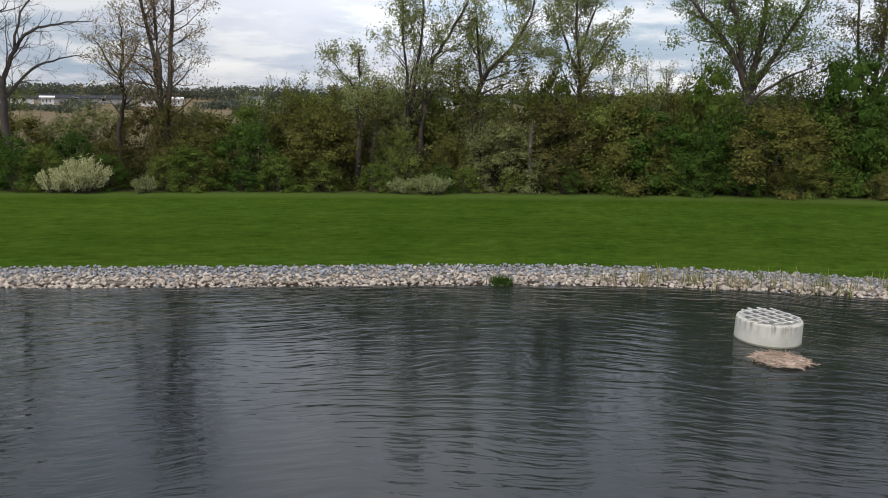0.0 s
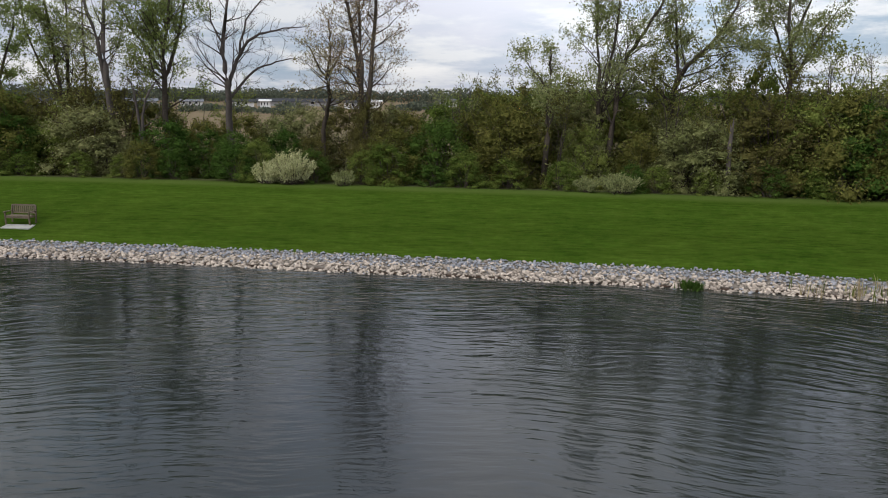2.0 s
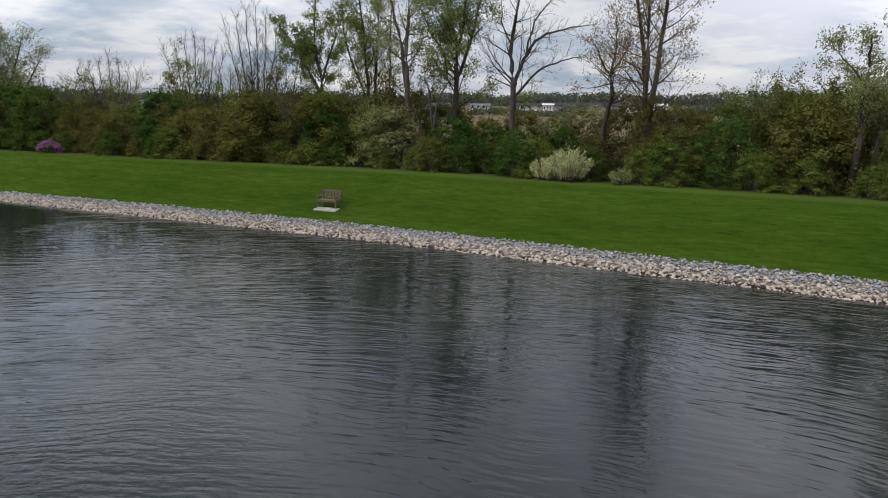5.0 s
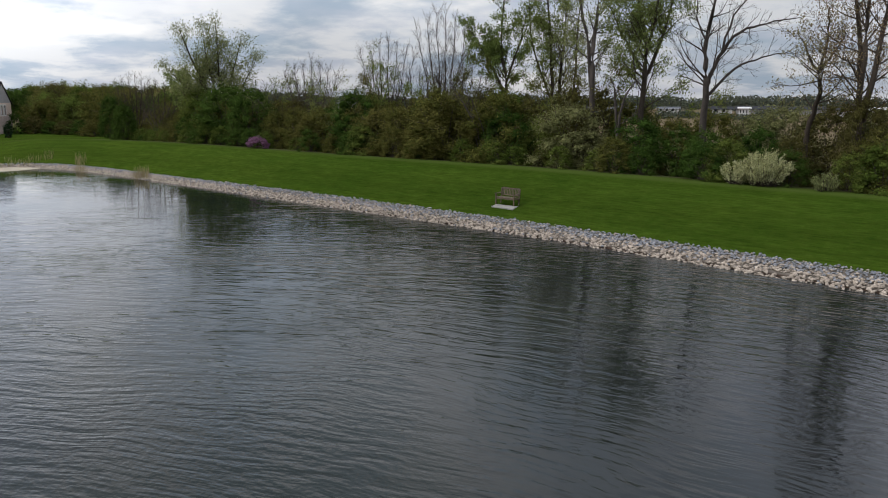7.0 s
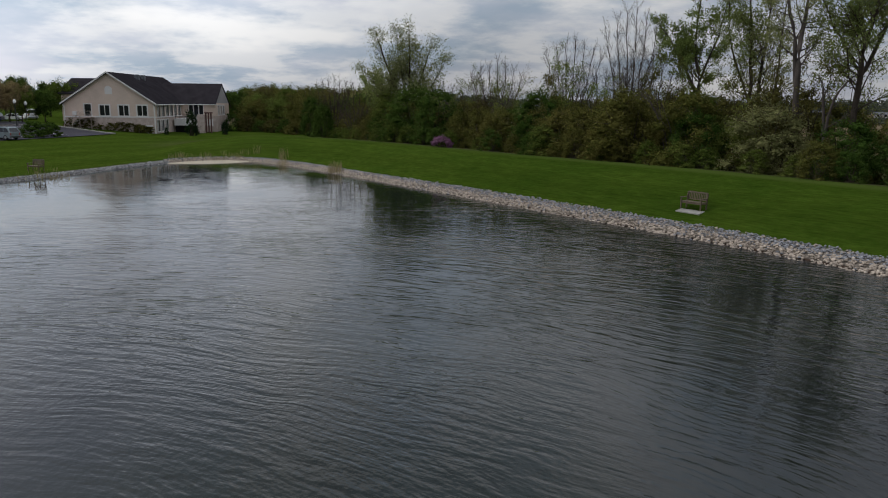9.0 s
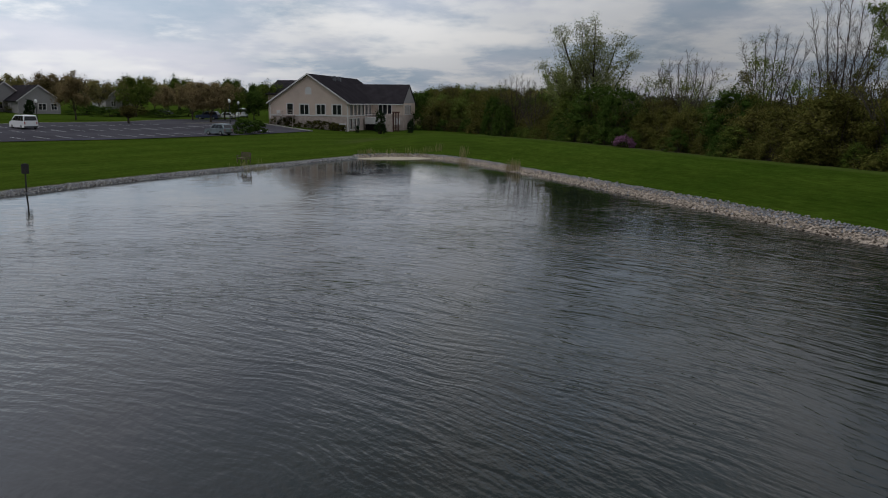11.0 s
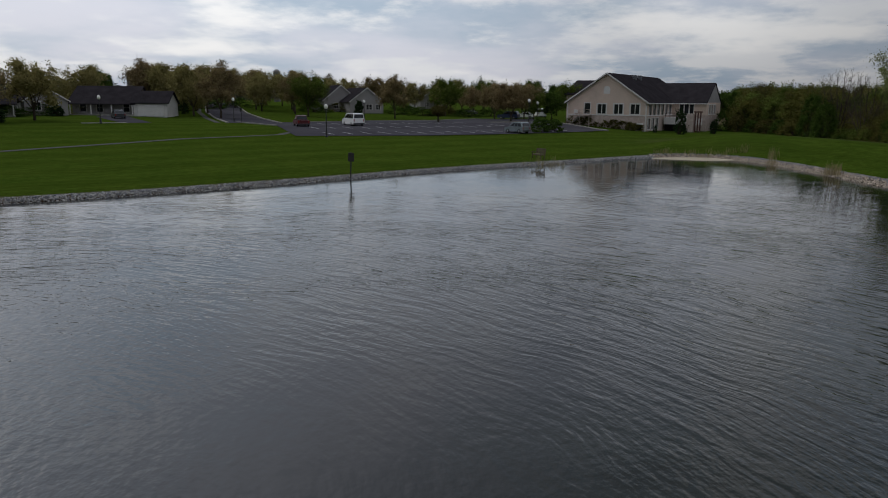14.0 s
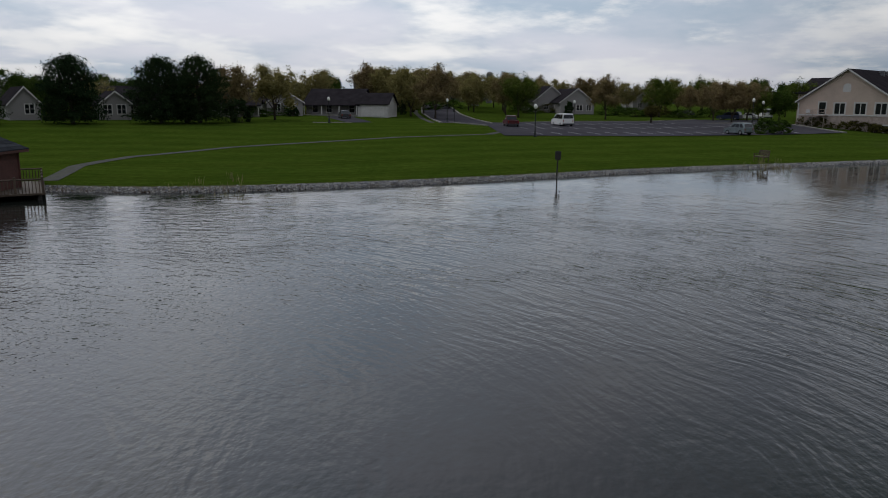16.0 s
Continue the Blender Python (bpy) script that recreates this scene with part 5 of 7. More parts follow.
def riprap():
    rng = np.random.default_rng(21)
    bank = thing("riprap", pose(0, 0, 0), "broken tan and blue-grey stones edging the pond", "stone edging", kind="structure")
    rest, singles = Shape(), 0
    shared = []
    for slot, mname in ((0, "stone_tan_piece"), (1, "stone_blue_piece")):
        for k in range(12):
            me = Shape().add(stone(rng, 1.0).tolist(), STONE_FACES).mesh("stone", M[mname])
            shared.append((slot, me))
    pts = SHORELINE
    for i in range(len(pts)):
        a, b = pts[i], pts[(i + 1) % len(pts)]
        along = b - a
        run = float(np.linalg.norm(along))
        mid = (a + b) / 2
        if mid[1] < -46 or mid[0] > 30:
            continue
        n = np.array([along[1], -along[0]]) / run
        if shore_distance(np.array([mid[0] + n[0]]), np.array([mid[1] + n[1]]))[0] < 0:
            n = -n
        dist = math.hypot(*mid)
        west = mid[1] < 8
        size0 = 0.142 if not west else 0.10
        count = int(run * (1.75 if not west else 1.1) / (size0 * size0) * (1.35 if not west else 0.9))
        for k in range(count):
            u, w = rng.uniform(), rng.uniform(-0.28, 1.5 - 0.42 * float(smooth(-40, -62, mid[0])) if not west else 0.72)
            if w > 1.25 and rng.uniform() < 0.6:
                continue
            p = a + along * u + n * w
            size = size0 * rng.uniform(0.65, 1.45) * (0.8 if w > 0.9 else 1)
            z = 0.29 * w + size * 0.10 + rng.uniform(0, 0.05)
            blue = rng.uniform() < (0.05 + 0.75 * float(smooth(0.6, 1.0, w)) if not west else 0.45)
            if singles < 300 and abs(p[0] - 0.5) < 3.1 and p[1] > 0 and w > -0.1 and rng.uniform() < 0.85:
                sl = [me for s_, me in shared if s_ == int(blue)]
                ob = new("stone", sl[int(rng.integers(0, len(sl)))])
                ob.parent = bank
                ob.matrix_basis = Matrix.LocRotScale((p[0], p[1], z), Euler((rng.uniform(-0.4, 0.4), rng.uniform(-0.4, 0.4), rng.uniform(0, 6.28))), Vector((size, size, size)))
                singles += 1
                continue
            rest.add((stone(rng, size) + np.array([p[0], p[1], z])).tolist(), STONE_FACES, int(blue) + 2 * int(west))
    # smaller blue-grey gravel fills the upper edge
    octa = np.array([(1, 0, 0), (0, 1, 0), (-1, 0, 0), (0, -1, 0), (0, 0, 0.75), (0, 0, -0.5)])
    tri = [(0, 1, 4), (1, 2, 4), (2, 3, 4), (3, 0, 4), (1, 0, 5), (2, 1, 5), (3, 2, 5), (0, 3, 5)]
    gravel = Shape()
    for i in range(len(pts)):
        a, b = pts[i], pts[(i + 1) % len(pts)]
        along = b - a
        run = float(np.linalg.norm(along))
        mid = (a + b) / 2
        if mid[1] < -30 or mid[0] > 26:
            continue
        n = np.array([along[1], -along[0]]) / run
        if shore_distance(np.array([mid[0] + n[0]]), np.array([mid[1] + n[1]]))[0] < 0:
            n = -n
        for k in range(int(run * (48 if math.hypot(*mid) < 48 else 26))):
            low = mid[1] < 8
            w = (0.5 + (0.9 - 0.4 * float(smooth(-40, -62, mid[0]))) * rng.uniform() ** 0.8) if not low else 0.15 + 0.52 * rng.uniform()
            p = a + along * rng.uniform() + n * w
            size = rng.uniform(0.04, 0.085)
            v = octa * rng.uniform(0.7, 1.3, (6, 1)) * size
            th = rng.uniform(0, 6.28)
            v = v @ np.array([(math.cos(th), math.sin(th), 0), (-math.sin(th), math.cos(th), 0), (0, 0, 1)])
            gravel.add((v + np.array([p[0], p[1], 0.29 * w + 0.03 + rng.uniform(0, 0.05)])).tolist(), tri, int(rng.uniform() < 0.8) if not low else 2 + int(rng.uniform() < 0.4))
    tagged(part("gravel_bed", gravel, [M["stone_tan"], M["stone_blue"], M["stone_grey"], M["stone_slate"]], bank), kind="stuff")
    tagged(part("stone_bed", rest, [M["stone_tan"], M["stone_blue"], M["stone_grey"], M["stone_slate"]], bank), kind="stuff")


# ---- the built surroundings ----
M["stucco"] = plain("stucco", (0.58, 0.46, 0.38), 0.9, 0.88, 1.08, 0.5, 18, 0.15)
M["stone_wall"] = plain("stone_wall", (0.46, 0.375, 0.33), 0.9, 0.75, 1.15, 1.5, 6, 0.3)
M["siding_grey"] = plain("siding_grey", (0.27, 0.255, 0.25), 0.8, 0.9, 1.06, 0.6, 14, 0.1)
M["siding_white"] = plain("siding_white", (0.54, 0.52, 0.50), 0.8, 0.9, 1.05, 0.6, 14, 0.1)
M["trim"] = plain("trim", (0.62, 0.60, 0.575), 0.6, 0.92, 1.04)
M["roofing"] = plain("roofing", (0.029, 0.026, 0.029), 0.95, 0.75, 1.2, 0.7, 10, 0.2)
M["roof_pale"] = plain("roof_pale", (0.12, 0.125, 0.135), 0.9, 0.8, 1.15, 0.4, 8)
M["glass_dark"] = plain("glass_dark", (0.015, 0.017, 0.02), 0.08, bump=0)
M["asphalt"] = plain("asphalt", (0.060, 0.058, 0.066), 0.95, 0.8, 1.2, 0.12, 20, 0.1)
M["kerb"] = plain("kerb", (0.25, 0.24, 0.22), 0.9)
M["line_paint"] = plain("line_paint", (0.42, 0.42, 0.42), 0.8)
M["black_iron"] = plain("black_iron", (0.012, 0.012, 0.013), 0.45, bump=0)
M["globe"] = plain("globe", (0.80, 0.79, 0.74), 0.35, 0.95, 1.03, bump=0)
M["tyre"] = plain("tyre", (0.014, 0.014, 0.014), 0.85)
M["rim"] = plain("rim", (0.35, 0.35, 0.36), 0.4, metal=0.7, bump=0)
M["white_paint"] = plain("white_paint", (0.74, 0.74, 0.73), 0.35, 0.95, 1.03, bump=0)
M["red_paint"] = plain("red_paint", (0.075, 0.006, 0.010), 0.3, bump=0)
M["blue_paint"] = plain("blue_paint", (0.02, 0.035, 0.095), 0.3, bump=0)
M["silver_paint"] = plain("silver_paint", (0.20, 0.24, 0.25), 0.35, metal=0.3, bump=0)
M["dark_paint"] = plain("dark_paint", (0.025, 0.028, 0.032), 0.3, bump=0)
M["tail_red"] = plain("tail_red", (0.30, 0.015, 0.012), 0.3, bump=0)
M["head_clear"] = plain("head_clear", (0.6, 0.6, 0.6), 0.15, bump=0)
M["silo"] = plain("silo", (0.10, 0.105, 0.115), 0.6, 0.8, 1.1, 0.3, 3)
M["path"] = plain("path", (0.095, 0.096, 0.085), 0.9)
M["orange"] = plain("orange", (0.75, 0.30, 0.02), 0.5)


def draped(name, edge, material, label, category, lift=0.03, grid=3.0, kind="structure"):
    """A sheet laid over the land inside a convex or simple outline."""
    e = np.array(edge, float)
    bm = bmesh.new()
    vs = [bm.verts.new((x, y, 0)) for x, y in e]
    bm.faces.new(vs)
    lo, hi = e.min(0), e.max(0)
    for axis in (0, 1):
        v = lo[axis] + grid
        while v < hi[axis]:
            co = [0, 0, 0]
            no = [0, 0, 0]
            co[axis], no[axis] = v, 1
            bmesh.ops.bisect_plane(bm, geom=bm.verts[:] + bm.edges[:] + bm.faces[:], plane_co=co, plane_no=no)
            v += grid
    bm.verts.ensure_lookup_table()
    z = land_height(np.array([v.co.x for v in bm.verts]), np.array([v.co.y for v in bm.verts]))
    for v, h in zip(bm.verts, z):
        v.co.z = h + lift
    bmesh.ops.recalc_face_normals(bm, faces=bm.faces[:])
    if sum(f.normal.z for f in bm.faces) < 0:
        bmesh.ops.reverse_faces(bm, faces=bm.faces[:])
    me = bpy.data.meshes.new(name)
    bm.to_mesh(me)
    bm.free()
    me.materials.append(material)
    return tagged(new(name, me), label, category, kind=kind)


def ribbon(name, points, width, material, label, category, lift=0.03, high=0.0, kind="structure", step=2.0, parent=None):
    """A strip along a line, laid over the land; high makes it a kerb."""
    p = np.array(points, float)
    fine = [p[0]]
    for a, b in zip(p[:-1], p[1:]):
        n = max(1, int(np.linalg.norm(b - a) / step))
        fine += [a + (b - a) * (k + 1) / n for k in range(n)]
    q = np.array(fine)
    d = np.gradient(q, axis=0)
    d /= np.linalg.norm(d, axis=1)[:, None]
    nrm = np.c_[-d[:, 1], d[:, 0]] * width / 2
    l, r = q + nrm, q - nrm
    zl, zr = land_height(l[:, 0], l[:, 1]) + lift, land_height(r[:, 0], r[:, 1]) + lift
    s = Shape()
    n = len(q)
    if high <= 0:
        v = [(*l[i], zl[i]) for i in range(n)] + [(*r[i], zr[i]) for i in range(n)]
        s.add(v, [(n + i, n + i + 1, i + 1, i) for i in range(n - 1)])
    else:
        v = []
        for i in range(n):
            v += [(*l[i], zl[i] - 0.1), (*l[i], zl[i] + high), (*r[i], zr[i] + high), (*r[i], zr[i] - 0.1)]
        f = []
        for i in range(n - 1):
            a, b = i * 4, i * 4 + 4
            f += [(a, b, b + 1, a + 1), (a + 1, b + 1, b + 2, a + 2), (a + 2, b + 2, b + 3, a + 3)]
        f += [(0, 1, 2, 3), (n * 4 - 1, n * 4 - 2, n * 4 - 3, n * 4 - 4)]
        s.add(v, f)
    if parent is not None:
        return part(name, s, material, parent)
    return solo(name, s, material, label, category, kind=kind)


LOT = [(-90.5, -35.5), (-100.1, -19.6), (-112.8, -5.2), (-121.3, 5.0), (-126.5, 0.2), (-131.2, -4.6), (-139, -3.2), (-172, -10), (-167, -22), (-150.2, -29.5), (-141.4, -41.5), (-126, -49.5), (-119.5, -57.5), (-113.0, -47.5)]
draped("parking_lot", LOT, M["asphalt"], "dark asphalt car park with faded bay lines", "car park", 0.08, 1.5)
ROAD = [(-119.0, -54.0), (-135.0, -64.5), (-160.0, -79.5), (-189.0, -95.0), (-240.0, -122.0)]
ribbon("road", ROAD, 8.4, M["asphalt"], "grey asphalt road climbing gently past houses", "road", 0.045)
for off in (4.5, -4.5):
    e = np.array(ROAD)
    d = np.gradient(e, axis=0)
    d /= np.linalg.norm(d, axis=1)[:, None]
    line = e + np.c_[-d[:, 1], d[:, 0]] * off
    ribbon("kerb", line[0 if off > 0 else 0:], 0.35, M["kerb"], "pale concrete kerb along the road", "kerb", 0.03, 0.14)
    if off > 0:
        ribbon("sidewalk", line + np.c_[-d[:, 1], d[:, 0]] * 1.6, 1.0, M["path"], "grey concrete sidewalk along the road", "sidewalk", 0.05)
ribbon("kerb", [(-113, -47.5), (-119.5, -57.5)], 0.3, M["kerb"], "concrete kerb of the car park", "kerb", 0.03, 0.13)
ribbon("kerb", [(-126, -49.5), (-141.4, -41.5), (-150.2, -29.5), (-167, -22)], 0.3, M["kerb"], "concrete kerb of the car park", "kerb", 0.03, 0.13)
ribbon("kerb", [(-121.3, 5.0), (-126.5, 0.2), (-131.2, -4.6)], 0.4, M["kerb"], "pale kerb beside the building's drive", "kerb", 0.03, 0.16)
ribbon("footpath", [(-29.6, -41.6), (-36, -47.2), (-43.7, -50.4), (-55.9, -51.0), (-70.3, -47.3), (-79.7, -45.2), (-92.4, -38.5), (-101, -39.5), (-113, -46)], 1.15, M["path"], "narrow pale concrete footpath curving over the lawn", "footpath", 0.03)
lotlines = thing("bay_markings", pose(0, 0, 0), "faded white bay lines on the asphalt", "markings", kind="structure")
u_lot = np.array([-0.60, 0.80])
v_lot = np.array([-0.80, -0.60])
for row, (ox, oy, n) in enumerate(((-95.5, -32.0, 15), (-107.5, -38.5, 15), (-119.5, -44.5, 12))):
    for k in range(n):
        a = np.array([ox, oy]) + u_lot * 2.75 * k
        ribbon("bay_line", [a, a + v_lot * 5.0], 0.14, M["line_paint"], "", "", 0.09, parent=lotlines)
isle = [(-143, -17), (-141.2, -12.2), (-149, -6.8), (-151.2, -11.5)]
draped("planting_island", isle, M["mulch"] if "mulch" in M else M["bark"], "mulched planting island with a kerb in the car park", "planting bed", 0.12)
ribbon("kerb", isle + isle[:1], 0.35, M["kerb"], "concrete kerb of a planting island", "kerb", 0.03, 0.15)


def wall(shape, a, b, z0, z1, thick=0.25, holes=(), slot=0):
    """A wall from a to b (seen from the side to the right of a-b), with rectangular openings (along, up, width, height)."""
    a, b = Vector((a[0], a[1], 0)), Vector((b[0], b[1], 0))
    u = (b - a).normalized()
    n = Vector((u.y, -u.x, 0))
    L = (b - a).length
    xs_ = sorted({0.0, L, *[h[0] for h in holes], *[h[0] + h[2] for h in holes]})
    zs_ = sorted({z0, z1, *[h[1] for h in holes], *[h[1] + h[3] for h in holes]})

    def at(x, z, d):
        p = a + u * x - n * d
        return (p.x, p.y, z)

    for x0, x1 in zip(xs_[:-1], xs_[1:]):
        for y0, y1 in zip(zs_[:-1], zs_[1:]):
            cx, cz = (x0 + x1) / 2, (y0 + y1) / 2
            if any(h[0] < cx < h[0] + h[2] and h[1] < cz < h[1] + h[3] for h in holes):
                continue
            shape.add([at(x0, y0, 0), at(x1, y0, 0), at(x1, y1, 0), at(x0, y1, 0)], [(0, 1, 2, 3)], slot)
            shape.add([at(x0, y0, thick), at(x1, y0, thick), at(x1, y1, thick), at(x0, y1, thick)], [(3, 2, 1, 0)], slot)
    for hx, hz, hw, hh in holes:
        for p, q in (((hx, hz), (hx + hw, hz)), ((hx + hw, hz), (hx + hw, hz + hh)), ((hx + hw, hz + hh), (hx, hz + hh)), ((hx, hz + hh), (hx, hz))):
            shape.add([at(*p, 0), at(*q, 0), at(*q, thick), at(*p, thick)], [(3, 2, 1, 0)], slot)
    return shape


def window(parent, a, b, hole, lights=2, trim=0.16, casing="trim", bars=False, name="window"):
    """Trim, mullions and dark panes for one opening of wall(a, b)."""
    a, b = Vector((a[0], a[1], 0)), Vector((b[0], b[1], 0))
    u = (b - a).normalized()
    m = Matrix.Translation(a) @ Matrix.Rotation(math.atan2(u.y, u.x), 4, "Z")
    x, z, w, h = hole
    s = Shape()
    for x0, z0, x1, z1 in ((x - trim, z - trim, x + w + trim, z), (x - trim, z + h, x + w + trim, z + h + trim), (x - trim, z, x, z + h), (x + w, z, x + w + trim, z + h)):
        s.box(x0, -0.05, z0, x1, 0.10, z1)
    for k in range(1, lights):
        cx = x + w * k / lights
        s.box(cx - 0.05, 0.02, z, cx + 0.05, 0.10, z + h)
    if bars:
        s.box(x, 0.04, z + h * 0.5 - 0.03, x + w, 0.09, z + h * 0.5 + 0.03)
    win = part(name, s.moved(m), M[casing], parent)
    for k in range(lights):
        part("pane", Shape().box(x + w * k / lights + 0.02, 0.10, z + 0.01, x + w * (k + 1) / lights - 0.02, 0.13, z + h - 0.01).moved(m), M["glass_dark"], win, "dark window glass")


def slab_roof(shape, corners, thick=0.18):
    """A roof plane with thickness from four corners given anticlockwise from above."""
    v = [Vector(c) for c in corners]
    low = [p - Vector((0, 0, thick)) for p in v]
    n = len(v)
    f = [tuple(range(n)), tuple(range(2 * n - 1, n - 1, -1))] + [(k, n + k, n + (k + 1) % n, (k + 1) % n) for k in range(n)]
    shape.add(v + low, f)


def gable(shape, a, b, z0, z1, thick=0.25):
    """The triangle above a wall."""
    a, b = Vector((a[0], a[1], z0)), Vector((b[0], b[1], z0))
    top = (a + b) / 2
    top.z = z1
    u = (b - a).normalized()
    n = Vector((u.y, -u.x, 0)) * thick
    shape.add([a, b, top, a - n, b - n, top - n], [(0, 1, 2), (5, 4, 3), (0, 3, 4, 1), (1, 4, 5, 2), (2, 5, 3, 0)])


def main_building():
    """The two-storey building: a broad gable to the pond and a wing set back beside it. x along the gable, y into the depth."""
    t = thing("office_building", pose(-124.6, 11.1, 0.9, 0, 0, 67.8), "large tan two-storey building with white trim and a dark gabled roof", "building")
    W, E, top, deep = 13.7, 4.75, 9.3, 28.0
    sill = 2.75
    # gable front
    A, B = (-W, 0), (0, 0)
    front = [(3.05, sill, 1.0, 1.75), (5.35, sill + 0.05, 1.45, 1.55), (8.25, sill + 0.05, 1.45, 1.55), (11.05, sill + 0.05, 1.45, 1.55), (12.15, 0.25, 0.9, 0.9)]
    low = [h for h in front if h[1] < 2]
    high = [h for h in front if h[1] > 2]
    part("wall", wall(Shape(), A, B, -0.6, 2.55, holes=low), M["stone_wall"], t, "pinkish stone-faced lower wall")
    part("wall", wall(Shape(), A, B, 2.55, E, holes=high), M["stucco"], t, "tan stucco wall")
    g = Shape()
    gable(g, A, B, E, top)
    part("gable_wall", g, M["stucco"], t, "tan stucco gable")
    part("belt_course", Shape().box(-W - 0.02, -0.07, 2.5, 0.05, 0.0, 2.68), M["trim"], t, "white belt course")
    window(t, A, B, front[0], 1, 0.14, name="door")
    for h in front[1:4]:
        window(t, A, B, h, 2, 0.2)
    window(t, A, B, front[4], 1, 0.22)
    # steps and a landing up to the door, downspouts, a meter box
    part("landing", Shape().box(-10.95, -1.4, 2.45, -9.2, 0.0, 2.6), M["stone_wall"], t, "raised door landing")
    for k in range(8):
        part("step", Shape().box(-11.25 - 0.29 * k, -1.3, 2.2 - 0.22 * k, -10.95 - 0.29 * k, -0.2, 2.28 - 0.22 * k), M["kerb"], t)
    for y_ in (-1.35, -0.15):
        part("stair_rail", Shape().tube([(-9.25, y_, 3.45), (-10.95, y_, 3.45), (-13.3, y_, 1.6)], [0.02, 0.02, 0.02], 5).tube([(-9.25, y_, 3.0), (-10.95, y_, 3.0), (-13.3, y_, 1.15)], [0.02, 0.02, 0.02], 4), M["stone_wall"], t)
    for px in (-9.25, -10.95, -12.1, -13.3):
        part("rail_post", Shape().box(px - 0.03, -1.4, 0.2, px + 0.03, -1.34, 3.45 if px > -11 else 2.55 if px > -13 else 1.6), M["stone_wall"], t)
    for px in (-W + 0.05, -0.08):
        part("downspout", Shape().tube([(px, -0.30, E - 0.15), (px, -0.10, E - 0.5), (px, -0.10, -0.3)], [0.07, 0.07, 0.07], 6), M["trim"], t, "white downspout")
    part("meter_box", Shape().box(-12.5, -0.16, 2.8, -11.85, 0.0, 3.4, bevel=0.03), M["trim"], t, "white wall box")
    # arched panel high in the gable
    arch = Shape()
    cx, z0 = -W / 2, 6.05
    rim_ = [(cx - 0.55, -0.05, z0), (cx + 0.55, -0.05, z0)] + [(cx + 0.55 * math.cos(a), -0.05, z0 + 0.75 + 0.5 * math.sin(a)) for a in np.linspace(0, math.pi, 12)]
    arch.add(rim_ + [(x, 0.02, z) for x, y, z in rim_], [tuple(range(len(rim_)))] + [(k, len(rim_) + k, len(rim_) + (k + 1) % len(rim_), (k + 1) % len(rim_)) for k in range(len(rim_))])
    part("arched_vent", arch, M["trim"], t, "white arched louvre")
    # side wall towards the wing
    C, D_ = (0, 0), (0, 15.0)
    sideh = [(1.2 + 2.3 * k, sill - 0.1, 1.5, 1.75) for k in range(6)]
    sidel = [(0.8 + 2.2 * k, 0.35, 1.5, 1.75) for k in range(3)]
    part("wall", wall(Shape(), C, D_, -0.6, 2.55, holes=sidel), M["stone_wall"], t)
    part("wall", wall(Shape(), C, D_, 2.55, E, holes=sideh), M["stucco"], t)
    part("belt_course", Shape().box(0.0, 0.0, 2.5, 0.07, 15.0, 2.66), M["trim"], t)
    for h in sideh + sidel:
        window(t, C, D_, h, 2, 0.12)
    # far walls
    part("wall", wall(Shape(), (-W, deep), (-W, 0), -0.6, E), M["stucco"], t)
    part("wall", wall(Shape(), (0, deep), (-W, deep), -0.6, E), M["stucco"], t)
    part("wall", wall(Shape(), (0, 25.6), (0, deep), -0.6, E), M["stucco"], t)
    # wing
    X1, Y0, Y1, wt = 5.9, 15.0, 25.6, 8.1
    wf = [(1.25, sill + 0.05, 0.7, 1.6), (2.1, 2.56, 0.75, 2.0), (3.0, sill + 0.05, 0.7, 1.6)]
    part("wall", wall(Shape(), (0, Y0), (X1, Y0), -0.6, 2.55), M["stone_wall"], t)
    part("wall", wall(Shape(), (0, Y0), (X1, Y0), 2.55, E, holes=wf), M["stucco"], t)
    for h in wf:
        window(t, (0, Y0), (X1, Y0), h, 1, 0.1)
    we = [(1.6 + 1.9 * k, sill, 1.2, 1.6) for k in range(3)]
    part("wall", wall(Shape(), (X1, Y0), (X1, Y1), -0.6, 2.55), M["stone_wall"], t)
    part("wall", wall(Shape(), (X1, Y0), (X1, Y1), 2.55, E, holes=we), M["stucco"], t)
    for h in we:
        window(t, (X1, Y0), (X1, Y1), h, 2, 0.14)
    g = Shape()
    gable(g, (X1, Y0), (X1, Y1), E, wt)
    part("gable_wall", g, M["siding_grey"], t, "grey siding gable")
    part("wall", wall(Shape(), (X1, Y1), (0, Y1), -0.6, E), M["stucco"], t)
    # terrace with a solid white parapet in the angle, dark below
    part("terrace", Shape().box(0.3, 9.2, 2.0, 4.3, Y0, 2.2), M["trim"], t, "raised terrace")
    part("parapet", Shape().box(0.3, 9.0, 1.05, 4.2, 9.2, 2.15), M["trim"], t, "white terrace parapet")
    # black panel painted as the shade under the terrace
    part("undercroft_shade", Shape().box(0.3, 9.6, -0.5, 4.2, 9.7, 1.05), M["dark"], t, "black panel as shade below the terrace")
    part("terrace_railing", Shape().tube([(0.3, 9.1, 2.95), (4.2, 9.1, 2.95)], [0.03, 0.03], 5).tube([(0.3, 9.1, 2.55), (4.2, 9.1, 2.55)], [0.02, 0.02], 4), M["black_iron"], t)
    for k in range(6):
        part("railing_post", Shape().box(0.5 + 0.72 * k, 9.07, 2.15, 0.55 + 0.72 * k, 9.13, 2.95), M["black_iron"], t)
    part("pier", Shape().box(4.2, 8.7, -0.5, 5.4, 9.9, 2.9, bevel=0.03), M["stone_wall"], t, "stone pier")
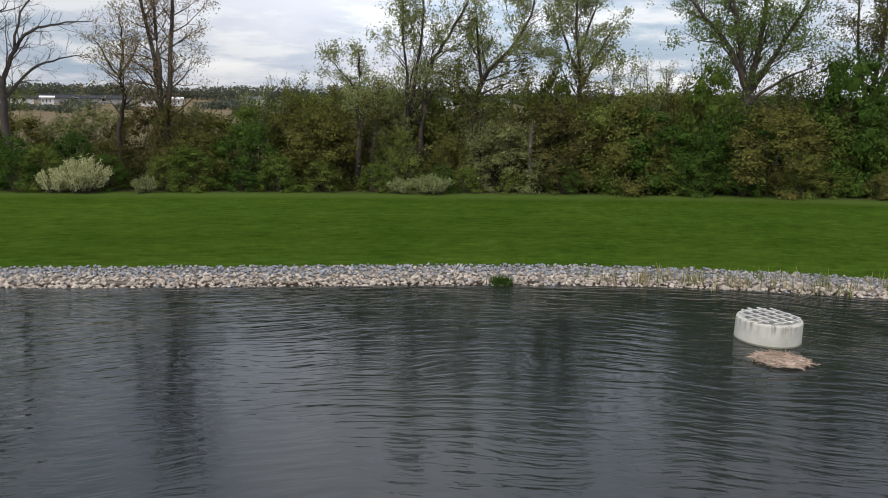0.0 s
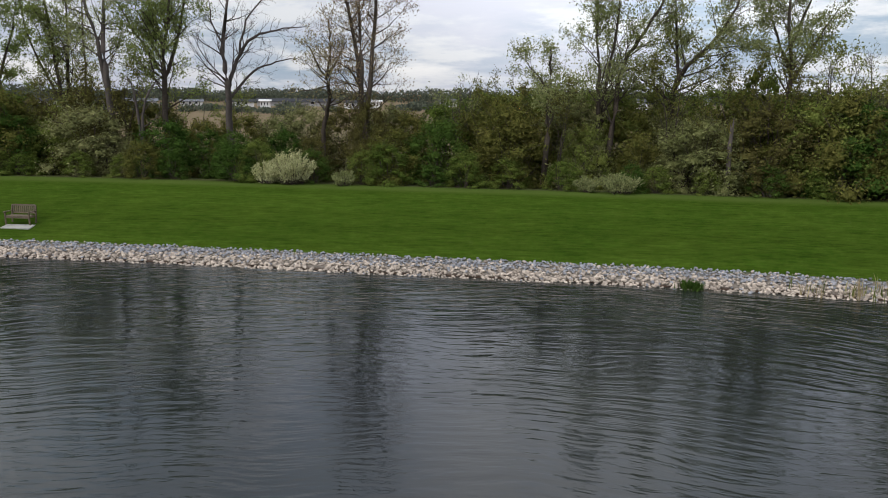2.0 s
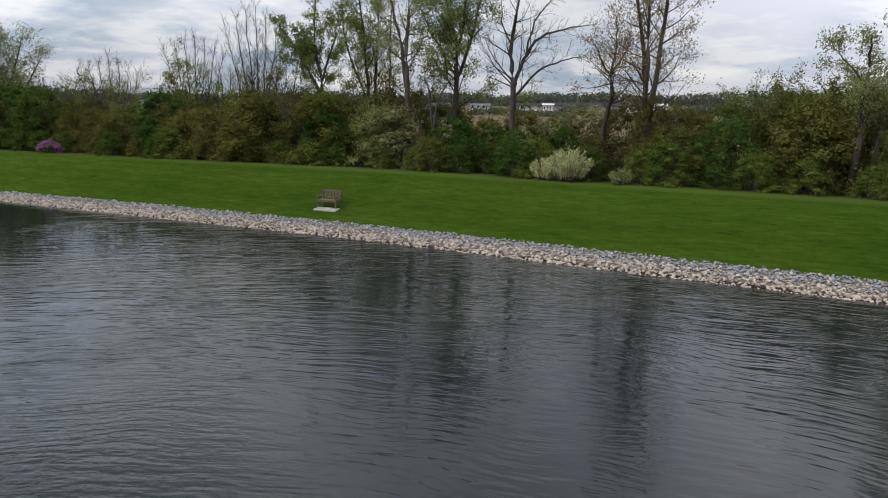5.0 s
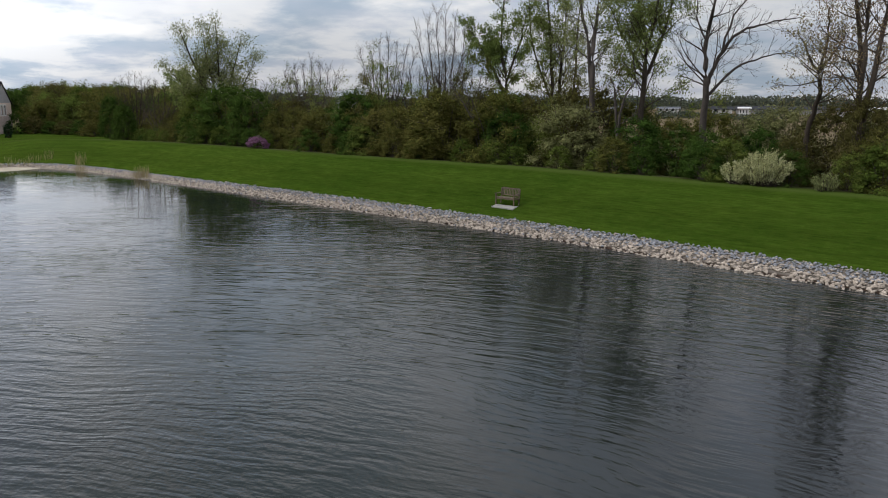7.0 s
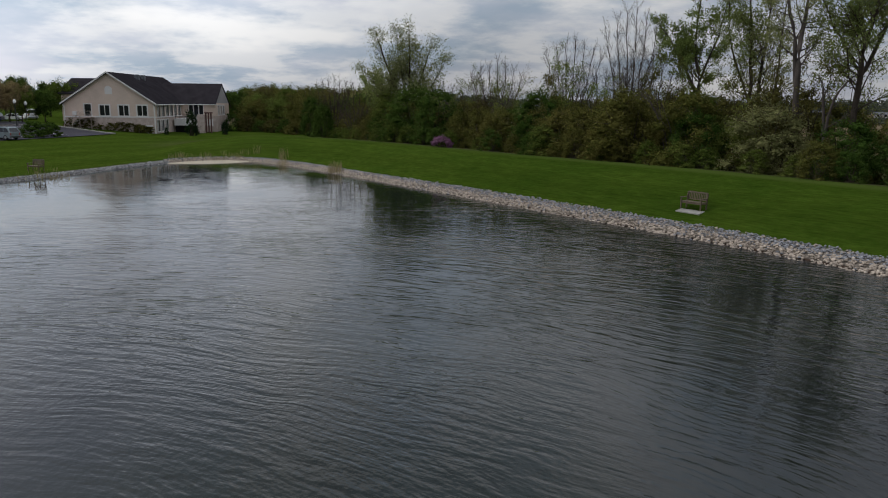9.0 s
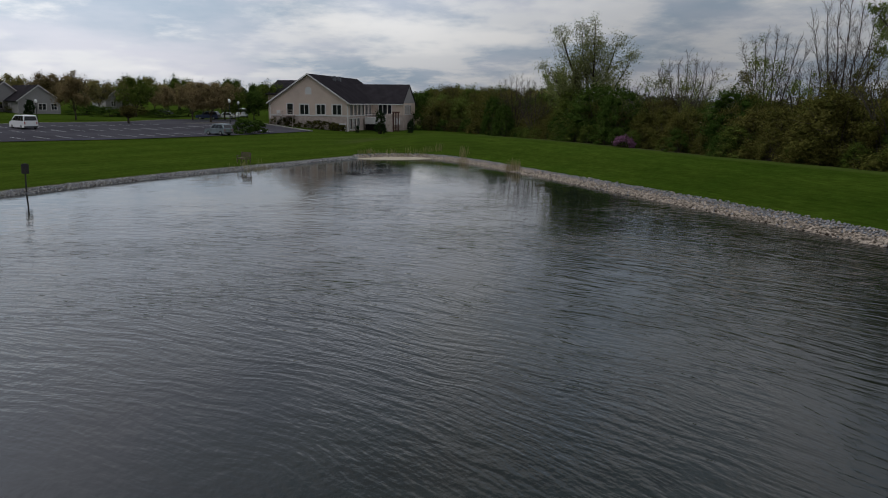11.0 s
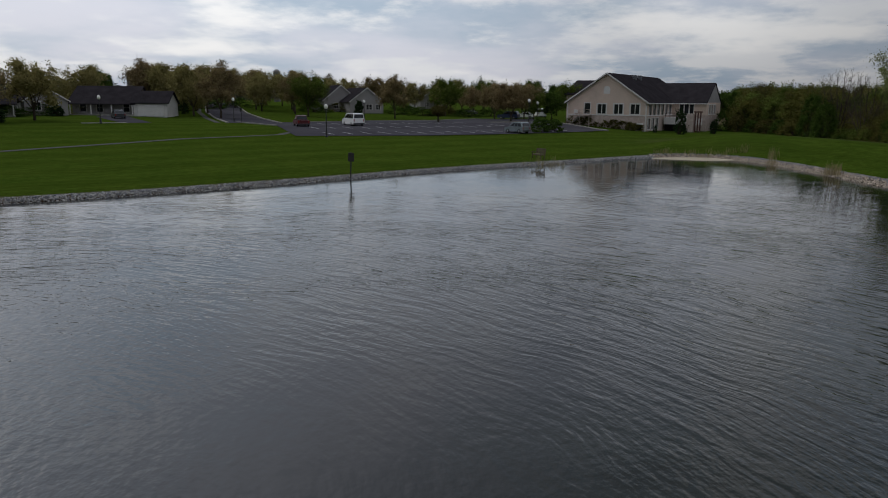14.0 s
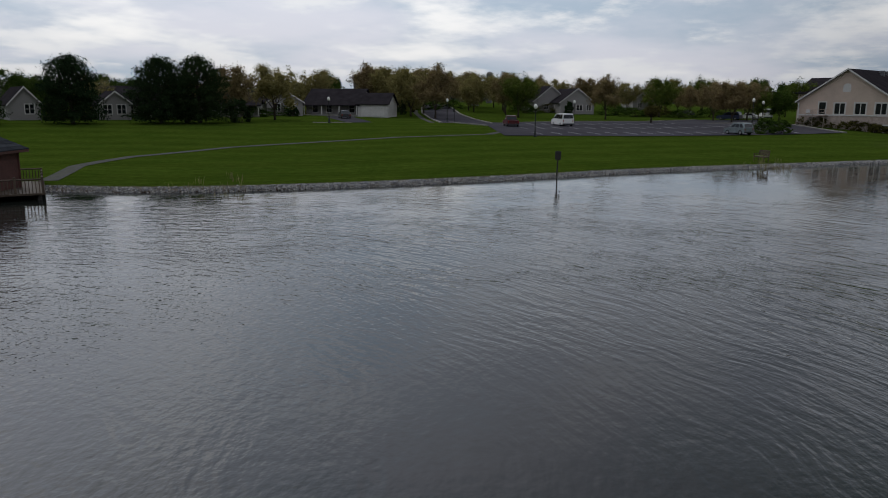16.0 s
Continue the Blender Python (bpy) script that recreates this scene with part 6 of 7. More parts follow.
    for k in range(3):
        px = 5.62 + 0.42 * k
        part("pergola_post", Shape().box(px - 0.10, 8.8, -0.5, px + 0.10, 9.0, 3.25), M["red_wood"], t, "dark brown post")
        part("post_panel", Shape().box(px + 0.12, 8.85, 1.0, px + 0.30, 8.95, 2.15), M["trim"], t)
    part("pergola_beam", Shape().box(5.4, 8.75, 3.1, 6.75, 9.05, 3.3), M["red_wood"], t)
    # roofs
    ov = 0.45
    k = (top - E) / (W / 2)
    roof = Shape()
    ez = E - ov * k
    slab_roof(roof, [(-W - ov, -ov, ez + 0.16), (-W / 2, -ov, top + 0.16), (-W / 2, deep + ov, top + 0.16), (-W - ov, deep + ov, ez + 0.16)][::-1])
    part("roof", roof, M["roofing"], t, "dark shingled roof")
    roof = Shape()
    slab_roof(roof, [(ov, -ov, ez + 0.16), (ov, deep + ov, ez + 0.16), (-W / 2, deep + ov, top + 0.16), (-W / 2, -ov, top + 0.16)])
    part("roof", roof, M["roofing"], t, "dark shingled roof")
    ym = (Y0 + Y1) / 2
    k2 = (wt - E) / ((Y1 - Y0) / 2)
    for y_, s_ in ((Y0 - ov, 1), (Y1 + ov, -1)):
        roof = Shape()
        c4 = [(-4.5, y_, E - ov * k2 + 0.15), (X1 + 0.12, y_, E - ov * k2 + 0.15), (X1 + 0.12, ym, wt + 0.15), (-4.5, ym, wt + 0.15)]
        slab_roof(roof, c4 if s_ > 0 else c4[::-1])
        part("roof", roof, M["roofing"], t, "dark shingled wing roof")
    # white rake boards, gutters and downpipes
    for sx in (-1, 1):
        x0 = -W / 2 + sx * (W / 2 + ov)
        r = Shape()
        r.add([(x0, -ov - 0.04, ez - 0.05), (-W / 2, -ov - 0.04, top - 0.05), (-W / 2, -ov - 0.04, top + 0.2), (x0, -ov - 0.04, ez + 0.2), (x0, -ov, ez - 0.05), (-W / 2, -ov, top - 0.05), (-W / 2, -ov, top + 0.2), (x0, -ov, ez + 0.2)],
              [(0, 1, 2, 3), (7, 6, 5, 4), (0, 4, 5, 1), (3, 2, 6, 7)])
        part("rake_board", r, M["trim"], t, "white rake board")
        part("downpipe", Shape().tube([(x0 - sx * ov * 0.6, -0.1, ez), (x0 - sx * ov, -0.1, ez - 0.4), (x0 - sx * ov, -0.1, -0.5)], [0.07, 0.07, 0.07], 6), M["trim"], t, "white downpipe")
    part("gutter", Shape().box(ov - 0.06, -ov, ez - 0.02, ov + 0.08, 15, ez + 0.14), M["trim"], t)
    part("gutter", Shape().box(0.4, Y0 - ov - 0.1, E - ov * k2 - 0.02, X1 + ov, Y0 - ov + 0.03, E - ov * k2 + 0.13), M["trim"], t)
    for y_ in (9.6, 12.6):
        part("roof_vent", Shape().box(-6.0, y_, top - 0.9, -5.3, y_ + 0.8, top + 0.1, bevel=0.1), M["silo"], t, "grey roof vent")


main_building()


def second_roof():
    t = thing("rear_building", pose(-176, -2.6, 1.2, 0, 0, 67.8), "low building with a dark roof behind the car park", "building")
    for p0, p1 in (((0, 0), (10, 0)), ((10, 0), (10, 14)), ((10, 14), (0, 14)), ((0, 14), (0, 0))):
        part("wall", wall(Shape(), p0, p1, -0.4, 6.2), M["stucco"], t)
    r = Shape()
    slab_roof(r, [(-0.5, -0.5, 6.1), (10.5, -0.5, 6.1), (10.5, 7, 9.4), (-0.5, 7, 9.4)])
    part("roof", r, M["roofing"], t)
    r = Shape()
    slab_roof(r, [(-0.5, 14.5, 6.1), (-0.5, 7, 9.4), (10.5, 7, 9.4), (10.5, 14.5, 6.1)])
    part("roof", r, M["roofing"], t)


second_roof()


def house(x, y, turn, wide, deep, eave, rise, siding, label, windows=((0.2, 1.2), (0.6, 1.2)), garage=None, porch=None, side_windows=(0.35, 0.65), chimney=False):
    """A one-storey house; its gable end faces -y, its ridge runs along y."""
    t = thing("house", pose(x, y, ground_at(x, y), 0, 0, turn), label, "house", "houses across the lawn")
    A, B = (-wide / 2, 0), (wide / 2, 0)
    hs = [(wide * f, 0.95, w, 1.35) for f, w in windows]
    part("wall", wall(Shape(), A, B, -0.5, eave, holes=hs), M[siding], t)
    for h in hs:
        window(t, A, B, h, 2, 0.12, bars=True)
    g = Shape()
    gable(g, A, B, eave, eave + rise)
    part("gable_wall", g, M[siding], t)
    sh = [(deep * f - 0.6, 0.95, 1.2, 1.35) for f in side_windows]
    for a, b in (((wide / 2, 0), (wide / 2, deep)), ((-wide / 2, deep), (-wide / 2, 0))):
        part("wall", wall(Shape(), a, b, -0.5, eave, holes=sh), M[siding], t)
        for h in sh:
            window(t, a, b, h, 2, 0.12, bars=True)
    part("wall", wall(Shape(), (wide / 2, deep), (-wide / 2, deep), -0.5, eave), M[siding], t)
    g = Shape()
    gable(g, (wide / 2, deep), (-wide / 2, deep), eave, eave + rise)
    part("gable_wall", g, M[siding], t)
    ov, k = 0.4, rise / (wide / 2)
    for sx in (1, -1):
        r = Shape()
        c4 = [(sx * (wide / 2 + ov), -ov, eave - ov * k + 0.15), (sx * (wide / 2 + ov), deep + ov, eave - ov * k + 0.15), (0, deep + ov, eave + rise + 0.15), (0, -ov, eave + rise + 0.15)]
        slab_roof(r, c4 if sx > 0 else c4[::-1])
        part("roof", r, M["roofing"], t, "dark shingled roof")
        x0 = sx * (wide / 2 + ov)
        b_ = Shape()
        b_.add([(x0, -ov - 0.03, eave - ov * k - 0.08), (0, -ov - 0.03, eave + rise - 0.08), (0, -ov - 0.03, eave + rise + 0.18), (x0, -ov - 0.03, eave - ov * k + 0.18)], [(0, 1, 2, 3)])
        b_.add([(x0, -ov, eave - ov * k - 0.08), (0, -ov, eave + rise - 0.08), (0, -ov, eave + rise + 0.18), (x0, -ov, eave - ov * k + 0.18)], [(3, 2, 1, 0)])
        part("rake_board", b_, M["trim"], t)
    if garage:
        gx, gw = garage
        d = part("garage_door", Shape().box(gx, -0.06, 0, gx + gw, 0.0, 2.2, bevel=0.03), M["trim"], t, "white panelled garage door")
        for r_ in range(4):
            part("door_panel", Shape().box(gx + 0.1, -0.09, 0.08 + 0.54 * r_, gx + gw - 0.1, -0.055, 0.56 + 0.54 * r_, bevel=0.02), M["trim"], d)
    if porch:
        px0, px1 = porch
        part("porch_roof", Shape().box(px0, -2.2, eave - 0.1, px1, 0.0, eave + 0.12), M["roofing"], t)
        for k_ in range(5):
            cx = px0 + 0.1 + (px1 - px0 - 0.2) * k_ / 4
            part("porch_post", Shape().box(cx - 0.07, -2.1, -0.2, cx + 0.07, -1.96, eave - 0.1), M["trim"], t)
    if chimney:
        part("chimney", Shape().box(-0.4, deep * 0.6, eave, 0.4, deep * 0.6 + 0.8, eave + rise + 0.9), M["stone_wall"], t)
    return t


def long_house(x, y, turn, long, deep, eave, rise, label, siding="siding_grey", porch=True):
    """A house seen along its eaves: ridge along x, porch on its -y side."""
    t = thing("house", pose(x, y, ground_at(x, y), 0, 0, turn), label, "house", "houses across the lawn")
    A, B = (0, 0), (long, 0)
    hs = [(long * f, 0.5, 1.1, 1.7) for f in ((0.12, 0.38, 0.80) if porch else ())]
    part("wall", wall(Shape(), A, B, -0.5, eave, holes=hs), M[siding], t)
    for h in hs:
        window(t, A, B, h, 1, 0.1, bars=True)
    for a, b in (((long, 0), (long, deep)), ((long, deep), (0, deep)), ((0, deep), (0, 0))):
        part("wall", wall(Shape(), a, b, -0.5, eave), M[siding], t)
    for a, b in (((long, 0), (long, deep)), ((0, deep), (0, 0))):
        g = Shape()
        gable(g, a, b, eave, eave + rise)
        part("gable_wall", g, M["siding_white"], t)
    ov, k = 0.4, rise / (deep / 2)
    front = Shape()
    fy, fz = (-1.9, eave - 1.0 * k) if porch else (-ov, eave - ov * k + 0.15)
    slab_roof(front, [(-ov, fy, fz), (long + ov, fy, fz), (long + ov, deep / 2, eave + rise + 0.15), (-ov, deep / 2, eave + rise + 0.15)])
    part("roof", front, M["roofing"], t, "dark shingled roof reaching over a porch")
    back = Shape()
    slab_roof(back, [(-ov, deep + ov, eave - ov * k), (-ov, deep / 2, eave + rise + 0.15), (long + ov, deep / 2, eave + rise + 0.15), (long + ov, deep + ov, eave - ov * k)])
    part("roof", back, M["roofing"], t, "dark shingled roof")
    for k_ in range(4 if porch else 0):
        cx = 0.2 + (long - 0.4) * k_ / 3
        part("porch_post", Shape().box(cx - 0.08, -1.8, -0.2, cx + 0.08, -1.64, eave - 1.0 * k), M["trim"], t)
    if porch:
        part("porch_floor", Shape().box(0, -1.9, -0.4, long, 0, 0.1), M["pad"], t)
    return t


# the house with a garage, its neighbours, and those by the road; turns are set so that their fronts face the pond
long_house(-125.0, -93.0, 106, 11.5, 9, 2.6, 2.6, "low grey house with a porch under a dark roof")
gar = long_house(-126.6, -81.5, 106, 6.2, 7.5, 2.6, 2.0, "pale garage wing with a wide white door", "siding_white", porch=False)
door = part("garage_door", Shape().box(0.7, -0.06, 0, 5.5, 0.0, 2.15, bevel=0.03), M["trim"], gar, "white panelled garage door")
for r_ in range(4):
    part("door_panel", Shape().box(0.8, -0.09, 0.06 + 0.53 * r_, 5.4, -0.055, 0.54 + 0.53 * r_, bevel=0.02), M["trim"], door)
house(-161.0, -99.0, 118, 12, 12, 2.8, 3.6, "siding_grey", "grey gabled house behind the garage")
house(-117.5, -92.5, 140, 7.0, 10, 2.6, 2.2, "siding_grey", "low grey gabled house beside a tree")
house(-190.6, -54.9, 125, 9.2, 16, 3.1, 3.4, "siding_grey", "grey gabled house behind the car park", windows=((0.18, 1.2), (0.48, 1.6), (0.78, 1.2)))
house(-195.0, -63.5, 125, 9.5, 14, 3.1, 3.9, "siding_grey", "grey gabled house with a steep dark roof", windows=((0.3, 1.2),))
house(-236.5, -46.5, 118, 7.5, 14, 3.1, 3.2, "siding_grey", "small grey gabled house among trees")
house(-81.5, -97.0, 150, 4.6, 8, 2.5, 1.8, "siding_grey", "low grey gabled house between dark pines", windows=((0.12, 1.2), (0.56, 1.2)))
long_house(-85.5, -107.5, 138, 14, 9, 2.6, 2.6, "low dark-roofed house behind pines", "siding_white")
house(-71.8, -104.6, 156, 4.2, 9, 2.5, 2.3, "siding_grey", "pale grey gabled house behind a large tree", windows=((0.5, 1.2),))
long_house(-103.0, -101.0, 128, 11, 8, 2.5, 1.9, "low grey house behind small trees")


def silo(x, y, tall, radius, label):
    t = thing("silo", pose(x, y, ground_at(x, y)), label, "silo", "silos on the horizon")
    part("shaft", Shape().lathe([(radius, -1)] + [(radius + (0.05 if k % 2 else 0), tall * (k + 1) / 14) for k in range(14)], 20), M["silo"], t)
    part("dome", Shape().lathe([(radius * math.cos(a), tall + radius * 0.7 * math.sin(a)) for a in np.linspace(0, math.pi / 2, 6)], 20), M["siding_grey"], t, "pale domed cap", smoothed=True)


silo(-218.3, -140.8, 9.2, 1.25, "dark ribbed farm silo with a pale domed cap")
silo(-304.1, -127.6, 12.6, 1.35, "dark ribbed farm silo among distant trees")


def street_lamp(x, y, tall=4.2):
    t = thing("street_lamp", pose(x, y, ground_at(x, y)), "slim black lamp post with a white globe lantern", "street lamp", "lamps of the car park")
    part("base", Shape().lathe([(0.20, -0.2), (0.20, 0.12), (0.14, 0.25), (0.13, 0.65), (0.09, 0.72)], 12), M["black_iron"], t)
    part("pole", Shape().tube([(0, 0, 0.6), (0, 0, tall - 0.75)], [0.075, 0.055], 10), M["black_iron"], t)
    part("collar", Shape().lathe([(0.06, tall - 0.80), (0.15, tall - 0.72), (0.16, tall - 0.66), (0.10, tall - 0.63)], 12), M["black_iron"], t)
    part("globe", Shape().lathe([(0.12, tall - 0.64), (0.22, tall - 0.52), (0.25, tall - 0.36), (0.20, tall - 0.18), (0.10, tall - 0.05), (0.02, tall)], 14), M["globe"], t, "white lantern globe", smoothed=True)
    part("finial", Shape().lathe([(0.06, tall - 0.03), (0.03, tall + 0.06), (0.005, tall + 0.16)], 8), M["black_iron"], t)


for lx, ly in ((-91.3, -31.6), (-137.9, -40.2), (-152.7, -8.0), (-100.2, -70.0), (-134.5, -8.5), (-122.5, -59.5)):
    street_lamp(lx, ly)


def street_sign(x, y, turn):
    t = thing("street_sign", pose(x, y, ground_at(x, y), 0, 0, turn), "dark octagonal sign seen from behind on a post", "sign")
    part("post", Shape().box(-0.04, -0.04, -0.3, 0.04, 0.04, 2.5), M["black_iron"], t)
    part("plate", Shape().lathe([(0.0, -0.01), (0.38, -0.01), (0.38, 0.01), (0.0, 0.01)], 8).moved(pose(0, -0.06, 2.15, 90, 0, 0)), M["black_iron"], t, "grey back of an octagonal plate")


street_sign(-121.5, -57.6, 60)


def car(x, y, turn, paint, label, long=4.6, high=1.5, wide=1.8, style="saloon"):
    """Side outline swept across the width, with glass, wheels, lamps. It points along +x."""
    t = thing("car", pose(x, y, ground_at(x, y) + 0.04, 0, 0, turn), label, "car", "parked vehicles")
    L, H, w = long, high, wide / 2
    sill, belt = 0.28, 0.58 * H
    if style == "van":
        low = [(-L / 2, sill), (-L / 2, belt), (L * 0.30, belt), (L * 0.47, belt * 0.9), (L / 2, belt * 0.72), (L / 2, sill)]
        cab = [(-L / 2 + 0.02, belt), (-L / 2 + 0.10, H * 0.97), (-L / 2 + 0.35, H), (L * 0.12, H), (L * 0.19, H * 0.96), (L * 0.32, belt)]
    elif style == "pickup":
        low = [(-L / 2, sill + 0.15), (-L / 2, belt), (L * 0.22, belt), (L * 0.46, belt * 0.92), (L / 2, belt * 0.78), (L / 2, sill)]
        cab = [(-L * 0.16, belt), (-L * 0.13, H * 0.96), (-L * 0.09, H), (L * 0.08, H), (L * 0.12, H * 0.96), (L * 0.23, belt)]
    elif style == "suv":
        low = [(-L / 2, sill), (-L / 2, belt), (L * 0.2, belt), (L * 0.45, belt * 0.92), (L / 2, belt * 0.7), (L / 2, sill)]
        cab = [(-L / 2 + 0.05, belt), (-L * 0.42, H * 0.96), (-L * 0.36, H), (L * 0.05, H), (L * 0.10, H * 0.97), (L * 0.24, belt)]
    else:
        low = [(-L / 2, sill), (-L / 2, belt * 0.97), (-L * 0.3, belt), (L * 0.2, belt), (L * 0.45, belt * 0.9), (L / 2, belt * 0.66), (L / 2, sill)]
        cab = [(-L * 0.36, belt), (-L * 0.22, H * 0.97), (-L * 0.15, H), (L * 0.02, H), (L * 0.07, H * 0.97), (L * 0.24, belt)]

    def sweep(line, y0, y1):
        s = Shape()
        n = len(line)
        inner = 0.06
        v = [(px, -y0 if pz < belt + 0.01 else -y1, pz) for px, pz in line] + [(px, y0 if pz < belt + 0.01 else y1, pz) for px, pz in line]
        f = [tuple(range(n)), tuple(range(2 * n - 1, n - 1, -1))] + [(k, n + k, n + (k + 1) % n, (k + 1) % n) for k in range(n)]
        return s.add(v, f)

    body = part("body", sweep(low, w, w), M[paint], t)
    part("cabin", sweep(cab, w * 0.97, w * 0.82), M[paint], t)
    # side glass, split by pillars
    n_glass = {"van": 4, "suv": 3, "saloon": 2, "pickup": 1}[style]
    x0, x1 = cab[0][0] + 0.12, cab[-1][0] - 0.12
    tx0, tx1 = cab[2][0] + 0.02, cab[3][0] - 0.02
    for sy in (-1, 1):
        for k in range(n_glass):
            a0, a1 = k / n_glass, (k + 1) / n_glass
            g = 0.03
            zb, zt = belt + 0.05, H - 0.12
            q = [(x0 + (x1 - x0) * a0 + g, zb), (x0 + (x1 - x0) * a1 - g, zb), (tx0 + (tx1 - tx0) * a1 - g, zt), (tx0 + (tx1 - tx0) * a0 + g, zt)]
            pts = []
            for px, pz in q:
                f_ = (pz - belt) / (H - belt)
                pts.append((px, sy * (w * 0.97 + (w * 0.82 - w * 0.97) * f_ + 0.012), pz))
            s = Shape().add(pts, [(0, 1, 2, 3) if sy < 0 else (3, 2, 1, 0)])
            s.add([(px, py - sy * 0.02, pz) for px, py, pz in pts], [(3, 2, 1, 0) if sy < 0 else (0, 1, 2, 3)])
            part("side_window", s, M["glass_dark"], t)
    for (pa, pb), nm in (((cab[-1], cab[-2]), "windscreen"), ((cab[0], cab[1]), "rear_window")):
        out_ = 0.015 if nm == "windscreen" else -0.015
        pts = [(pa[0] + (pb[0] - pa[0]) * 0.12 + out_, -w * 0.86, pa[1] + (pb[1] - pa[1]) * 0.12), (pa[0] + (pb[0] - pa[0]) * 0.12 + out_, w * 0.86, pa[1] + (pb[1] - pa[1]) * 0.12),
               (pa[0] + (pb[0] - pa[0]) * 0.88 + out_, w * 0.74, pa[1] + (pb[1] - pa[1]) * 0.88), (pa[0] + (pb[0] - pa[0]) * 0.88 + out_, -w * 0.74, pa[1] + (pb[1] - pa[1]) * 0.88)]
        s = Shape().add(pts, [(0, 1, 2, 3), (3, 2, 1, 0)] if False else [(0, 1, 2, 3) if nm == "windscreen" else (3, 2, 1, 0)])
        part(nm, s, M["glass_dark"], t)
    for sx in (-0.31, 0.31):
        for sy in (-1, 1):
            wh = part("wheel", Shape().lathe([(0.0, -0.1), (0.30, -0.1), (0.33, -0.06), (0.33, 0.06), (0.30, 0.1), (0.0, 0.1)], 18).moved(pose(L * sx, sy * (w - 0.08), 0.33, 90, 0, 0)), M["tyre"], t)
            part("rim", Shape().lathe([(0.0, 0.115), (0.18, 0.115), (0.20, 0.09)], 12).moved(pose(L * sx, sy * (w - 0.08), 0.33, 90 if sy < 0 else -90, 0, 0)), M["rim"], wh)
    for sy in (-1, 1):
        part("headlight", Shape().box(L / 2 - 0.10, sy * w * 0.72 - 0.16, belt * 0.62, L / 2 + 0.015, sy * w * 0.72 + 0.16, belt * 0.78, bevel=0.03), M["head_clear"], t)
        part("tail_light", Shape().box(-L / 2 - 0.015, sy * w * 0.82 - 0.08, belt * 0.62, -L / 2 + 0.06, sy * w * 0.82 + 0.08, belt * 0.95, bevel=0.02), M["tail_red"], t)
    for sx in (-1, 1):
        part("bumper", Shape().box(sx * L / 2 - 0.10, -w * 0.96, 0.30, sx * L / 2 + 0.06, w * 0.96, 0.50, bevel=0.04), M["dark_paint"], t)
    return t


car(-120.4, -37.0, 217, "white_paint", "white full-size passenger van with dark windows", 5.5, 2.05, 2.0, "van")
car(-113.6, -43.6, 210, "red_paint", "dark red pickup truck parked at the lot's edge", 5.2, 1.75, 1.9, "pickup")
car(-111.9, -8.7, 230, "silver_paint", "grey-green compact off-road car beside a hedge", 3.8, 1.65, 1.75, "suv")
car(-170.0, -15.4, 255, "blue_paint", "dark blue minivan parked below trees", 4.9, 1.75, 1.9, "suv")
car(-176.0, -12.0, 255, "white_paint", "white saloon car parked below trees", 4.8, 1.45, 1.8, "saloon")
car(-183.0, -9.0, 194, "white_paint", "white delivery van behind the planting", 5.5, 2.2, 2.0, "van")
car(-196.0, -28.5, 250, "dark_paint", "dark car parked beyond the lawn", 4.6, 1.45, 1.8, "saloon")
car(-117.0, -78.3, 222, "dark_paint", "dark car on a drive before a house", 4.7, 1.45, 1.8, "saloon")
car(-222.0, -98.0, 20, "white_paint", "white car parked beside the road", 4.7, 1.45, 1.8, "saloon")
draped("driveway", [(-103.5, -68.6), (-108, -66.5), (-123, -80), (-131, -85), (-127.5, -88), (-119, -84)], M["asphalt"], "dark asphalt driveway before a garage", "driveway", 0.035)
ribbon("sidewalk", [(-98.5, -72.0), (-104.5, -68.6)], 1.2, M["pad"], "short pale concrete apron", "sidewalk", 0.06)

# hedges and planting by the building
for hx, hy, hw, hh, lf in ((-115.4, -5.4, 3.6, 2.3, "leaf_deep"), (-117.0, -3.4, 2.8, 2.0, "leaf_deep")):
    shrub("hedge_shrub", hx, hy, int(300 + hx), hw, hh, lf, "dark clipped evergreen shrub beside the car park", leaves=2200, leaf_size=0.2, lumps=24)
rng_h = np.random.default_rng(9)
bed = shrub("hedge_shrub", -125.0, 9.0, 320, 2.0, 1.3, "leaf_bronze", "rounded reddish shrub along the building", leaves=2200, leaf_size=0.13, lumps=22, group="shrubs along the building")
for k in range(9):
    u = k / 8
    px, py = -126.1 - 4.6 * u + 1.0, 10.4 - 11.2 * u
    c = copy_thing(bed, pose(px, py, ground_at(px, py), 0, 0, rng_h.uniform(0, 360)))
    c.scale = (rng_h.uniform(0.7, 1.2),) * 3
upright = shrub("evergreen_shrub", -120.5, 15.9, 330, 2.0, 3.9, "needle", "dark upright evergreen before the building's terrace", leaves=4200, leaf_size=0.13, lumps=34)
for px, py, sc in ((-124.2, 21.6, 0.55), (-122.6, 12.4, 0.3)):
    copy_thing(upright, pose(px, py, ground_at(px, py), 0, 0, rng_h.uniform(0, 360))).scale = (sc * 1.2, sc * 1.2, sc)


for k_, x_, y_, w_, h_ in ((5, -139.5, 25.4, 3.6, 3.4), (4, -137.0, 27.6, 4.0, 3.0), (1, -141.5, 29.0, 4.4, 4.2), (5, -134.5, 29.6, 3.6, 2.2), (4, -131.0, 31.0, 4.2, 2.4), (1, -127.0, 32.6, 4.4, 2.6), (6, -122.5, 33.0, 4.6, 2.8)):
    copy_thing(protos[k_], pose(x_, y_, ground_at(x_, y_) - 0.1, 0, 0, 50 * k_)).scale = (w_ / 4, w_ / 4, h_ / 4)

